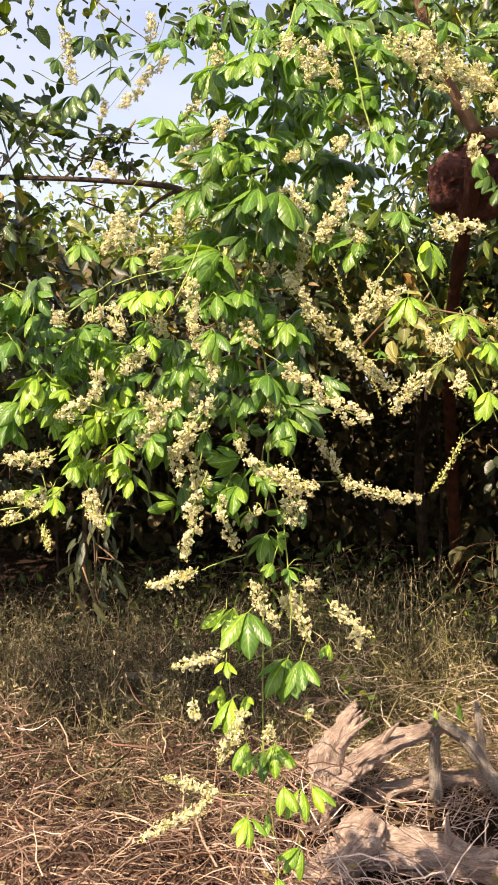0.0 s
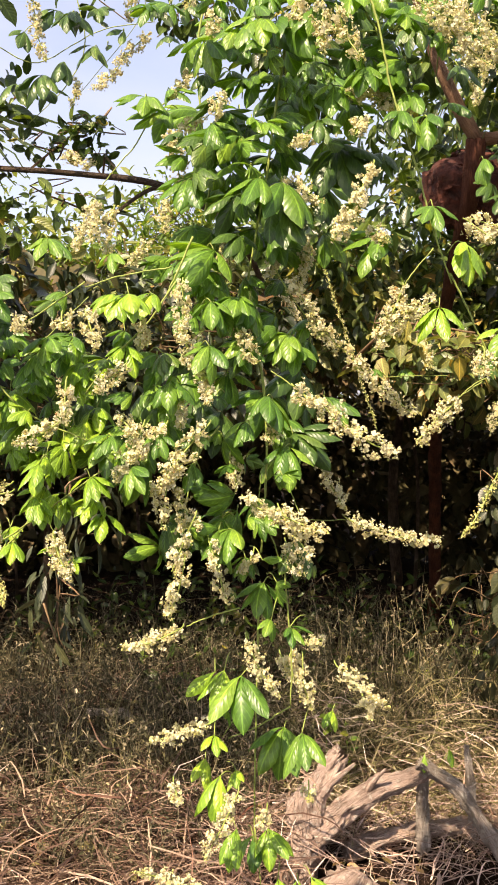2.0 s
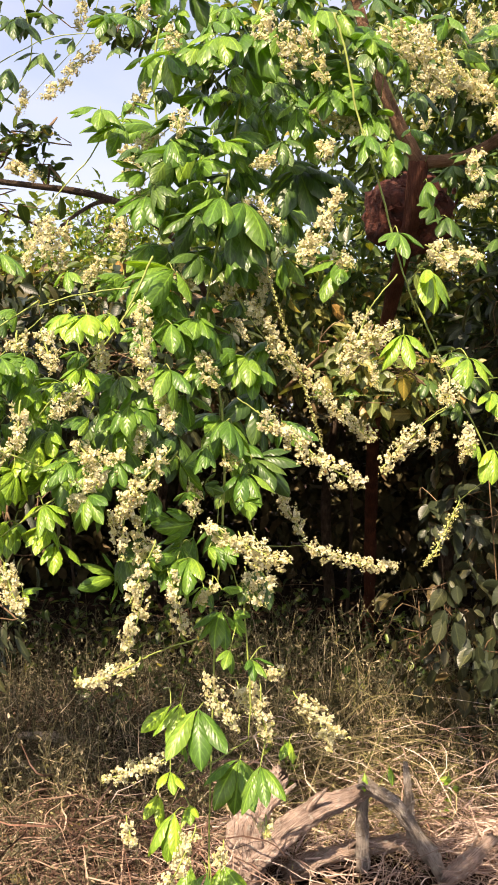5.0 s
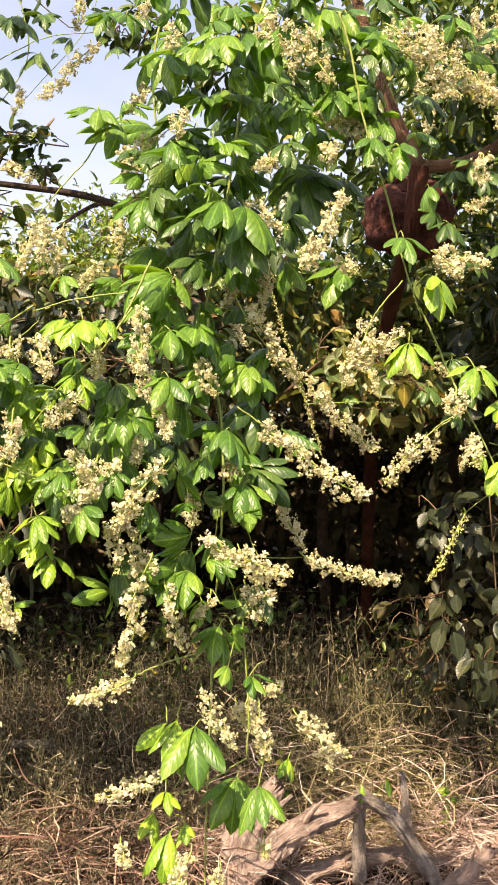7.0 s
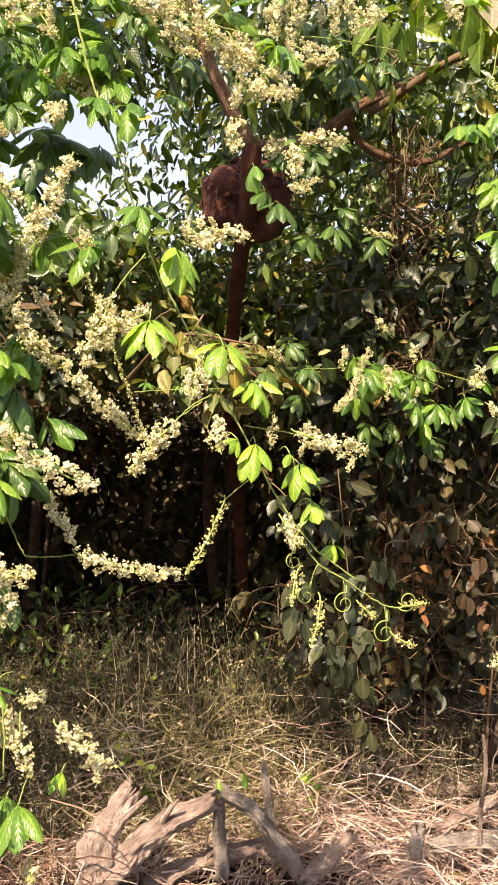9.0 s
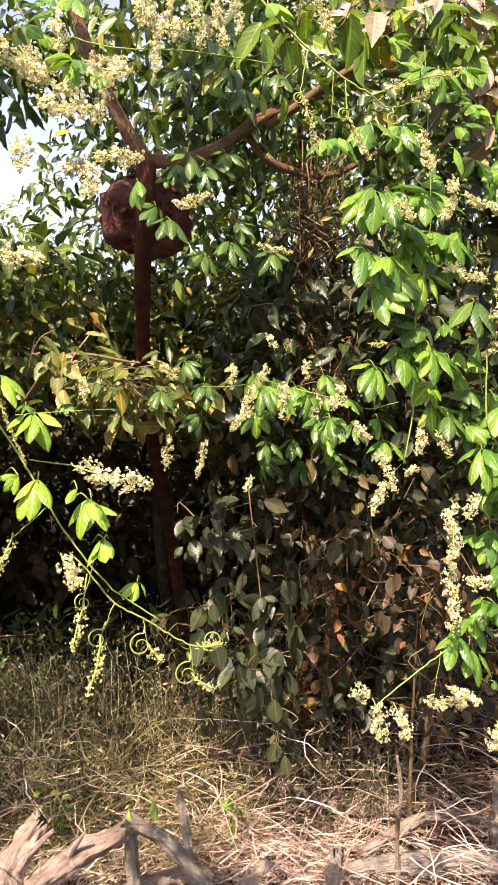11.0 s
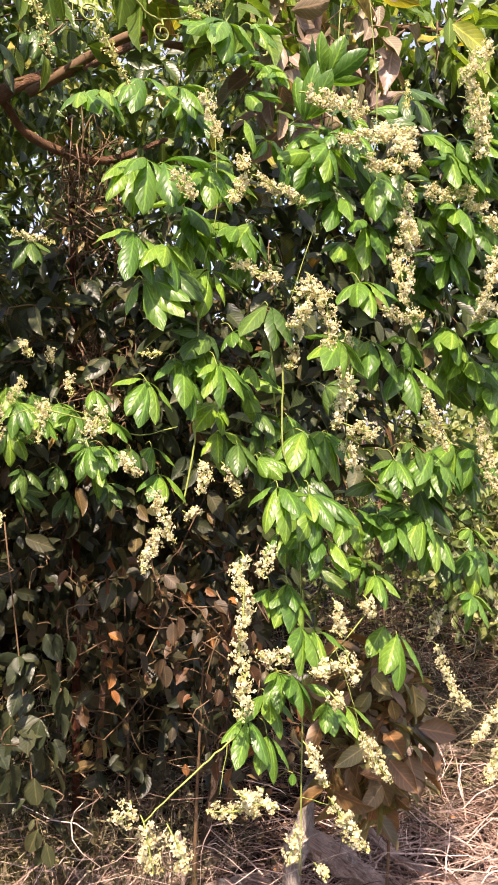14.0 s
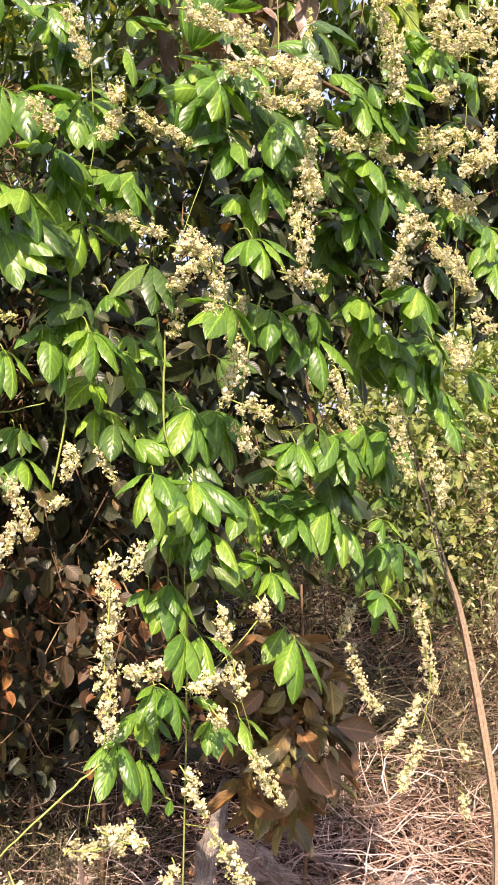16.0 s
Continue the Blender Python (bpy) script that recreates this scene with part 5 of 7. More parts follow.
upper_vine = vine("leafy upper runner of the vine with cream spikes", 3, 1.26)
stem(upper_vine, 0.005, [(-0.065, 1.720, 2.448), (-0.087, 1.720, 2.313), (-0.078, 1.720, 2.178), (-0.061, 1.720, 2.087), (-0.083, 1.720, 1.979)])
stem(upper_vine, 0.003, [(-0.063, 1.720, 2.254), (-0.154, 1.720, 2.205), (-0.192, 1.720, 2.143), (-0.230, 1.720, 2.097), (-0.275, 1.720, 2.035)])
leaf(upper_vine, (-0.094, 1.663, 2.293), (-0.083, 1.643, 2.242), 5, 0, False)
leaf(upper_vine, (-0.176, 1.702, 2.216), (-0.182, 1.682, 2.162), 5, 0, False)
leaf(upper_vine, (-0.130, 1.652, 2.208), (-0.115, 1.632, 2.177), 3, 0, False)
leaf(upper_vine, (-0.069, 1.761, 2.144), (-0.072, 1.741, 2.084), 4, 0)
leaf(upper_vine, (-0.061, 1.753, 2.111), (-0.084, 1.733, 2.036), 3, 0)
leaf(upper_vine, (0.147, 1.711, 2.160), (0.137, 1.691, 2.086), 3, 0)
leaf(upper_vine, (-0.084, 1.679, 1.994), (-0.083, 1.659, 1.931), 5, 0, False)
leaf(upper_vine, (-0.048, 1.758, 2.376), (-0.063, 1.738, 2.329), 3, 0)
leaf(upper_vine, (-0.024, 1.714, 2.155), (-0.039, 1.694, 2.096), 3, 0)
leaf(upper_vine, (-0.024, 1.755, 2.345), (-0.005, 1.735, 2.292), 4, 0)
leaf(upper_vine, (0.103, 1.750, 2.310), (0.109, 1.730, 2.241), 4, 0)
leaf(upper_vine, (-0.023, 1.706, 2.092), (-0.009, 1.686, 2.050), 3, 0)
spike(upper_vine, (-0.094, 1.653, 2.242), (-0.133, 1.633, 2.194), 1)
spike(upper_vine, (-0.078, 1.668, 2.179), (-0.140, 1.648, 2.120), 1.2)
spike(upper_vine, (-0.129, 1.654, 2.126), (-0.106, 1.634, 2.042), 1.3)
spike(upper_vine, (-0.135, 1.633, 2.019), (-0.140, 1.613, 1.969), 1)
spike(upper_vine, (-0.222, 1.644, 2.012), (-0.231, 1.624, 1.929), 1)
spike(upper_vine, (-0.271, 1.685, 2.020), (-0.290, 1.665, 1.942), 1.2)
spike(upper_vine, (-0.245, 1.623, 2.014), (-0.253, 1.603, 1.947), 1)
spike(upper_vine, (-0.059, 1.624, 2.330), (-0.062, 1.604, 2.280), 1)
spike(upper_vine, (0.113, 1.670, 1.975), (0.096, 1.650, 1.890), 1)
spike(upper_vine, (-0.032, 1.642, 1.959), (-0.025, 1.622, 1.905), 1)
spike(upper_vine, (-0.165, 1.663, 1.959), (-0.193, 1.643, 1.919), 1)
spike(upper_vine, (0.066, 1.658, 1.972), (0.035, 1.638, 1.894), 1)

top_vine = vine("vine with broad glossy leaves and dense cream flower spikes overhead")
stem(top_vine, 0.005, [(0.151, 1.520, 2.371), (0.173, 1.520, 2.294), (0.212, 1.520, 2.224), (0.249, 1.520, 2.092)])
stem(top_vine, 0.003, [(0.045, 1.520, 2.262), (0.126, 1.520, 2.259), (0.208, 1.520, 2.263), (0.283, 1.520, 2.273), (0.344, 1.520, 2.302)])
leaf(top_vine, (0.232, 1.485, 2.284), (0.218, 1.465, 2.227), 4, 0)
leaf(top_vine, (0.296, 1.570, 2.343), (0.291, 1.550, 2.293), 3, 0)
leaf(top_vine, (0.180, 1.465, 2.295), (0.189, 1.445, 2.258), 3, 0)
leaf(top_vine, (0.154, 1.494, 2.307), (0.161, 1.474, 2.244), 2, 0)
leaf(top_vine, (0.167, 1.466, 2.185), (0.160, 1.446, 2.140), 4, 0)
leaf(top_vine, (0.128, 1.522, 2.178), (0.129, 1.502, 2.126), 3, 0)
leaf(top_vine, (0.199, 1.476, 2.180), (0.198, 1.456, 2.141), 3, 0)
leaf(top_vine, (0.345, 1.486, 2.313), (0.339, 1.466, 2.271), 3, 0)
leaf(top_vine, (0.087, 1.537, 2.324), (0.078, 1.517, 2.288), 3, 0)
spike(top_vine, (0.119, 1.446, 2.264), (0.155, 1.426, 2.181), 1.1)
spike(top_vine, (0.100, 1.465, 2.272), (0.101, 1.445, 2.195), 1.2)
spike(top_vine, (0.143, 1.492, 2.162), (0.242, 1.472, 2.130), 1.3)
spike(top_vine, (0.228, 1.425, 2.266), (0.311, 1.405, 2.225), 1.6)
spike(top_vine, (0.265, 1.438, 2.249), (0.334, 1.418, 2.176), 1.7)
spike(top_vine, (0.304, 1.481, 2.295), (0.356, 1.461, 2.225), 1.6)
spike(top_vine, (0.325, 1.469, 1.967), (0.360, 1.449, 1.935), 1.1)
spike(top_vine, (0.159, 1.439, 2.103), (0.146, 1.419, 2.072), 1)
spike(top_vine, (0.177, 1.446, 1.949), (0.198, 1.426, 1.924), 0.8)
spike(top_vine, (0.067, 1.434, 2.269), (0.052, 1.414, 2.229), 1)

left_runner = vine("pale green runner with young leaves and cream spikes")
stem(left_runner, 0.004, [(-0.085, 1.490, 1.937), (-0.110, 1.490, 1.878), (-0.123, 1.490, 1.852)])
stem(left_runner, 0.0035, [(-0.110, 1.490, 1.869), (-0.155, 1.490, 1.803), (-0.207, 1.490, 1.750), (-0.245, 1.490, 1.697)])
stem(left_runner, 0.003, [(-0.117, 1.490, 1.891), (-0.188, 1.490, 1.877), (-0.246, 1.490, 1.858)])
stem(left_runner, 0.003, [(-0.246, 1.490, 1.866), (-0.310, 1.490, 1.820), (-0.354, 1.490, 1.793)])
leaf(left_runner, (-0.205, 1.470, 1.905), (-0.200, 1.450, 1.874), 3, 0, False)
leaf(left_runner, (-0.173, 1.416, 1.840), (-0.174, 1.396, 1.793), 5, 1)
leaf(left_runner, (-0.185, 1.501, 1.771), (-0.183, 1.481, 1.734), 5, 1)
leaf(left_runner, (-0.257, 1.526, 1.747), (-0.260, 1.506, 1.704), 5, 1)
leaf(left_runner, (-0.234, 1.534, 1.677), (-0.232, 1.514, 1.637), 3, 1)
leaf(left_runner, (-0.218, 1.506, 1.638), (-0.222, 1.486, 1.593), 3, 1)
leaf(left_runner, (-0.197, 1.535, 1.650), (-0.208, 1.515, 1.550), 3, 0)
leaf(left_runner, (-0.168, 1.412, 1.594), (-0.154, 1.392, 1.560), 3, 0)
leaf(left_runner, (-0.296, 1.448, 1.603), (-0.302, 1.428, 1.568), 5, 1)
leaf(left_runner, (-0.314, 1.536, 1.550), (-0.324, 1.516, 1.509), 4, 1)
leaf(left_runner, (-0.142, 1.511, 1.712), (-0.144, 1.491, 1.676), 4, 0)
leaf(left_runner, (-0.115, 1.463, 1.719), (-0.111, 1.443, 1.674), 3, 0)
leaf(left_runner, (-0.277, 1.533, 1.791), (-0.288, 1.513, 1.756), 3, 0)
leaf(left_runner, (-0.329, 1.491, 1.742), (-0.331, 1.471, 1.709), 3, 0)
leaf(left_runner, (-0.360, 1.516, 1.462), (-0.359, 1.496, 1.442), 3, 1)
leaf(left_runner, (-0.321, 1.448, 1.672), (-0.335, 1.428, 1.654), 3, 1)
leaf(left_runner, (-0.170, 1.435, 1.699), (-0.193, 1.415, 1.680), 3, 0)
leaf(left_runner, (-0.081, 1.468, 1.596), (-0.088, 1.448, 1.559), 3, 0)
leaf(left_runner, (-0.058, 1.428, 1.769), (-0.065, 1.408, 1.725), 3, 0)
spike(left_runner, (-0.097, 1.421, 1.861), (-0.096, 1.401, 1.785), 1.3)
spike(left_runner, (-0.103, 1.467, 1.809), (-0.080, 1.447, 1.738), 1.3)
spike(left_runner, (-0.083, 1.417, 1.744), (-0.055, 1.397, 1.685), 1)
spike(left_runner, (-0.321, 1.391, 1.802), (-0.309, 1.371, 1.783), 1)
spike(left_runner, (-0.263, 1.394, 1.809), (-0.257, 1.374, 1.787), 1)
spike(left_runner, (-0.232, 1.404, 1.813), (-0.214, 1.384, 1.761), 1.1)
spike(left_runner, (-0.153, 1.453, 1.804), (-0.158, 1.433, 1.768), 1)
spike(left_runner, (-0.176, 1.419, 1.742), (-0.219, 1.399, 1.702), 1.1)
spike(left_runner, (-0.260, 1.413, 1.716), (-0.257, 1.393, 1.656), 1.1)
spike(left_runner, (-0.269, 1.398, 1.656), (-0.322, 1.378, 1.627), 1.1)
spike(left_runner, (-0.102, 1.469, 1.686), (-0.098, 1.449, 1.652), 1)
spike(left_runner, (-0.188, 1.424, 1.668), (-0.162, 1.404, 1.644), 1)

hanging_spikes = vine("vine runner ending in long drooping cream flower spikes")
stem(hanging_spikes, 0.004, [(-0.041, 1.520, 1.652), (-0.074, 1.520, 1.604), (-0.094, 1.520, 1.522)])
stem(hanging_spikes, 0.003, [(-0.005, 1.520, 1.364), (-0.051, 1.520, 1.350), (-0.089, 1.520, 1.334)])
stem(hanging_spikes, 0.003, [(0.001, 1.520, 1.536), (0.044, 1.520, 1.474), (0.062, 1.520, 1.414)])
stem(hanging_spikes, 0.0035, [(0.065, 1.520, 1.422), (0.078, 1.520, 1.289), (0.078, 1.520, 1.204)])
stem(hanging_spikes, 0.003, [(0.078, 1.520, 1.204), (0.027, 1.520, 1.173), (-0.021, 1.520, 1.153)])
spike(hanging_spikes, (-0.120, 1.437, 1.655), (-0.193, 1.417, 1.575), 1.5)
spike(hanging_spikes, (-0.151, 1.425, 1.656), (-0.168, 1.405, 1.601), 1.2)
spike(hanging_spikes, (-0.057, 1.424, 1.657), (-0.137, 1.404, 1.558), 1.6)
spike(hanging_spikes, (-0.088, 1.433, 1.631), (-0.124, 1.413, 1.507), 1.5)
spike(hanging_spikes, (-0.107, 1.474, 1.555), (-0.081, 1.454, 1.506), 1.2)
spike(hanging_spikes, (-0.075, 1.432, 1.523), (-0.108, 1.412, 1.444), 1.7)
spike(hanging_spikes, (-0.090, 1.423, 1.458), (-0.111, 1.403, 1.378), 1.6)
spike(hanging_spikes, (-0.095, 1.459, 1.348), (-0.181, 1.439, 1.322), 1.2)
spike(hanging_spikes, (-0.055, 1.440, 1.483), (-0.042, 1.420, 1.442), 1)
spike(hanging_spikes, (-0.039, 1.500, 1.427), (-0.026, 1.480, 1.384), 1)
spike(hanging_spikes, (0.020, 1.430, 1.542), (0.095, 1.410, 1.508), 1.4)
spike(hanging_spikes, (0.050, 1.462, 1.531), (0.098, 1.442, 1.456), 1.2)
spike(hanging_spikes, (0.063, 1.482, 1.475), (0.085, 1.462, 1.429), 1)
spike(hanging_spikes, (-0.004, 1.453, 1.546), (0.027, 1.433, 1.529), 1.1)
spike(hanging_spikes, (0.014, 1.499, 1.458), (-0.003, 1.479, 1.428), 0.9)
spike(hanging_spikes, (0.083, 1.458, 1.499), (0.122, 1.438, 1.499), 0.9)
leaf(hanging_spikes, (-0.021, 1.471, 1.497), (-0.035, 1.451, 1.445), 4, 0)
leaf(hanging_spikes, (-0.060, 1.493, 1.486), (-0.067, 1.473, 1.453), 3, 0)
leaf(hanging_spikes, (0.003, 1.445, 1.518), (0.017, 1.425, 1.505), 2, 0)
leaf(hanging_spikes, (0.028, 1.495, 1.445), (0.056, 1.475, 1.439), 1, 0)
leaf(hanging_spikes, (-0.041, 1.472, 1.496), (-0.080, 1.452, 1.487), 2, 0)
leaf(hanging_spikes, (0.034, 1.556, 1.396), (0.026, 1.536, 1.348), 5, 0, False)
leaf(hanging_spikes, (0.055, 1.548, 1.398), (0.077, 1.528, 1.378), 2, 0, False)
leaf(hanging_spikes, (0.044, 1.505, 1.350), (0.037, 1.485, 1.327), 2, 0, False)
leaf(hanging_spikes, (0.067, 1.444, 1.354), (0.074, 1.424, 1.331), 3, 0, False)
stem(main, 0.003, [(0.023, 1.580, 1.189), (-0.004, 1.580, 1.167), (-0.029, 1.580, 1.130)])
leaf(main, (-0.028, 1.533, 1.259), (-0.038, 1.513, 1.209), 2, 1, False)
leaf(main, (-0.043, 1.532, 1.257), (-0.078, 1.512, 1.238), 1, 1, False)
leaf(main, (-0.001, 1.527, 1.252), (-0.005, 1.507, 1.186), 3, 0, False)
leaf(main, (-0.025, 1.530, 1.198), (-0.028, 1.510, 1.181), 2, 0, False)
leaf(main, (0.077, 1.613, 1.133), (0.072, 1.593, 1.062), 5, 0, False)
leaf(main, (0.097, 1.518, 1.162), (0.098, 1.498, 1.111), 3, 0, False)
leaf(main, (-0.043, 1.507, 1.163), (-0.047, 1.487, 1.141), 3, 1, False)
leaf(main, (-0.057, 1.621, 1.075), (-0.066, 1.601, 1.039), 2, 1, False)
leaf(main, (-0.032, 1.573, 1.067), (-0.045, 1.553, 1.015), 2, 1, False)
leaf(main, (-0.004, 1.629, 1.051), (-0.001, 1.609, 1.026), 2, 1, False)
leaf(main, (-0.004, 1.552, 0.988), (-0.015, 1.532, 0.946), 2, 1, False)
leaf(main, (0.027, 1.617, 0.940), (0.023, 1.597, 0.896), 3, 0, False)
leaf(main, (0.050, 1.585, 0.969), (0.060, 1.565, 0.927), 3, 1, False)
leaf(main, (0.158, 1.603, 1.166), (0.152, 1.583, 1.144), 2, 1, False)
spike(main, (-0.049, 1.540, 1.170), (-0.145, 1.520, 1.149), 1.2)
spike(main, (-0.107, 1.520, 1.081), (-0.100, 1.500, 1.057), 0.9)
spike(main, (-0.005, 1.487, 1.080), (-0.056, 1.467, 0.986), 1.4)
spike(main, (0.006, 1.497, 1.318), (0.056, 1.477, 1.236), 1.1)
spike(main, (0.081, 1.550, 1.286), (0.069, 1.530, 1.261), 0.9)
spike(main, (0.100, 1.552, 1.275), (0.114, 1.532, 1.195), 1.1)
spike(main, (0.132, 1.554, 1.305), (0.104, 1.534, 1.302), 0.9)
spike(main, (0.149, 1.507, 1.275), (0.226, 1.487, 1.222), 1.3)
spike(main, (0.198, 1.533, 1.212), (0.208, 1.513, 1.187), 0.9)
spike(main, (0.113, 1.544, 1.063), (0.110, 1.524, 1.048), 0.8)
spike(main, (0.044, 1.531, 1.031), (0.032, 1.511, 1.010), 0.9)
spike(main, (0.063, 1.545, 1.281), (0.090, 1.525, 1.238), 1)
stem(main, 0.0025, [(0.027, 1.580, 0.977), (0.041, 1.580, 0.859), (0.059, 1.580, 0.713)])
stem(main, 0.002, [(0.037, 1.580, 0.868), (-0.064, 1.580, 0.870)])
leaf(main, (0.067, 1.569, 0.892), (0.075, 1.549, 0.849), 2, 1, False)
leaf(main, (0.125, 1.585, 0.884), (0.149, 1.565, 0.849), 2, 1, False)
leaf(main, (0.103, 1.589, 0.877), (0.097, 1.569, 0.829), 2, 1, False)
leaf(main, (-0.003, 1.535, 0.847), (-0.003, 1.515, 0.806), 3, 1, False)
leaf(main, (0.038, 1.620, 0.810), (0.042, 1.600, 0.780), 1, 1, False)
leaf(main, (0.106, 1.624, 0.733), (0.078, 1.604, 0.698), 3, 1, False)
leaf(main, (0.056, 1.510, 0.738), (0.064, 1.490, 0.716), 3, 1, False)
spike(main, (-0.063, 1.558, 0.880), (-0.165, 1.538, 0.925), 1)
spike(main, (-0.116, 1.557, 0.853), (-0.209, 1.537, 0.802), 1)
spike(main, (-0.080, 1.533, 0.883), (-0.129, 1.513, 0.850), 0.9)

cascade = vine("cascade of cream flower spikes over the dark hollow")
stem(cascade, 0.003, [(0.048, 1.600, 1.909), (0.079, 1.600, 1.859), (0.137, 1.600, 1.791)])
stem(cascade, 0.0025, [(0.026, 1.340, 1.732), (0.057, 1.340, 1.711), (0.097, 1.340, 1.681)])
stem(cascade, 0.0025, [(0.077, 1.660, 1.555), (0.101, 1.660, 1.499), (0.115, 1.660, 1.485), (0.183, 1.660, 1.485)])
stem(cascade, 0.0025, [(0.268, 1.440, 1.919), (0.236, 1.440, 1.879), (0.217, 1.440, 1.847)])
stem(cascade, 0.0022, [(0.352, 1.420, 1.734), (0.325, 1.420, 1.718), (0.301, 1.420, 1.696)])
spike(cascade, (0.070, 1.600, 1.893), (0.110, 1.585, 1.833), 1.4)
spike(cascade, (0.106, 1.600, 1.843), (0.153, 1.585, 1.782), 1.3)
spike(cascade, (0.146, 1.600, 1.791), (0.198, 1.585, 1.740), 1.25)
spike(cascade, (0.194, 1.600, 1.744), (0.244, 1.585, 1.701), 1.2)
spike(cascade, (0.243, 1.600, 1.705), (0.283, 1.585, 1.672), 1.0)
spike(cascade, (0.058, 1.345, 1.711), (0.095, 1.330, 1.685), 1.1)
spike(cascade, (0.093, 1.340, 1.692), (0.130, 1.325, 1.654), 1.3)
spike(cascade, (0.128, 1.335, 1.661), (0.194, 1.320, 1.622), 1.45)
spike(cascade, (0.104, 1.670, 1.679), (0.123, 1.655, 1.624), 0.9)
spike(cascade, (0.122, 1.670, 1.619), (0.146, 1.655, 1.564), 1.0)
spike(cascade, (0.143, 1.670, 1.567), (0.182, 1.655, 1.504), 1.15)
spike(cascade, (0.182, 1.655, 1.490), (0.244, 1.640, 1.468), 1.15)
spike(cascade, (0.236, 1.650, 1.469), (0.300, 1.635, 1.458), 1.15)
spike(cascade, (0.295, 1.650, 1.456), (0.344, 1.635, 1.453), 1.05)
spike(cascade, (0.225, 1.440, 1.863), (0.198, 1.425, 1.806), 1.3)
spike(cascade, (0.205, 1.440, 1.815), (0.184, 1.425, 1.771), 1.2)
spike(cascade, (0.270, 1.440, 1.841), (0.225, 1.425, 1.821), 1.1)
spike(cascade, (0.237, 1.440, 1.828), (0.202, 1.425, 1.795), 1.2)
spike(cascade, (0.306, 1.420, 1.700), (0.269, 1.405, 1.669), 1.2)
spike(cascade, (0.277, 1.420, 1.673), (0.241, 1.405, 1.637), 1.0)
spike(cascade, (0.175, 1.425, 2.036), (0.152, 1.410, 1.982), 1.2)
spike(cascade, (0.158, 1.420, 1.993), (0.133, 1.405, 1.947), 1.5)
spike(cascade, (0.139, 1.420, 1.958), (0.117, 1.405, 1.924), 1.5)
spike(cascade, (0.352, 1.530, 1.983), (0.389, 1.515, 1.970), 1.3)
spike(cascade, (0.384, 1.530, 1.974), (0.428, 1.515, 1.964), 1.2)

right_runner = vine("single trailing runner with bright green leaves and young spikes")
stem(right_runner, 0.004, [(0.159, 1.420, 2.274), (0.177, 1.420, 2.220), (0.198, 1.420, 2.132), (0.232, 1.420, 2.037), (0.263, 1.420, 1.940), (0.291, 1.420, 1.865)])
stem(right_runner, 0.0035, [(0.288, 1.420, 1.880), (0.307, 1.420, 1.845), (0.339, 1.420, 1.780), (0.395, 1.420, 1.683), (0.446, 1.420, 1.590), (0.501, 1.420, 1.520), (0.563, 1.420, 1.473)])
stem(right_runner, 0.002, [(0.398, 1.420, 1.693), (0.477, 1.420, 1.679)])
stem(right_runner, 0.002, [(0.340, 1.420, 1.725), (0.303, 1.420, 1.698)])
stem(right_runner, 0.002, [(0.426, 1.420, 1.637), (0.404, 1.435, 1.616), (0.372, 1.440, 1.588)])
leaf(right_runner, (0.206, 1.405, 2.101), (0.203, 1.390, 2.060), 3, 0, False)
leaf(right_runner, (0.245, 1.405, 2.095), (0.242, 1.390, 2.046), 3, 0, False)
leaf(right_runner, (0.256, 1.405, 1.971), (0.252, 1.390, 1.930), 5, 0, False)
leaf(right_runner, (0.301, 1.405, 1.921), (0.297, 1.390, 1.863), 5, 1, False)
leaf(right_runner, (0.269, 1.405, 1.828), (0.268, 1.390, 1.781), 5, 1, False)
leaf(right_runner, (0.365, 1.405, 1.799), (0.359, 1.390, 1.752), 5, 1, False)
leaf(right_runner, (0.406, 1.405, 1.751), (0.405, 1.390, 1.707), 5, 1, False)
leaf(right_runner, (0.385, 1.405, 1.674), (0.367, 1.390, 1.663), 2, 1, False)
leaf(right_runner, (0.409, 1.405, 1.668), (0.398, 1.390, 1.628), 4, 1, False)
leaf(right_runner, (0.457, 1.405, 1.654), (0.444, 1.390, 1.635), 1, 1, False)
leaf(right_runner, (0.470, 1.405, 1.641), (0.473, 1.390, 1.602), 3, 1, False)
leaf(right_runner, (0.489, 1.405, 1.589), (0.487, 1.390, 1.565), 3, 1, False)
leaf(right_runner, (0.479, 1.454, 1.628), (0.485, 1.434, 1.601), 3, 1, False)
leaf(right_runner, (0.489, 1.412, 1.584), (0.484, 1.392, 1.557), 2, 1, False)
leaf(right_runner, (0.537, 1.454, 1.520), (0.521, 1.434, 1.501), 3, 1, False)
leaf(right_runner, (0.215, 1.441, 2.251), (0.209, 1.421, 2.210), 4, 0, False)
spike(right_runner, (0.321, 1.358, 1.767), (0.315, 1.338, 1.730), 1.2)
spike(right_runner, (0.452, 1.362, 1.685), (0.542, 1.342, 1.663), 1)
spike(right_runner, (0.375, 1.440, 1.590), (0.352, 1.440, 1.535), 0.7)
spike(right_runner, (0.354, 1.440, 1.543), (0.318, 1.430, 1.495), 0.6)
spike(right_runner, (0.435, 1.368, 1.572), (0.452, 1.348, 1.539), 0.9)
spike(right_runner, (0.349, 1.359, 1.702), (0.343, 1.339, 1.663), 0.8)
stem(right_runner, 0.003, [(0.446, 1.420, 1.572), (0.468, 1.420, 1.547), (0.503, 1.420, 1.501), (0.539, 1.420, 1.479), (0.567, 1.420, 1.459), (0.600, 1.420, 1.438), (0.624, 1.420, 1.433), (0.644, 1.420, 1.436)])
stem(right_runner, 0.0018, [(0.480, 1.420, 1.569), (0.461, 1.420, 1.501)])
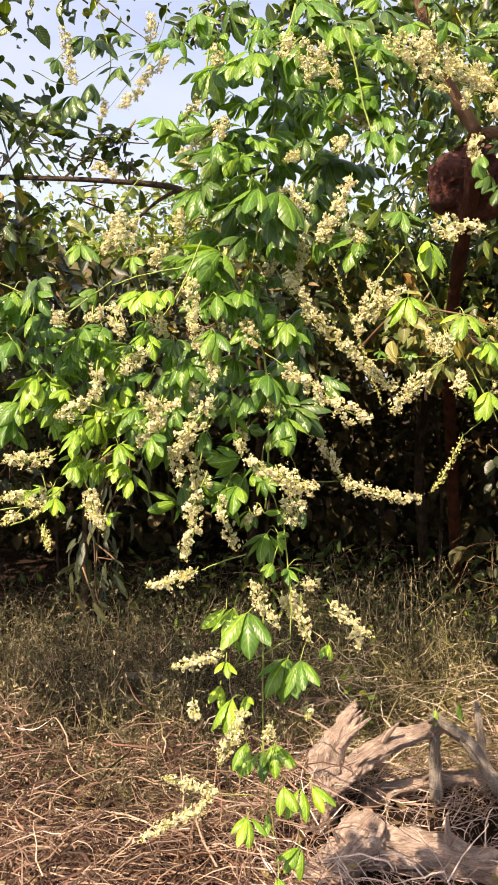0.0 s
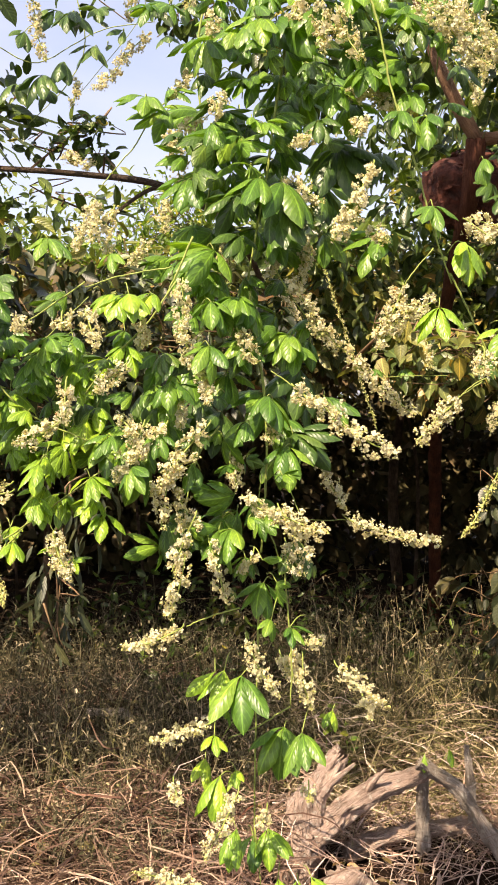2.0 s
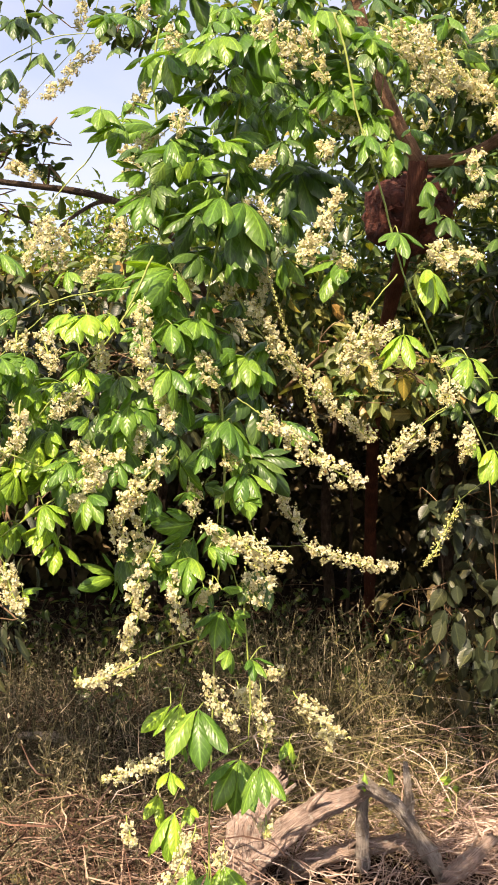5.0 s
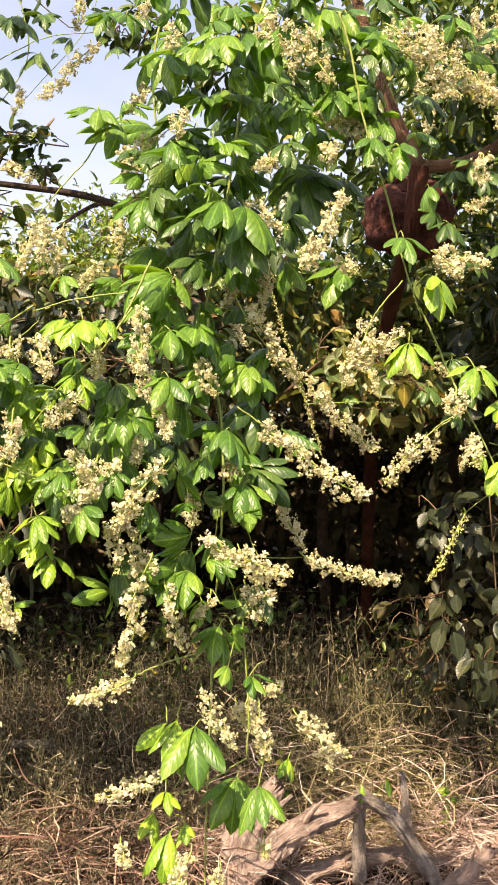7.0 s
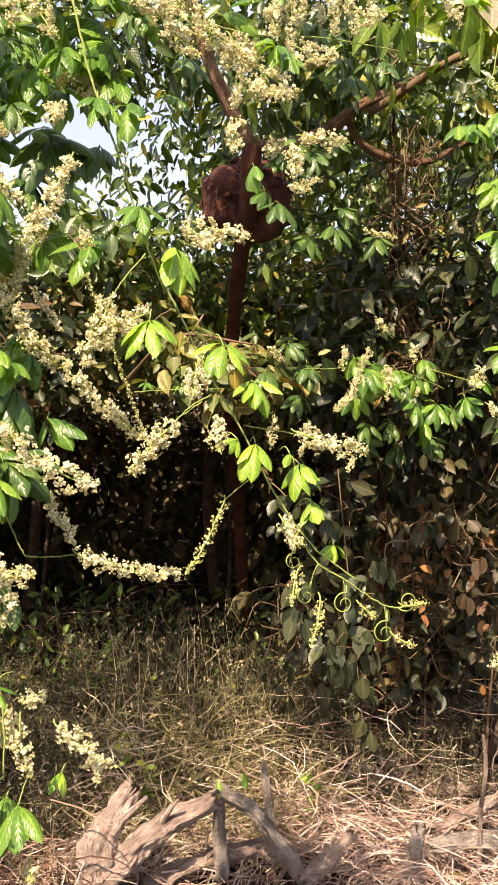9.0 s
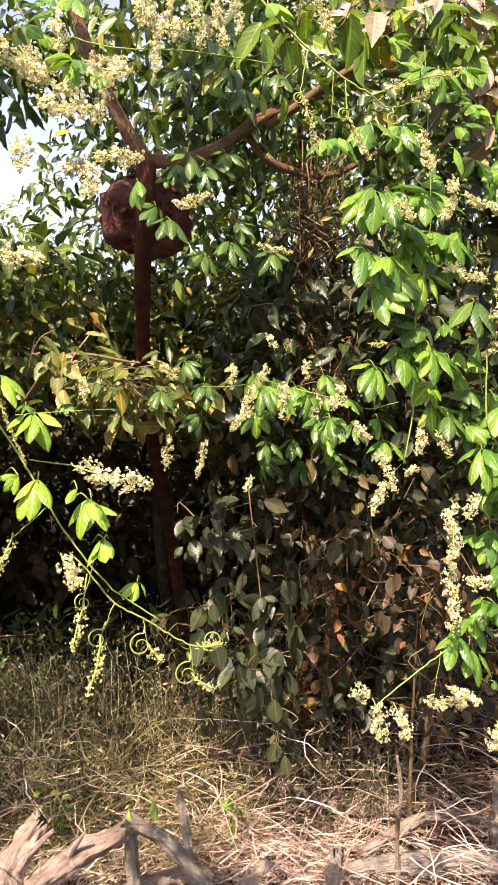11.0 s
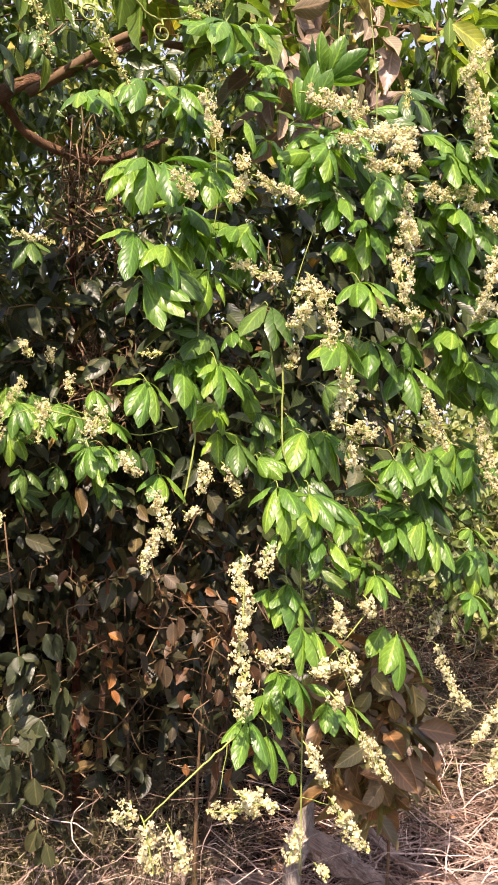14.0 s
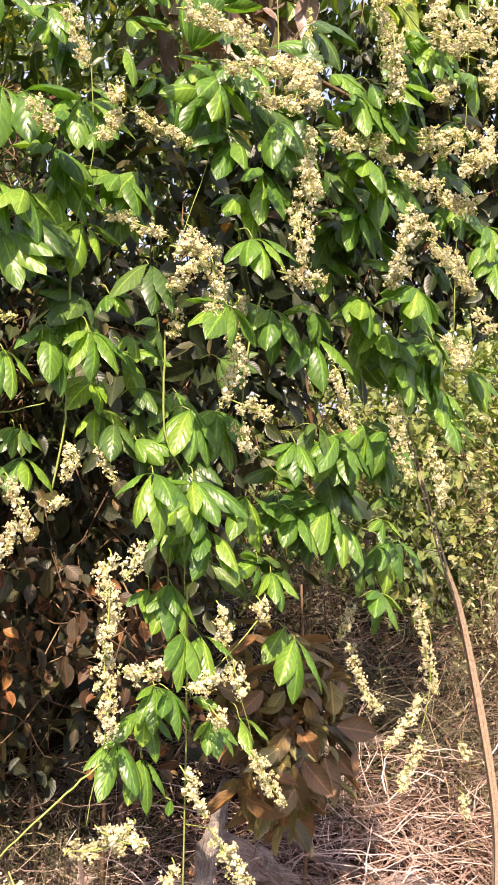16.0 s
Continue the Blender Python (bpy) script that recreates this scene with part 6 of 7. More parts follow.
spike(right_runner, (0.459, 1.369, 1.512), (0.443, 1.349, 1.464), 0.72)
stem(right_runner, 0.0018, [(0.503, 1.420, 1.501), (0.479, 1.420, 1.450)])
spike(right_runner, (0.475, 1.331, 1.474), (0.456, 1.311, 1.418), 0.72)
stem(right_runner, 0.0018, [(0.540, 1.420, 1.478), (0.545, 1.420, 1.438)])
spike(right_runner, (0.537, 1.349, 1.458), (0.548, 1.329, 1.446), 0.6)
stem(right_runner, 0.0018, [(0.601, 1.420, 1.438), (0.607, 1.420, 1.391)])
spike(right_runner, (0.600, 1.381, 1.404), (0.621, 1.361, 1.394), 0.6)
spike(right_runner, (0.604, 1.362, 1.450), (0.629, 1.342, 1.458), 0.5)
tendril(right_runner, (0.467, 1.410, 1.544), (0.460, 1.400, 1.510), 0.009)
tendril(right_runner, (0.490, 1.410, 1.481), (0.477, 1.400, 1.462), 0.01)
tendril(right_runner, (0.540, 1.410, 1.471), (0.532, 1.400, 1.449), 0.012)
tendril(right_runner, (0.601, 1.410, 1.432), (0.592, 1.400, 1.405), 0.013)
tendril(right_runner, (0.617, 1.410, 1.436), (0.626, 1.400, 1.447), 0.012)

crown_spikes = vine("dense flowering vine shoots hanging over the tree fork")
stem(crown_spikes, 0.003, [(0.383, 1.570, 2.365), (0.427, 1.570, 2.283), (0.502, 1.570, 2.162), (0.540, 1.570, 2.134)])
spike(crown_spikes, (0.290, 1.471, 2.274), (0.342, 1.451, 2.211), 1.7)
spike(crown_spikes, (0.367, 1.537, 2.263), (0.445, 1.517, 2.211), 1.9)
spike(crown_spikes, (0.402, 1.536, 2.260), (0.430, 1.516, 2.209), 1.5)
spike(crown_spikes, (0.484, 1.477, 2.225), (0.541, 1.457, 2.210), 1.7)
spike(crown_spikes, (0.443, 1.513, 2.203), (0.492, 1.493, 2.162), 1.6)
spike(crown_spikes, (0.425, 1.500, 2.177), (0.466, 1.480, 2.161), 1.3)
spike(crown_spikes, (0.593, 1.533, 2.306), (0.631, 1.513, 2.301), 1.4)
spike(crown_spikes, (0.404, 1.495, 2.122), (0.394, 1.475, 2.074), 1.1)
spike(crown_spikes, (0.498, 1.489, 2.106), (0.559, 1.469, 2.098), 0.9)
spike(crown_spikes, (0.496, 1.509, 2.096), (0.489, 1.489, 2.049), 1.1)
spike(crown_spikes, (0.483, 1.547, 2.113), (0.458, 1.527, 2.090), 0.9)
spike(crown_spikes, (0.449, 1.478, 2.278), (0.449, 1.458, 2.232), 1.1)
spike(crown_spikes, (0.187, 1.479, 2.147), (0.226, 1.459, 2.125), 1)
spike(crown_spikes, (0.564, 1.520, 2.336), (0.577, 1.500, 2.302), 1.1)
leaf(crown_spikes, (0.482, 1.605, 2.367), (0.475, 1.585, 2.322), 2, 0, False)
leaf(crown_spikes, (0.443, 1.557, 2.339), (0.429, 1.537, 2.299), 2, 0, False)
leaf(crown_spikes, (0.476, 1.546, 2.252), (0.462, 1.526, 2.203), 3, 0, False)
leaf(crown_spikes, (0.408, 1.602, 2.315), (0.453, 1.582, 2.291), 2, 0, False)

fork_spikes = vine("heavy cream flower clusters hanging from the tree limbs")
stem(fork_spikes, 0.004, [(0.48, 2.27, 2.62), (0.62, 2.27, 2.60), (0.80, 2.27, 2.61), (1.00, 2.27, 2.60)])
stem(fork_spikes, 0.004, [(0.62, 2.27, 2.60), (0.66, 2.6, 2.75), (0.68, 2.9, 2.72)])
spike(fork_spikes, (0.714, 2.250, 2.699), (0.709, 2.230, 2.524), 1.3)
spike(fork_spikes, (0.747, 2.250, 2.722), (0.735, 2.230, 2.628), 1.2)
spike(fork_spikes, (0.692, 2.250, 2.721), (0.675, 2.230, 2.634), 1.2)
spike(fork_spikes, (0.799, 2.250, 2.729), (0.818, 2.230, 2.600), 1.6)
spike(fork_spikes, (0.858, 2.250, 2.724), (0.877, 2.230, 2.606), 1.5)
spike(fork_spikes, (0.902, 2.250, 2.749), (0.905, 2.230, 2.642), 1.2)
spike(fork_spikes, (1.110, 2.250, 2.766), (1.146, 2.230, 2.657), 1.4)
spike(fork_spikes, (0.641, 2.250, 2.573), (0.587, 2.230, 2.481), 1.7)
spike(fork_spikes, (0.595, 2.250, 2.502), (0.573, 2.230, 2.409), 1.5)
spike(fork_spikes, (0.546, 2.250, 2.559), (0.560, 2.230, 2.497), 1.6)

sky_vine = vine("twining vine coloured dark for backlight, with faded spikes against the sky")
stem(sky_vine, 0.003, [(-0.384, 2.120, 2.633), (-0.346, 2.120, 2.485), (-0.384, 2.120, 2.389), (-0.469, 2.120, 2.300)])
stem(sky_vine, 0.002, [(-0.203, 2.120, 2.623), (-0.231, 2.120, 2.528), (-0.355, 2.120, 2.371)])
stem(sky_vine, 0.003, [(-0.544, 2.120, 2.467), (-0.450, 2.120, 2.433), (-0.317, 2.120, 2.505), (-0.192, 2.120, 2.530)])
spike(sky_vine, (-0.200, 2.082, 2.489), (-0.259, 2.062, 2.418), 1.1)
spike(sky_vine, (-0.246, 2.025, 2.413), (-0.312, 2.005, 2.336), 1.4)
spike(sky_vine, (-0.239, 2.091, 2.589), (-0.246, 2.071, 2.505), 1.1)
spike(sky_vine, (-0.443, 2.036, 2.535), (-0.412, 2.016, 2.394), 1.3)
spike(sky_vine, (-0.353, 2.044, 2.371), (-0.358, 2.024, 2.305), 0.8)
spike(sky_vine, (-0.388, 2.087, 2.222), (-0.314, 2.067, 2.200), 1.3)
spike(sky_vine, (-0.096, 2.054, 2.569), (-0.123, 2.034, 2.522), 0.8)
leaf(sky_vine, (-0.416, 2.144, 2.558), (-0.422, 2.124, 2.493), 4, 2, False)
leaf(sky_vine, (-0.365, 2.062, 2.514), (-0.353, 2.042, 2.452), 4, 2, False)
leaf(sky_vine, (-0.331, 2.154, 2.485), (-0.338, 2.134, 2.424), 4, 2, False)
leaf(sky_vine, (-0.430, 2.063, 2.384), (-0.435, 2.043, 2.322), 4, 2, False)
leaf(sky_vine, (-0.383, 2.059, 2.412), (-0.389, 2.039, 2.359), 3, 2, False)
leaf(sky_vine, (-0.296, 2.104, 2.462), (-0.275, 2.084, 2.436), 1, 2, False)
leaf(sky_vine, (-0.256, 2.084, 2.492), (-0.273, 2.064, 2.460), 2, 2, False)
leaf(sky_vine, (-0.429, 2.110, 2.369), (-0.407, 2.090, 2.321), 3, 2, False)
leaf(sky_vine, (-0.195, 2.158, 2.585), (-0.184, 2.138, 2.538), 3, 2, False)
leaf(sky_vine, (-0.125, 2.132, 2.576), (-0.115, 2.112, 2.530), 4, 2, False)
leaf(sky_vine, (-0.462, 2.041, 2.464), (-0.467, 2.021, 2.420), 3, 2, False)
leaf(sky_vine, (-0.312, 2.081, 2.534), (-0.301, 2.061, 2.489), 4, 2, False)
leaf(sky_vine, (-0.495, 2.111, 2.381), (-0.482, 2.091, 2.318), 3, 2, False)
leaf(sky_vine, (-0.163, 2.103, 2.491), (-0.157, 2.083, 2.454), 2, 2, False)

left_edge = vine("vine shoots with slender bright leaves at the bush's edge")
stem(left_edge, 0.003, [(-0.411, 1.470, 1.764), (-0.334, 1.470, 1.674), (-0.240, 1.470, 1.630), (-0.185, 1.470, 1.615)])
stem(left_edge, 0.003, [(-0.440, 1.470, 1.860), (-0.394, 1.470, 1.840)])
stem(left_edge, 0.003, [(-0.217, 1.470, 1.583), (-0.305, 1.470, 1.519), (-0.377, 1.470, 1.471), (-0.449, 1.470, 1.455)])
stem(left_edge, 0.002, [(-0.333, 1.470, 1.748), (-0.285, 1.470, 1.795), (-0.237, 1.470, 1.842)])
leaf(left_edge, (-0.421, 1.483, 1.846), (-0.416, 1.463, 1.798), 5, 1)
leaf(left_edge, (-0.413, 1.453, 1.832), (-0.423, 1.433, 1.792), 5, 0)
leaf(left_edge, (-0.360, 1.400, 1.834), (-0.348, 1.380, 1.795), 4, 0)
leaf(left_edge, (-0.405, 1.422, 1.754), (-0.412, 1.402, 1.708), 4, 0)
leaf(left_edge, (-0.392, 1.500, 1.750), (-0.383, 1.480, 1.709), 4, 0)
leaf(left_edge, (-0.372, 1.436, 1.693), (-0.383, 1.416, 1.640), 4, 1)
leaf(left_edge, (-0.362, 1.490, 1.686), (-0.354, 1.470, 1.654), 3, 0)
leaf(left_edge, (-0.328, 1.518, 1.718), (-0.324, 1.498, 1.686), 4, 0)
leaf(left_edge, (-0.297, 1.471, 1.780), (-0.290, 1.451, 1.740), 4, 0)
leaf(left_edge, (-0.424, 1.478, 1.622), (-0.427, 1.458, 1.584), 4, 0)
leaf(left_edge, (-0.303, 1.469, 1.591), (-0.311, 1.449, 1.561), 5, 1)
leaf(left_edge, (-0.300, 1.431, 1.539), (-0.292, 1.411, 1.510), 4, 1)
leaf(left_edge, (-0.362, 1.509, 1.490), (-0.349, 1.489, 1.477), 3, 1)
spike(left_edge, (-0.337, 1.407, 1.557), (-0.414, 1.387, 1.555), 1)
spike(left_edge, (-0.354, 1.443, 1.491), (-0.388, 1.423, 1.470), 0.8)
spike(left_edge, (-0.274, 1.394, 1.497), (-0.245, 1.374, 1.436), 1.1)
spike(left_edge, (-0.362, 1.439, 1.428), (-0.350, 1.419, 1.389), 0.7)
spike(left_edge, (-0.398, 1.433, 1.484), (-0.431, 1.413, 1.487), 0.8)
spike(left_edge, (-0.403, 1.419, 1.459), (-0.424, 1.399, 1.443), 0.8)
stem(left_edge, 0.003, [(-0.431, 1.470, 1.427), (-0.385, 1.470, 1.446), (-0.353, 1.470, 1.474), (-0.321, 1.470, 1.511)])
stem(left_edge, 0.0018, [(-0.298, 1.470, 1.511), (-0.285, 1.470, 1.484)])
stem(left_edge, 0.0018, [(-0.383, 1.470, 1.437), (-0.370, 1.470, 1.409)])
spike(left_edge, (-0.274, 1.405, 1.499), (-0.251, 1.385, 1.441), 0.85)
spike(left_edge, (-0.351, 1.381, 1.438), (-0.338, 1.361, 1.410), 0.6)
spike(left_edge, (-0.411, 1.432, 1.485), (-0.375, 1.412, 1.471), 0.65)
spike(left_edge, (-0.346, 1.399, 1.478), (-0.372, 1.379, 1.455), 0.65)
spike(left_edge, (-0.342, 1.423, 1.566), (-0.411, 1.403, 1.551), 0.75)
tendril(left_edge, (-0.392, 1.460, 1.467), (-0.403, 1.450, 1.482), 0.010)
tendril(left_edge, (-0.392, 1.460, 1.443), (-0.410, 1.450, 1.443), 0.009)
leaf(left_edge, (-0.333, 1.407, 1.485), (-0.329, 1.387, 1.458), 3, 1)
leaf(left_edge, (-0.294, 1.401, 1.599), (-0.295, 1.381, 1.563), 3, 1)
leaf(left_edge, (-0.302, 1.409, 1.550), (-0.299, 1.389, 1.519), 3, 1)
leaf(left_edge, (-0.289, 1.495, 1.545), (-0.290, 1.475, 1.515), 2, 1)

back_shoot = vine("shaded vine shoots with small leaves under the canopy")
stem(back_shoot, 0.003, [(1.315, 2.620, 1.775), (1.217, 2.620, 1.814), (1.129, 2.620, 1.825), (1.044, 2.620, 1.797)])
stem(back_shoot, 0.003, [(0.379, 2.620, 1.760), (0.531, 2.620, 1.769), (0.635, 2.620, 1.771)])
leaf(back_shoot, (0.406, 2.563, 1.784), (0.409, 2.543, 1.754), 4, 0, False)
leaf(back_shoot, (0.513, 2.657, 1.789), (0.516, 2.637, 1.757), 4, 0, False)
leaf(back_shoot, (1.200, 2.588, 1.812), (1.177, 2.568, 1.759), 4, 0, False)
leaf(back_shoot, (1.128, 2.615, 1.799), (1.133, 2.595, 1.746), 4, 0, False)
leaf(back_shoot, (1.273, 2.586, 1.728), (1.264, 2.566, 1.662), 5, 0, False)
leaf(back_shoot, (0.719, 2.621, 2.397), (0.720, 2.601, 2.329), 3, 0, False)
spike(back_shoot, (0.960, 2.527, 1.887), (0.946, 2.507, 1.823), 0.8)
spike(back_shoot, (1.020, 2.552, 1.827), (0.959, 2.532, 1.724), 1)
spike(back_shoot, (1.117, 2.595, 1.837), (1.106, 2.575, 1.739), 1.1)
spike(back_shoot, (0.548, 2.534, 1.858), (0.556, 2.514, 1.785), 0.8)
spike(back_shoot, (0.809, 2.572, 2.334), (0.868, 2.552, 2.321), 0.8)
spike(back_shoot, (1.062, 2.546, 1.974), (1.081, 2.526, 1.935), 0.8)
spike(back_shoot, (1.175, 2.544, 1.901), (1.172, 2.524, 1.848), 0.8)
spike(back_shoot, (0.115, 2.522, 2.018), (0.188, 2.502, 1.909), 0.9)
spike(back_shoot, (0.406, 2.522, 1.621), (0.233, 2.502, 2.102), 0.6)

shade_vine = vine("vine with drooping leaves and spikes on the shaded bush")
stem(shade_vine, 0.003, [(0.920, 2.770, 1.839), (1.008, 2.770, 1.839), (1.152, 2.770, 1.852), (1.246, 2.770, 1.812)])
spike(shade_vine, (0.828, 2.735, 2.881), (0.895, 2.715, 2.848), 1.3)
spike(shade_vine, (0.951, 2.746, 2.933), (0.957, 2.726, 2.852), 1.1)
spike(shade_vine, (1.254, 2.683, 2.959), (1.286, 2.663, 2.880), 1.1)
spike(shade_vine, (1.112, 2.717, 1.900), (1.074, 2.697, 1.836), 1)
spike(shade_vine, (1.174, 2.710, 1.843), (1.115, 2.690, 1.748), 1.3)
spike(shade_vine, (1.071, 2.716, 1.774), (0.989, 2.696, 1.707), 1)
spike(shade_vine, (1.308, 2.745, 1.831), (1.272, 2.725, 1.758), 1.3)
spike(shade_vine, (0.814, 2.731, 1.692), (0.797, 2.711, 1.597), 1.1)
spike(shade_vine, (0.925, 2.747, 1.676), (0.894, 2.727, 1.567), 0.9)
spike(shade_vine, (1.045, 2.679, 1.569), (1.021, 2.659, 1.529), 1)
spike(shade_vine, (0.960, 2.722, 2.410), (0.859, 2.702, 2.377), 0.8)
spike(shade_vine, (1.095, 2.724, 2.260), (1.194, 2.704, 2.237), 0.8)
spike(shade_vine, (0.794, 2.730, 1.898), (0.838, 2.710, 1.861), 1)
spike(shade_vine, (1.180, 2.719, 1.978), (1.180, 2.699, 1.938), 0.8)
leaf(shade_vine, (0.910, 2.798, 2.900), (0.892, 2.778, 2.789), 3, 2)
leaf(shade_vine, (1.006, 2.729, 2.775), (1.000, 2.709, 2.680), 3, 2)
leaf(shade_vine, (1.196, 2.811, 2.812), (1.188, 2.791, 2.698), 3, 2)
leaf(shade_vine, (1.058, 2.743, 2.726), (1.039, 2.723, 2.616), 3, 2)
leaf(shade_vine, (0.953, 2.768, 2.882), (0.948, 2.748, 2.773), 3, 2)
leaf(shade_vine, (0.939, 2.807, 1.853), (0.934, 2.787, 1.776), 5, 2)
leaf(shade_vine, (0.799, 2.781, 1.827), (0.784, 2.761, 1.766), 4, 2)
leaf(shade_vine, (1.207, 2.730, 1.837), (1.206, 2.710, 1.772), 4, 0)
leaf(shade_vine, (1.099, 2.720, 1.837), (1.105, 2.700, 1.761), 4, 0)
leaf(shade_vine, (1.274, 2.732, 1.732), (1.266, 2.712, 1.654), 5, 0)
leaf(shade_vine, (1.122, 2.771, 1.670), (1.115, 2.751, 1.606), 5, 2)
leaf(shade_vine, (1.366, 2.820, 1.620), (1.364, 2.800, 1.552), 5, 2)
leaf(shade_vine, (1.025, 2.807, 2.284), (1.019, 2.787, 2.203), 5, 2)
leaf(shade_vine, (0.893, 2.742, 2.519), (0.876, 2.722, 2.450), 4, 2)
leaf(shade_vine, (0.940, 2.742, 2.487), (0.935, 2.722, 2.420), 4, 2)
leaf(shade_vine, (1.015, 2.796, 2.550), (1.022, 2.776, 2.481), 5, 2)
leaf(shade_vine, (1.135, 2.727, 2.238), (1.128, 2.707, 2.170), 5, 2)
leaf(shade_vine, (0.829, 2.744, 2.330), (0.813, 2.724, 2.252), 4, 2)

young_runner = vine("pale green young runner with curled tendrils and unopened bud spikes")
stem(young_runner, 0.0045, [(0.68, 1.48, 2.385), (0.720, 1.47, 2.342), (0.787, 1.47, 2.281), (0.859, 1.47, 2.232), (0.899, 1.47, 2.213)])
stem(young_runner, 0.003, [(0.899, 1.47, 2.213), (0.936, 1.465, 2.226), (0.975, 1.46, 2.240), (1.010, 1.455, 2.250)])
stem(young_runner, 0.003, [(0.899, 1.47, 2.213), (0.928, 1.475, 2.199), (0.974, 1.48, 2.212)])
stem(young_runner, 0.0022, [(0.800, 1.47, 2.269), (0.792, 1.465, 2.232), (0.784, 1.46, 2.198)])
stem(young_runner, 0.0022, [(0.858, 1.47, 2.232), (0.857, 1.465, 2.198), (0.856, 1.46, 2.171)])
stem(young_runner, 0.0014, [(0.842, 1.475, 2.243), (0.838, 1.47, 2.205), (0.835, 1.468, 2.178)])
stem(young_runner, 0.004, [(0.68, 1.48, 2.385), (0.66, 1.6, 2.50), (0.68, 2.2, 2.72), (0.74, 2.9, 2.62)])
spike(young_runner, (0.786, 1.455, 2.196), (0.808, 1.45, 2.121), 0.66)
spike(young_runner, (0.857, 1.455, 2.170), (0.887, 1.45, 2.112), 0.7)
spike(young_runner, (0.985, 1.455, 2.242), (1.040, 1.45, 2.257), 0.6)
spike(young_runner, (0.965, 1.475, 2.210), (1.009, 1.47, 2.241), 0.6)
spike(young_runner, (0.922, 1.46, 2.221), (0.955, 1.455, 2.238), 0.5)
tendril(young_runner, (0.787, 1.462, 2.205), (0.779, 1.452, 2.190), 0.007)
tendril(young_runner, (0.857, 1.462, 2.190), (0.847, 1.452, 2.173), 0.008)
tendril(young_runner, (0.975, 1.462, 2.240), (0.962, 1.452, 2.254), 0.009)
tendril(young_runner, (0.935, 1.475, 2.200), (0.930, 1.465, 2.178), 0.008)
leaf(young_runner, (0.742, 1.47, 2.325), (0.752, 1.45, 2.285), 3, 1, False)

curtain_left = vine("leafy vine curtain with glossy five-part leaves", 2, 1.35)
stem(curtain_left, 0.0022, [(1.269, 2.000, 2.555), (1.274, 2.000, 2.372), (1.279, 2.000, 2.172), (1.251, 2.000, 2.060), (1.241, 2.000, 1.975)])
stem(curtain_left, 0.005, [(1.241, 2.000, 1.979), (1.230, 2.000, 1.840), (1.230, 2.000, 1.748), (1.206, 2.000, 1.633)])
stem(curtain_left, 0.004, [(1.384, 2.000, 1.965), (1.392, 2.000, 1.916), (1.400, 2.000, 1.818), (1.413, 2.000, 1.736)])
stem(curtain_left, 0.003, [(0.958, 2.000, 1.801), (1.056, 2.000, 1.776), (1.124, 2.000, 1.757), (1.196, 2.000, 1.771)])
stem(curtain_left, 0.002, [(1.201, 2.000, 1.633), (1.168, 2.000, 1.605)])
leaf(curtain_left, (1.056, 1.990, 2.329), (1.042, 1.970, 2.274), 4, 0, False)
leaf(curtain_left, (1.211, 2.010, 2.377), (1.206, 1.990, 2.324), 5, 0)
leaf(curtain_left, (1.135, 2.000, 2.372), (1.123, 1.980, 2.300), 5, 0, False)
leaf(curtain_left, (1.317, 1.967, 2.324), (1.310, 1.947, 2.263), 1, 0)
leaf(curtain_left, (1.415, 2.044, 2.326), (1.393, 2.024, 2.267), 5, 0)
leaf(curtain_left, (1.112, 2.001, 2.220), (1.100, 1.981, 2.148), 4, 0, False)
leaf(curtain_left, (1.117, 1.940, 2.213), (1.101, 1.920, 2.142), 5, 0, False)
leaf(curtain_left, (1.228, 1.929, 2.214), (1.225, 1.909, 2.143), 3, 0)
leaf(curtain_left, (1.232, 2.047, 2.177), (1.222, 2.027, 2.105), 4, 0)
leaf(curtain_left, (1.127, 2.048, 2.124), (1.110, 2.028, 2.071), 2, 0, False)
leaf(curtain_left, (1.343, 2.040, 2.150), (1.327, 2.020, 2.087), 5, 0)
leaf(curtain_left, (1.259, 1.998, 2.053), (1.240, 1.978, 1.991), 5, 1)
leaf(curtain_left, (1.282, 1.961, 2.488), (1.254, 1.941, 2.424), 3, 0)
leaf(curtain_left, (1.318, 1.932, 2.477), (1.332, 1.912, 2.439), 3, 0)
leaf(curtain_left, (1.097, 1.954, 2.094), (1.081, 1.934, 2.004), 3, 0, False)
leaf(curtain_left, (1.148, 1.949, 2.077), (1.131, 1.929, 2.015), 5, 0)
leaf(curtain_left, (1.042, 2.036, 2.343), (1.042, 2.016, 2.286), 3, 0, False)
leaf(curtain_left, (1.250, 2.021, 1.916), (1.227, 2.001, 1.863), 3, 0)
leaf(curtain_left, (1.244, 1.939, 1.878), (1.229, 1.919, 1.814), 4, 0)
leaf(curtain_left, (1.284, 1.951, 1.938), (1.286, 1.931, 1.898), 3, 0)
leaf(curtain_left, (1.121, 1.959, 1.847), (1.101, 1.939, 1.789), 5, 0, False)
leaf(curtain_left, (1.298, 2.043, 1.762), (1.295, 2.023, 1.702), 3, 1)
leaf(curtain_left, (1.011, 1.941, 1.738), (1.011, 1.921, 1.698), 5, 0, False)
leaf(curtain_left, (1.156, 2.023, 1.734), (1.139, 2.003, 1.701), 3, 0, False)
leaf(curtain_left, (1.161, 2.008, 1.688), (1.144, 1.988, 1.641), 3, 0, False)
leaf(curtain_left, (1.068, 1.991, 1.780), (1.068, 1.971, 1.751), 3, 0, False)
leaf(curtain_left, (1.209, 2.045, 1.897), (1.200, 2.025, 1.856), 3, 0, False)
leaf(curtain_left, (1.320, 1.954, 1.878), (1.317, 1.934, 1.831), 3, 0)
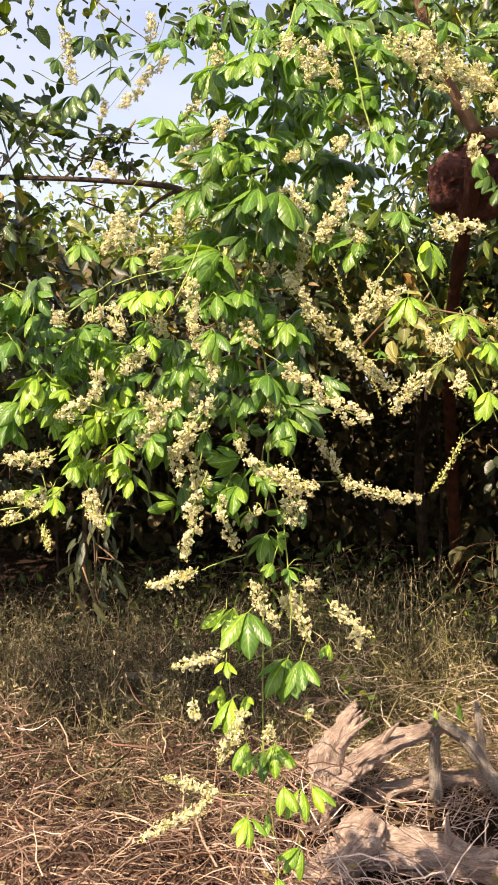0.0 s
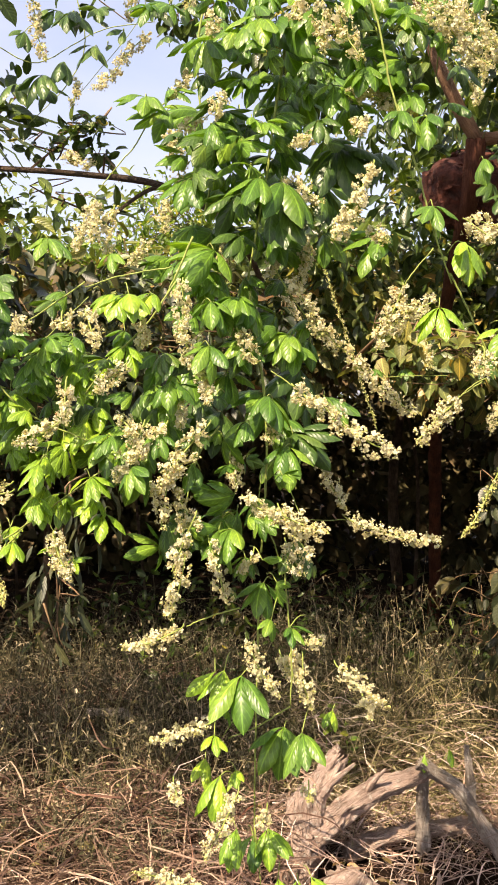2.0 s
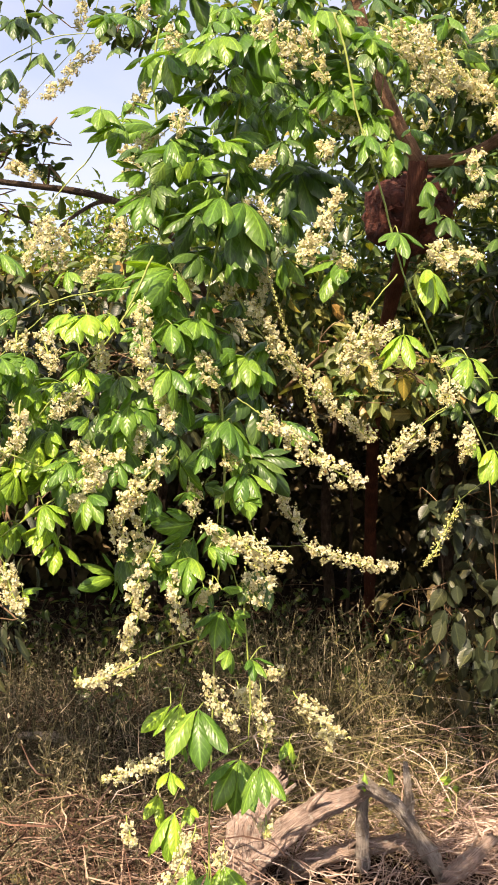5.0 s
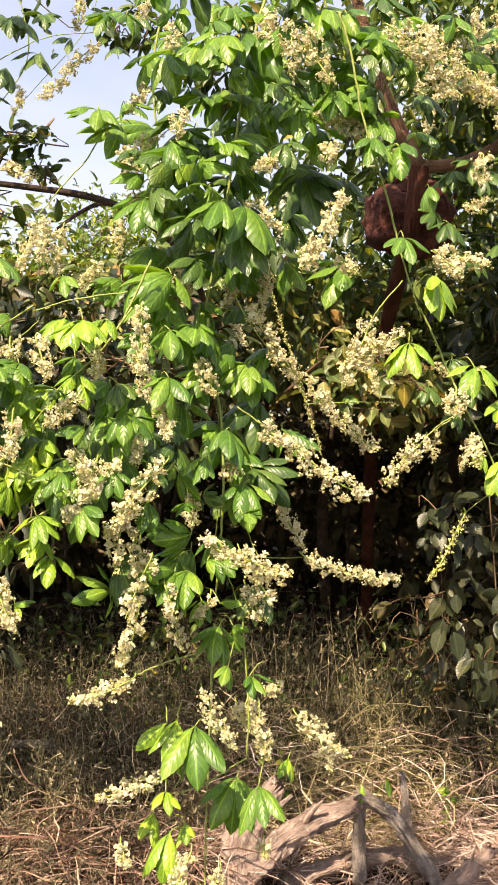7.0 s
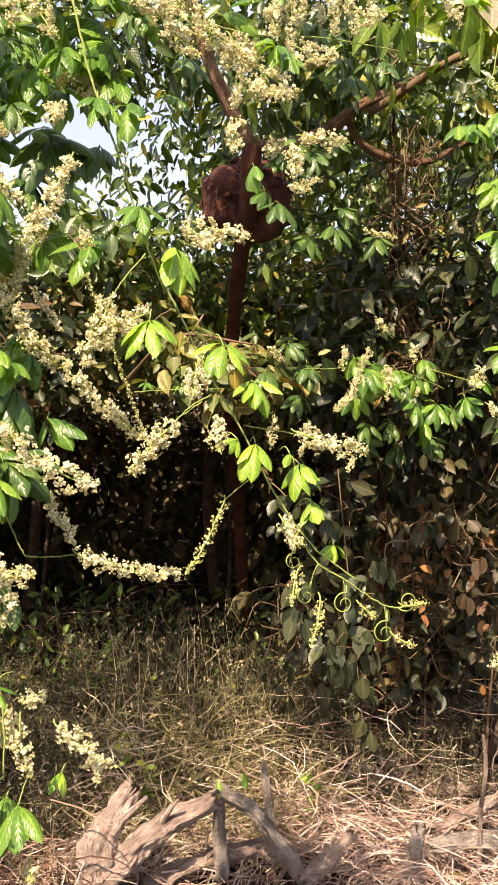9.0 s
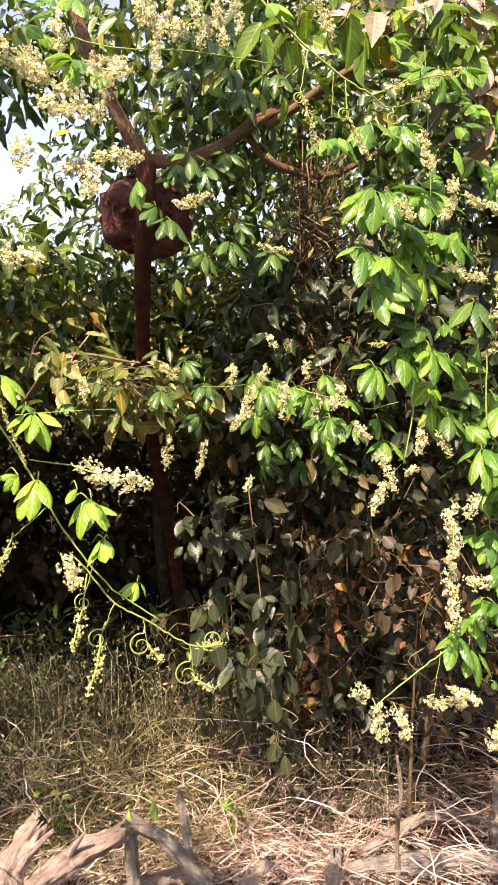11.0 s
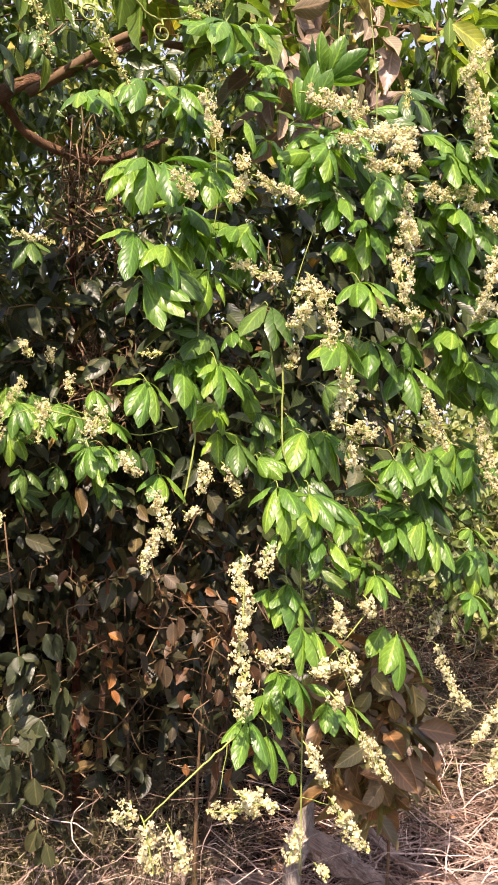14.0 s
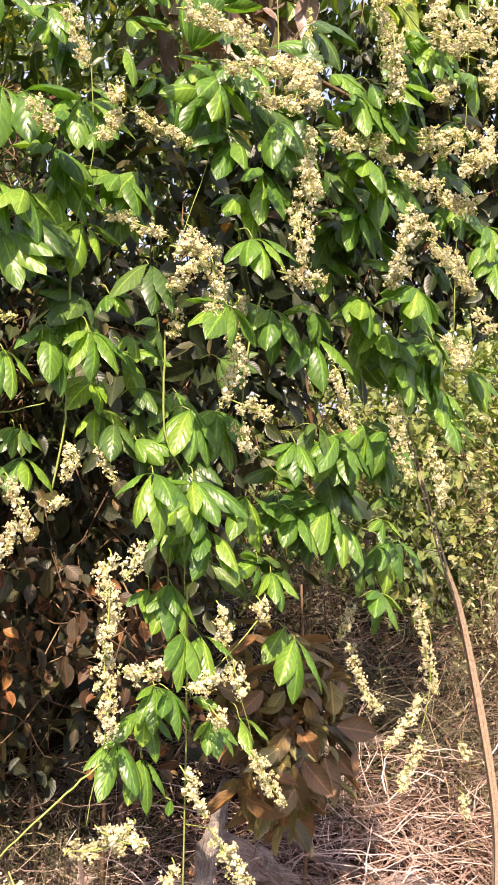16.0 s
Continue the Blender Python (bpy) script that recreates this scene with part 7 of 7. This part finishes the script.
leaf(curtain_left, (1.346, 1.988, 1.769), (1.334, 1.968, 1.722), 3, 2)
leaf(curtain_left, (1.284, 1.940, 1.739), (1.281, 1.920, 1.687), 3, 2)
spike(curtain_left, (1.189, 1.868, 2.318), (1.205, 1.848, 2.232), 1)
spike(curtain_left, (1.251, 1.863, 2.220), (1.248, 1.843, 2.193), 1.1)
spike(curtain_left, (1.296, 1.885, 2.198), (1.414, 1.865, 2.159), 0.8)
spike(curtain_left, (1.267, 1.870, 2.193), (1.223, 1.850, 2.135), 0.9)
spike(curtain_left, (1.126, 1.865, 2.176), (1.157, 1.845, 2.132), 0.9)
spike(curtain_left, (1.272, 1.939, 2.059), (1.365, 1.919, 2.034), 1)
spike(curtain_left, (1.014, 1.883, 1.798), (0.988, 1.863, 1.759), 1.2)
spike(curtain_left, (1.060, 1.931, 1.724), (1.085, 1.911, 1.692), 0.9)
spike(curtain_left, (1.112, 1.916, 1.666), (1.136, 1.896, 1.582), 0.9)
spike(curtain_left, (1.123, 1.919, 1.602), (1.082, 1.899, 1.538), 1.1)
spike(curtain_left, (1.199, 1.912, 1.709), (1.185, 1.892, 1.660), 0.9)
spike(curtain_left, (1.181, 1.936, 1.624), (1.197, 1.916, 1.625), 1)
spike(curtain_left, (1.253, 1.930, 1.703), (1.271, 1.910, 1.650), 0.8)
spike(curtain_left, (1.095, 1.918, 1.890), (1.120, 1.898, 1.892), 0.6)

curtain_right = vine("flowering vine curtain heavy with cream spikes", 2, 1.4)
stem(curtain_right, 0.0022, [(1.521, 1.860, 2.561), (1.538, 1.860, 2.363), (1.515, 1.860, 2.187), (1.474, 1.860, 2.042)])
stem(curtain_right, 0.003, [(1.618, 1.860, 2.230), (1.860, 1.860, 2.263), (2.012, 1.860, 2.295)])
stem(curtain_right, 0.003, [(1.731, 1.860, 2.537), (1.874, 1.860, 2.441), (2.013, 1.860, 2.434)])
leaf(curtain_right, (1.417, 1.853, 2.261), (1.385, 1.833, 2.202), 5, 0)
leaf(curtain_right, (1.475, 1.870, 2.269), (1.470, 1.850, 2.212), 5, 0)
leaf(curtain_right, (1.458, 1.874, 2.182), (1.415, 1.854, 2.119), 5, 0)
leaf(curtain_right, (1.549, 1.852, 2.206), (1.522, 1.832, 2.131), 4, 0)
leaf(curtain_right, (1.494, 1.845, 2.134), (1.478, 1.825, 2.067), 3, 0)
leaf(curtain_right, (1.671, 1.800, 2.171), (1.646, 1.780, 2.112), 5, 0)
leaf(curtain_right, (1.731, 1.890, 2.118), (1.701, 1.870, 2.048), 5, 0)
leaf(curtain_right, (1.929, 1.843, 2.144), (1.919, 1.823, 2.081), 4, 0)
leaf(curtain_right, (1.441, 1.789, 2.013), (1.425, 1.769, 1.951), 5, 0)
leaf(curtain_right, (1.652, 1.802, 2.272), (1.633, 1.782, 2.212), 3, 0)
leaf(curtain_right, (1.929, 1.894, 2.442), (1.894, 1.874, 2.343), 3, 0)
leaf(curtain_right, (1.610, 1.813, 2.299), (1.623, 1.793, 2.256), 3, 0)
leaf(curtain_right, (1.917, 1.831, 2.286), (1.894, 1.811, 2.242), 4, 0)
leaf(curtain_right, (1.429, 1.869, 2.381), (1.462, 1.849, 2.427), 3, 0)
leaf(curtain_right, (1.542, 1.892, 2.351), (1.587, 1.872, 2.337), 2, 0)
leaf(curtain_right, (1.762, 1.823, 2.313), (1.741, 1.803, 2.222), 3, 0)
leaf(curtain_right, (1.512, 1.830, 2.210), (1.520, 1.810, 2.099), 2, 0)
leaf(curtain_right, (1.303, 1.835, 2.355), (1.299, 1.815, 2.326), 3, 0)
spike(curtain_right, (1.285, 1.722, 2.280), (1.331, 1.702, 2.263), 1.4)
spike(curtain_right, (1.384, 1.790, 2.311), (1.445, 1.770, 2.298), 1.6)
spike(curtain_right, (1.344, 1.722, 2.228), (1.405, 1.702, 2.230), 1.1)
spike(curtain_right, (1.488, 1.797, 2.283), (1.558, 1.777, 2.282), 1.3)
spike(curtain_right, (1.501, 1.732, 2.247), (1.493, 1.712, 2.193), 1.2)
spike(curtain_right, (1.411, 1.733, 2.203), (1.439, 1.713, 2.188), 1.1)
spike(curtain_right, (1.547, 1.788, 2.196), (1.524, 1.768, 2.106), 1.1)
spike(curtain_right, (1.554, 1.786, 2.121), (1.502, 1.766, 2.029), 1.7)
spike(curtain_right, (1.485, 1.739, 2.037), (1.486, 1.719, 1.970), 1.6)
spike(curtain_right, (1.722, 1.764, 2.471), (1.653, 1.744, 2.397), 1.4)
spike(curtain_right, (1.687, 1.758, 2.374), (1.678, 1.738, 2.304), 1.8)
spike(curtain_right, (1.723, 1.777, 2.333), (1.691, 1.757, 2.254), 1.6)
spike(curtain_right, (1.752, 1.735, 2.372), (1.842, 1.715, 2.376), 1.6)
spike(curtain_right, (1.585, 1.786, 2.194), (1.639, 1.766, 2.178), 1.3)
spike(curtain_right, (1.796, 1.800, 2.204), (1.917, 1.780, 2.251), 1.4)
spike(curtain_right, (1.725, 1.777, 2.156), (1.808, 1.757, 2.146), 1.3)
spike(curtain_right, (1.849, 1.794, 2.134), (1.909, 1.774, 2.115), 1.4)
spike(curtain_right, (1.784, 1.795, 2.097), (1.816, 1.775, 2.059), 1.4)
spike(curtain_right, (1.777, 1.750, 2.044), (1.837, 1.730, 1.992), 1.4)
spike(curtain_right, (1.747, 1.788, 2.022), (1.703, 1.768, 1.968), 1.6)
spike(curtain_right, (1.309, 1.787, 1.987), (1.367, 1.767, 1.982), 1.3)
spike(curtain_right, (1.532, 1.767, 2.363), (1.509, 1.747, 2.304), 0.7)
spike(curtain_right, (1.824, 1.729, 2.150), (1.833, 1.709, 2.187), 1.2)
spike(curtain_right, (1.323, 1.770, 2.013), (1.334, 1.750, 1.963), 1)
spike(curtain_right, (1.838, 1.793, 2.335), (1.852, 1.773, 2.289), 1)
spike(curtain_right, (1.778, 1.744, 2.402), (1.890, 1.724, 2.406), 1.6)
spike(curtain_right, (1.875, 1.772, 2.385), (1.786, 1.752, 2.379), 1.3)
spike(curtain_right, (1.934, 1.792, 2.376), (1.962, 1.772, 2.339), 1.4)
spike(curtain_right, (1.764, 1.768, 2.215), (1.850, 1.748, 2.238), 1.5)
spike(curtain_right, (1.823, 1.723, 2.169), (1.876, 1.703, 2.184), 1.5)
spike(curtain_right, (1.809, 1.771, 2.138), (1.881, 1.751, 2.120), 1.4)
spike(curtain_right, (1.713, 1.740, 2.089), (1.680, 1.720, 2.005), 1.3)
spike(curtain_right, (1.830, 1.789, 2.044), (1.904, 1.769, 1.970), 1.5)
spike(curtain_right, (1.910, 1.773, 1.940), (1.942, 1.753, 1.903), 1.4)
spike(curtain_right, (1.511, 1.745, 2.273), (1.465, 1.725, 2.183), 1.6)
spike(curtain_right, (1.648, 1.792, 2.200), (1.697, 1.772, 2.204), 1)
spike(curtain_right, (1.519, 1.770, 2.130), (1.523, 1.750, 2.085), 1.1)
spike(curtain_right, (1.920, 1.747, 2.250), (1.862, 1.727, 2.176), 1.2)
spike(curtain_right, (1.702, 1.787, 2.377), (1.707, 1.767, 2.293), 1.7)
spike(curtain_right, (1.923, 1.791, 2.482), (1.965, 1.771, 2.455), 1.5)
spike(curtain_right, (1.897, 1.791, 2.427), (1.956, 1.771, 2.404), 1.5)
spike(curtain_right, (1.980, 1.791, 2.392), (1.939, 1.771, 2.315), 1.4)
spike(curtain_right, (1.666, 1.773, 2.411), (1.678, 1.753, 2.363), 1.3)
spike(curtain_right, (1.827, 1.776, 2.456), (1.757, 1.756, 2.401), 1.2)
spike(curtain_right, (1.479, 1.768, 2.274), (1.446, 1.748, 2.240), 1.3)
spike(curtain_right, (1.831, 1.762, 2.319), (1.769, 1.742, 2.277), 1.1)
spike(curtain_right, (1.692, 1.799, 2.188), (1.736, 1.779, 2.174), 1.2)
spike(curtain_right, (1.856, 1.748, 1.875), (1.816, 1.728, 1.831), 1.1)
leaf(curtain_right, (1.810, 1.791, 2.394), (1.773, 1.771, 2.297), 3, 0)
leaf(curtain_right, (1.718, 1.873, 2.324), (1.671, 1.853, 2.250), 2, 0)
leaf(curtain_right, (1.688, 1.845, 2.193), (1.670, 1.825, 2.123), 5, 0)
leaf(curtain_right, (1.694, 1.851, 2.103), (1.653, 1.831, 2.031), 5, 0)
leaf(curtain_right, (1.920, 1.858, 2.142), (1.899, 1.838, 2.084), 4, 0)
leaf(curtain_right, (1.983, 1.812, 2.103), (1.960, 1.792, 2.047), 4, 0)
leaf(curtain_right, (1.995, 1.806, 2.039), (1.971, 1.786, 1.977), 4, 0)
leaf(curtain_right, (1.780, 1.789, 1.968), (1.744, 1.769, 1.917), 4, 0)
leaf(curtain_right, (1.921, 1.882, 1.880), (1.856, 1.862, 1.819), 3, 0)
leaf(curtain_right, (1.743, 1.898, 1.966), (1.726, 1.878, 1.878), 5, 0)

curtain_middle = vine("hanging vine with palmate leaves and flower spikes", 2, 1.4)
stem(curtain_middle, 0.004, [(1.539, 1.920, 2.091), (1.548, 1.920, 2.026), (1.568, 1.920, 1.986)])
stem(curtain_middle, 0.004, [(1.547, 1.920, 1.957), (1.515, 1.920, 1.841), (1.508, 1.920, 1.726)])
stem(curtain_middle, 0.003, [(1.493, 1.920, 1.727), (1.543, 1.920, 1.684), (1.638, 1.920, 1.616), (1.718, 1.920, 1.664)])
stem(curtain_middle, 0.003, [(1.757, 1.920, 2.004), (1.768, 1.920, 1.907), (1.778, 1.920, 1.755)])
stem(curtain_middle, 0.003, [(1.638, 1.920, 1.620), (1.728, 1.920, 1.561), (1.850, 1.920, 1.515)])
spike(curtain_middle, (1.365, 1.836, 1.977), (1.314, 1.816, 1.936), 1.2)
spike(curtain_middle, (1.370, 1.789, 1.975), (1.355, 1.769, 1.880), 1.3)
spike(curtain_middle, (1.352, 1.858, 1.906), (1.331, 1.838, 1.870), 1)
spike(curtain_middle, (1.453, 1.846, 1.936), (1.429, 1.826, 1.850), 1.2)
spike(curtain_middle, (1.439, 1.821, 1.857), (1.392, 1.801, 1.767), 1.7)
spike(curtain_middle, (1.408, 1.780, 1.771), (1.454, 1.760, 1.759), 1.3)
spike(curtain_middle, (1.451, 1.848, 1.740), (1.469, 1.828, 1.686), 1.1)
spike(curtain_middle, (1.635, 1.830, 1.830), (1.659, 1.810, 1.720), 1)
spike(curtain_middle, (1.775, 1.830, 1.789), (1.789, 1.810, 1.636), 1.3)
spike(curtain_middle, (1.706, 1.781, 1.966), (1.731, 1.761, 1.990), 1.6)
spike(curtain_middle, (1.930, 1.839, 2.023), (1.961, 1.819, 1.978), 1.4)
spike(curtain_middle, (1.835, 1.783, 1.890), (1.880, 1.763, 1.843), 1.3)
spike(curtain_middle, (1.847, 1.818, 1.693), (1.849, 1.798, 1.581), 1)
spike(curtain_middle, (1.498, 1.792, 1.970), (1.570, 1.772, 1.964), 1)
leaf(curtain_middle, (1.390, 1.887, 1.760), (1.372, 1.867, 1.696), 5, 0)
leaf(curtain_middle, (1.478, 1.956, 1.759), (1.479, 1.936, 1.710), 3, 0)
leaf(curtain_middle, (1.581, 1.937, 1.935), (1.566, 1.917, 1.854), 5, 0)
leaf(curtain_middle, (1.799, 1.946, 1.915), (1.779, 1.926, 1.841), 3, 0)
leaf(curtain_middle, (1.731, 1.879, 1.958), (1.711, 1.859, 1.904), 4, 0)
leaf(curtain_middle, (1.894, 1.890, 1.863), (1.872, 1.870, 1.785), 3, 0)
leaf(curtain_middle, (1.918, 1.919, 1.987), (1.916, 1.899, 1.938), 3, 0)
leaf(curtain_middle, (1.562, 1.844, 1.706), (1.540, 1.824, 1.656), 5, 0)
leaf(curtain_middle, (1.712, 1.894, 1.700), (1.688, 1.874, 1.637), 5, 0)
leaf(curtain_middle, (1.847, 1.967, 1.684), (1.820, 1.947, 1.607), 4, 0)
leaf(curtain_middle, (1.664, 1.938, 1.613), (1.582, 1.918, 1.590), 3, 0)
leaf(curtain_middle, (1.687, 1.952, 1.606), (1.681, 1.932, 1.551), 4, 0)
leaf(curtain_middle, (1.583, 1.879, 1.585), (1.561, 1.859, 1.528), 5, 0)
leaf(curtain_middle, (1.725, 1.930, 1.561), (1.707, 1.910, 1.476), 4, 0)
leaf(curtain_middle, (1.866, 1.943, 1.511), (1.839, 1.923, 1.419), 5, 0)
leaf(curtain_middle, (1.984, 1.932, 1.762), (1.988, 1.912, 1.686), 3, 0)
leaf(curtain_middle, (1.803, 1.897, 1.558), (1.783, 1.877, 1.530), 2, 0)
leaf(curtain_middle, (1.821, 1.863, 1.851), (1.764, 1.843, 1.798), 2, 0)
stem(curtain_middle, 0.0022, [(1.470, 1.870, 2.574), (1.448, 1.870, 2.348), (1.427, 1.870, 2.192), (1.352, 1.870, 1.988)])
stem(curtain_middle, 0.004, [(1.337, 1.870, 1.880), (1.335, 1.870, 1.731), (1.369, 1.870, 1.655), (1.369, 1.870, 1.564), (1.369, 1.870, 1.475)])
stem(curtain_middle, 0.004, [(1.373, 1.870, 1.484), (1.373, 1.870, 1.369), (1.363, 1.870, 0.979)])
stem(curtain_middle, 0.004, [(1.234, 1.870, 1.250), (1.151, 1.870, 1.202), (1.069, 1.870, 1.147)])
stem(curtain_middle, 0.003, [(1.532, 1.870, 1.441), (1.452, 1.870, 1.372), (1.377, 1.870, 1.323)])
stem(curtain_middle, 0.002, [(1.365, 1.870, 1.119), (1.429, 1.870, 1.089)])
stem(curtain_middle, 0.002, [(1.438, 1.870, 1.382), (1.471, 1.870, 1.298), (1.499, 1.870, 1.212)])
stem(curtain_middle, 0.002, [(1.222, 1.870, 1.249), (1.205, 1.870, 1.160)])
leaf(curtain_middle, (1.275, 1.792, 1.672), (1.262, 1.772, 1.612), 5, 0)
leaf(curtain_middle, (1.378, 1.905, 1.668), (1.378, 1.885, 1.638), 3, 0)
leaf(curtain_middle, (1.403, 1.911, 1.572), (1.376, 1.891, 1.526), 4, 0)
leaf(curtain_middle, (1.385, 1.826, 1.579), (1.374, 1.806, 1.516), 5, 0)
leaf(curtain_middle, (1.517, 1.888, 1.508), (1.472, 1.868, 1.492), 3, 0)
leaf(curtain_middle, (1.512, 1.843, 1.499), (1.501, 1.823, 1.456), 4, 0)
leaf(curtain_middle, (1.341, 1.872, 1.495), (1.325, 1.852, 1.459), 3, 0, False)
leaf(curtain_middle, (1.322, 1.899, 1.485), (1.304, 1.879, 1.453), 3, 0, False)
leaf(curtain_middle, (1.341, 1.832, 1.431), (1.311, 1.812, 1.382), 2, 0, False)
leaf(curtain_middle, (1.397, 1.871, 1.408), (1.388, 1.851, 1.360), 3, 0, False)
leaf(curtain_middle, (1.292, 1.823, 1.361), (1.276, 1.803, 1.323), 4, 0, False)
leaf(curtain_middle, (1.290, 1.856, 1.316), (1.274, 1.836, 1.263), 4, 0, False)
leaf(curtain_middle, (1.300, 1.794, 1.363), (1.286, 1.774, 1.319), 3, 0, False)
leaf(curtain_middle, (1.231, 1.824, 1.294), (1.211, 1.804, 1.242), 3, 0, False)
leaf(curtain_middle, (1.272, 1.827, 1.259), (1.260, 1.807, 1.208), 4, 0, False)
leaf(curtain_middle, (1.588, 1.909, 1.384), (1.540, 1.889, 1.325), 3, 0, False)
leaf(curtain_middle, (1.532, 1.807, 1.397), (1.510, 1.787, 1.339), 3, 0, False)
leaf(curtain_middle, (1.389, 1.889, 1.308), (1.413, 1.869, 1.293), 1, 0, False)
leaf(curtain_middle, (1.376, 1.801, 1.304), (1.366, 1.781, 1.264), 4, 0, False)
leaf(curtain_middle, (1.500, 1.918, 1.242), (1.502, 1.898, 1.194), 2, 0, False)
leaf(curtain_middle, (1.312, 1.812, 1.194), (1.295, 1.792, 1.187), 1, 0, False)
leaf(curtain_middle, (1.709, 1.802, 1.450), (1.689, 1.782, 1.407), 4, 0, False)
spike(curtain_middle, (1.231, 1.747, 1.584), (1.204, 1.727, 1.546), 1)
spike(curtain_middle, (1.217, 1.805, 1.564), (1.198, 1.785, 1.515), 1.1)
spike(curtain_middle, (1.205, 1.784, 1.525), (1.186, 1.764, 1.445), 1.1)
spike(curtain_middle, (1.205, 1.801, 1.440), (1.201, 1.781, 1.371), 1.2)
spike(curtain_middle, (1.199, 1.770, 1.381), (1.180, 1.750, 1.327), 1.2)
spike(curtain_middle, (1.263, 1.739, 1.418), (1.191, 1.719, 1.428), 0.9)
spike(curtain_middle, (1.362, 1.757, 1.482), (1.360, 1.737, 1.430), 1.1)
spike(curtain_middle, (1.389, 1.766, 1.398), (1.391, 1.746, 1.348), 1.3)
spike(curtain_middle, (1.467, 1.809, 1.467), (1.465, 1.789, 1.441), 0.9)
spike(curtain_middle, (1.346, 1.743, 1.389), (1.292, 1.723, 1.386), 1)
spike(curtain_middle, (1.299, 1.750, 1.261), (1.322, 1.730, 1.200), 1.2)
spike(curtain_middle, (1.445, 1.797, 1.238), (1.490, 1.777, 1.151), 1.2)
spike(curtain_middle, (1.340, 1.739, 1.167), (1.393, 1.719, 1.083), 1.4)
spike(curtain_middle, (1.252, 1.808, 1.178), (1.142, 1.788, 1.181), 1.3)
spike(curtain_middle, (1.176, 1.754, 1.212), (1.232, 1.734, 1.184), 1.2)
spike(curtain_middle, (1.297, 1.775, 1.119), (1.267, 1.755, 1.080), 1.1)
spike(curtain_middle, (1.014, 1.783, 1.221), (0.986, 1.763, 1.215), 1.4)
spike(curtain_middle, (1.041, 1.803, 1.183), (1.048, 1.783, 1.113), 1.6)
spike(curtain_middle, (1.054, 1.736, 1.195), (1.063, 1.716, 1.143), 1.5)
spike(curtain_middle, (1.352, 1.798, 1.031), (1.356, 1.778, 1.024), 0.8)
spike(curtain_middle, (1.342, 1.744, 1.340), (1.349, 1.724, 1.324), 1)

side_vine = vine("pale spikes trailing beside the sunlit gap")
stem(side_vine, 0.0022, [(2.280, 2.120, 2.916), (2.277, 2.120, 2.494), (2.240, 2.120, 2.101)])
stem(side_vine, 0.003, [(2.239, 2.120, 1.940), (2.110, 2.120, 1.643), (2.048, 2.120, 1.431), (2.092, 2.120, 1.329)])
stem(side_vine, 0.003, [(2.108, 2.120, 1.366), (2.168, 2.120, 1.237), (2.167, 2.120, 1.103), (2.135, 2.120, 0.987)])
spike(side_vine, (2.078, 2.077, 1.355), (2.086, 2.057, 1.241), 1.2)
spike(side_vine, (2.048, 2.022, 1.265), (2.062, 2.002, 1.148), 1.5)
spike(side_vine, (1.883, 2.081, 1.267), (1.917, 2.061, 1.154), 1.1)
spike(side_vine, (1.885, 2.034, 1.178), (1.920, 2.014, 1.137), 1)
spike(side_vine, (2.062, 2.036, 1.134), (1.927, 2.016, 1.054), 1.3)
spike(side_vine, (2.040, 2.023, 1.048), (1.961, 2.003, 0.961), 1.4)
spike(side_vine, (2.194, 2.046, 0.997), (2.196, 2.026, 0.970), 1.2)
spike(side_vine, (2.202, 2.046, 0.875), (2.195, 2.026, 0.829), 1.2)
spike(side_vine, (1.913, 2.099, 1.341), (1.854, 2.079, 1.282), 0.9)

sprout = vine("small fresh green sprout growing on a dead branch")
stem(sprout, 0.003, [(0.747, 3.050, 0.370), (0.723, 3.050, 0.427), (0.707, 3.050, 0.444)])
stem(sprout, 0.003, [(0.747, 3.050, 0.370), (0.778, 3.050, 0.430), (0.794, 3.050, 0.460)])
leaf(sprout, (0.710, 3.049, 0.452), (0.696, 3.029, 0.403), 1, 1, False)
leaf(sprout, (0.785, 3.017, 0.487), (0.780, 2.997, 0.434), 1, 1, False)

# where the vines hang from the limbs
stem(main, 0.006, [(0.27, 1.6, 2.62), (0.42, 2.1, 2.78), (0.60, 2.8, 2.74)])
stem(top_vine, 0.006, [(0.36, 1.52, 2.60), (0.46, 2.1, 2.72), (0.62, 2.79, 2.70)])
stem(crown_spikes, 0.005, [(0.60, 1.57, 2.60), (0.70, 2.2, 2.75), (0.78, 2.82, 2.52)])
stem(side_vine, 0.004, [(2.28, 2.12, 2.916), (2.40, 2.4, 2.99), (2.55, 2.6, 3.03)])
stem(side_vine, 0.003, [(2.24, 2.12, 2.101), (2.241, 2.12, 2.02), (2.239, 2.12, 1.94)])
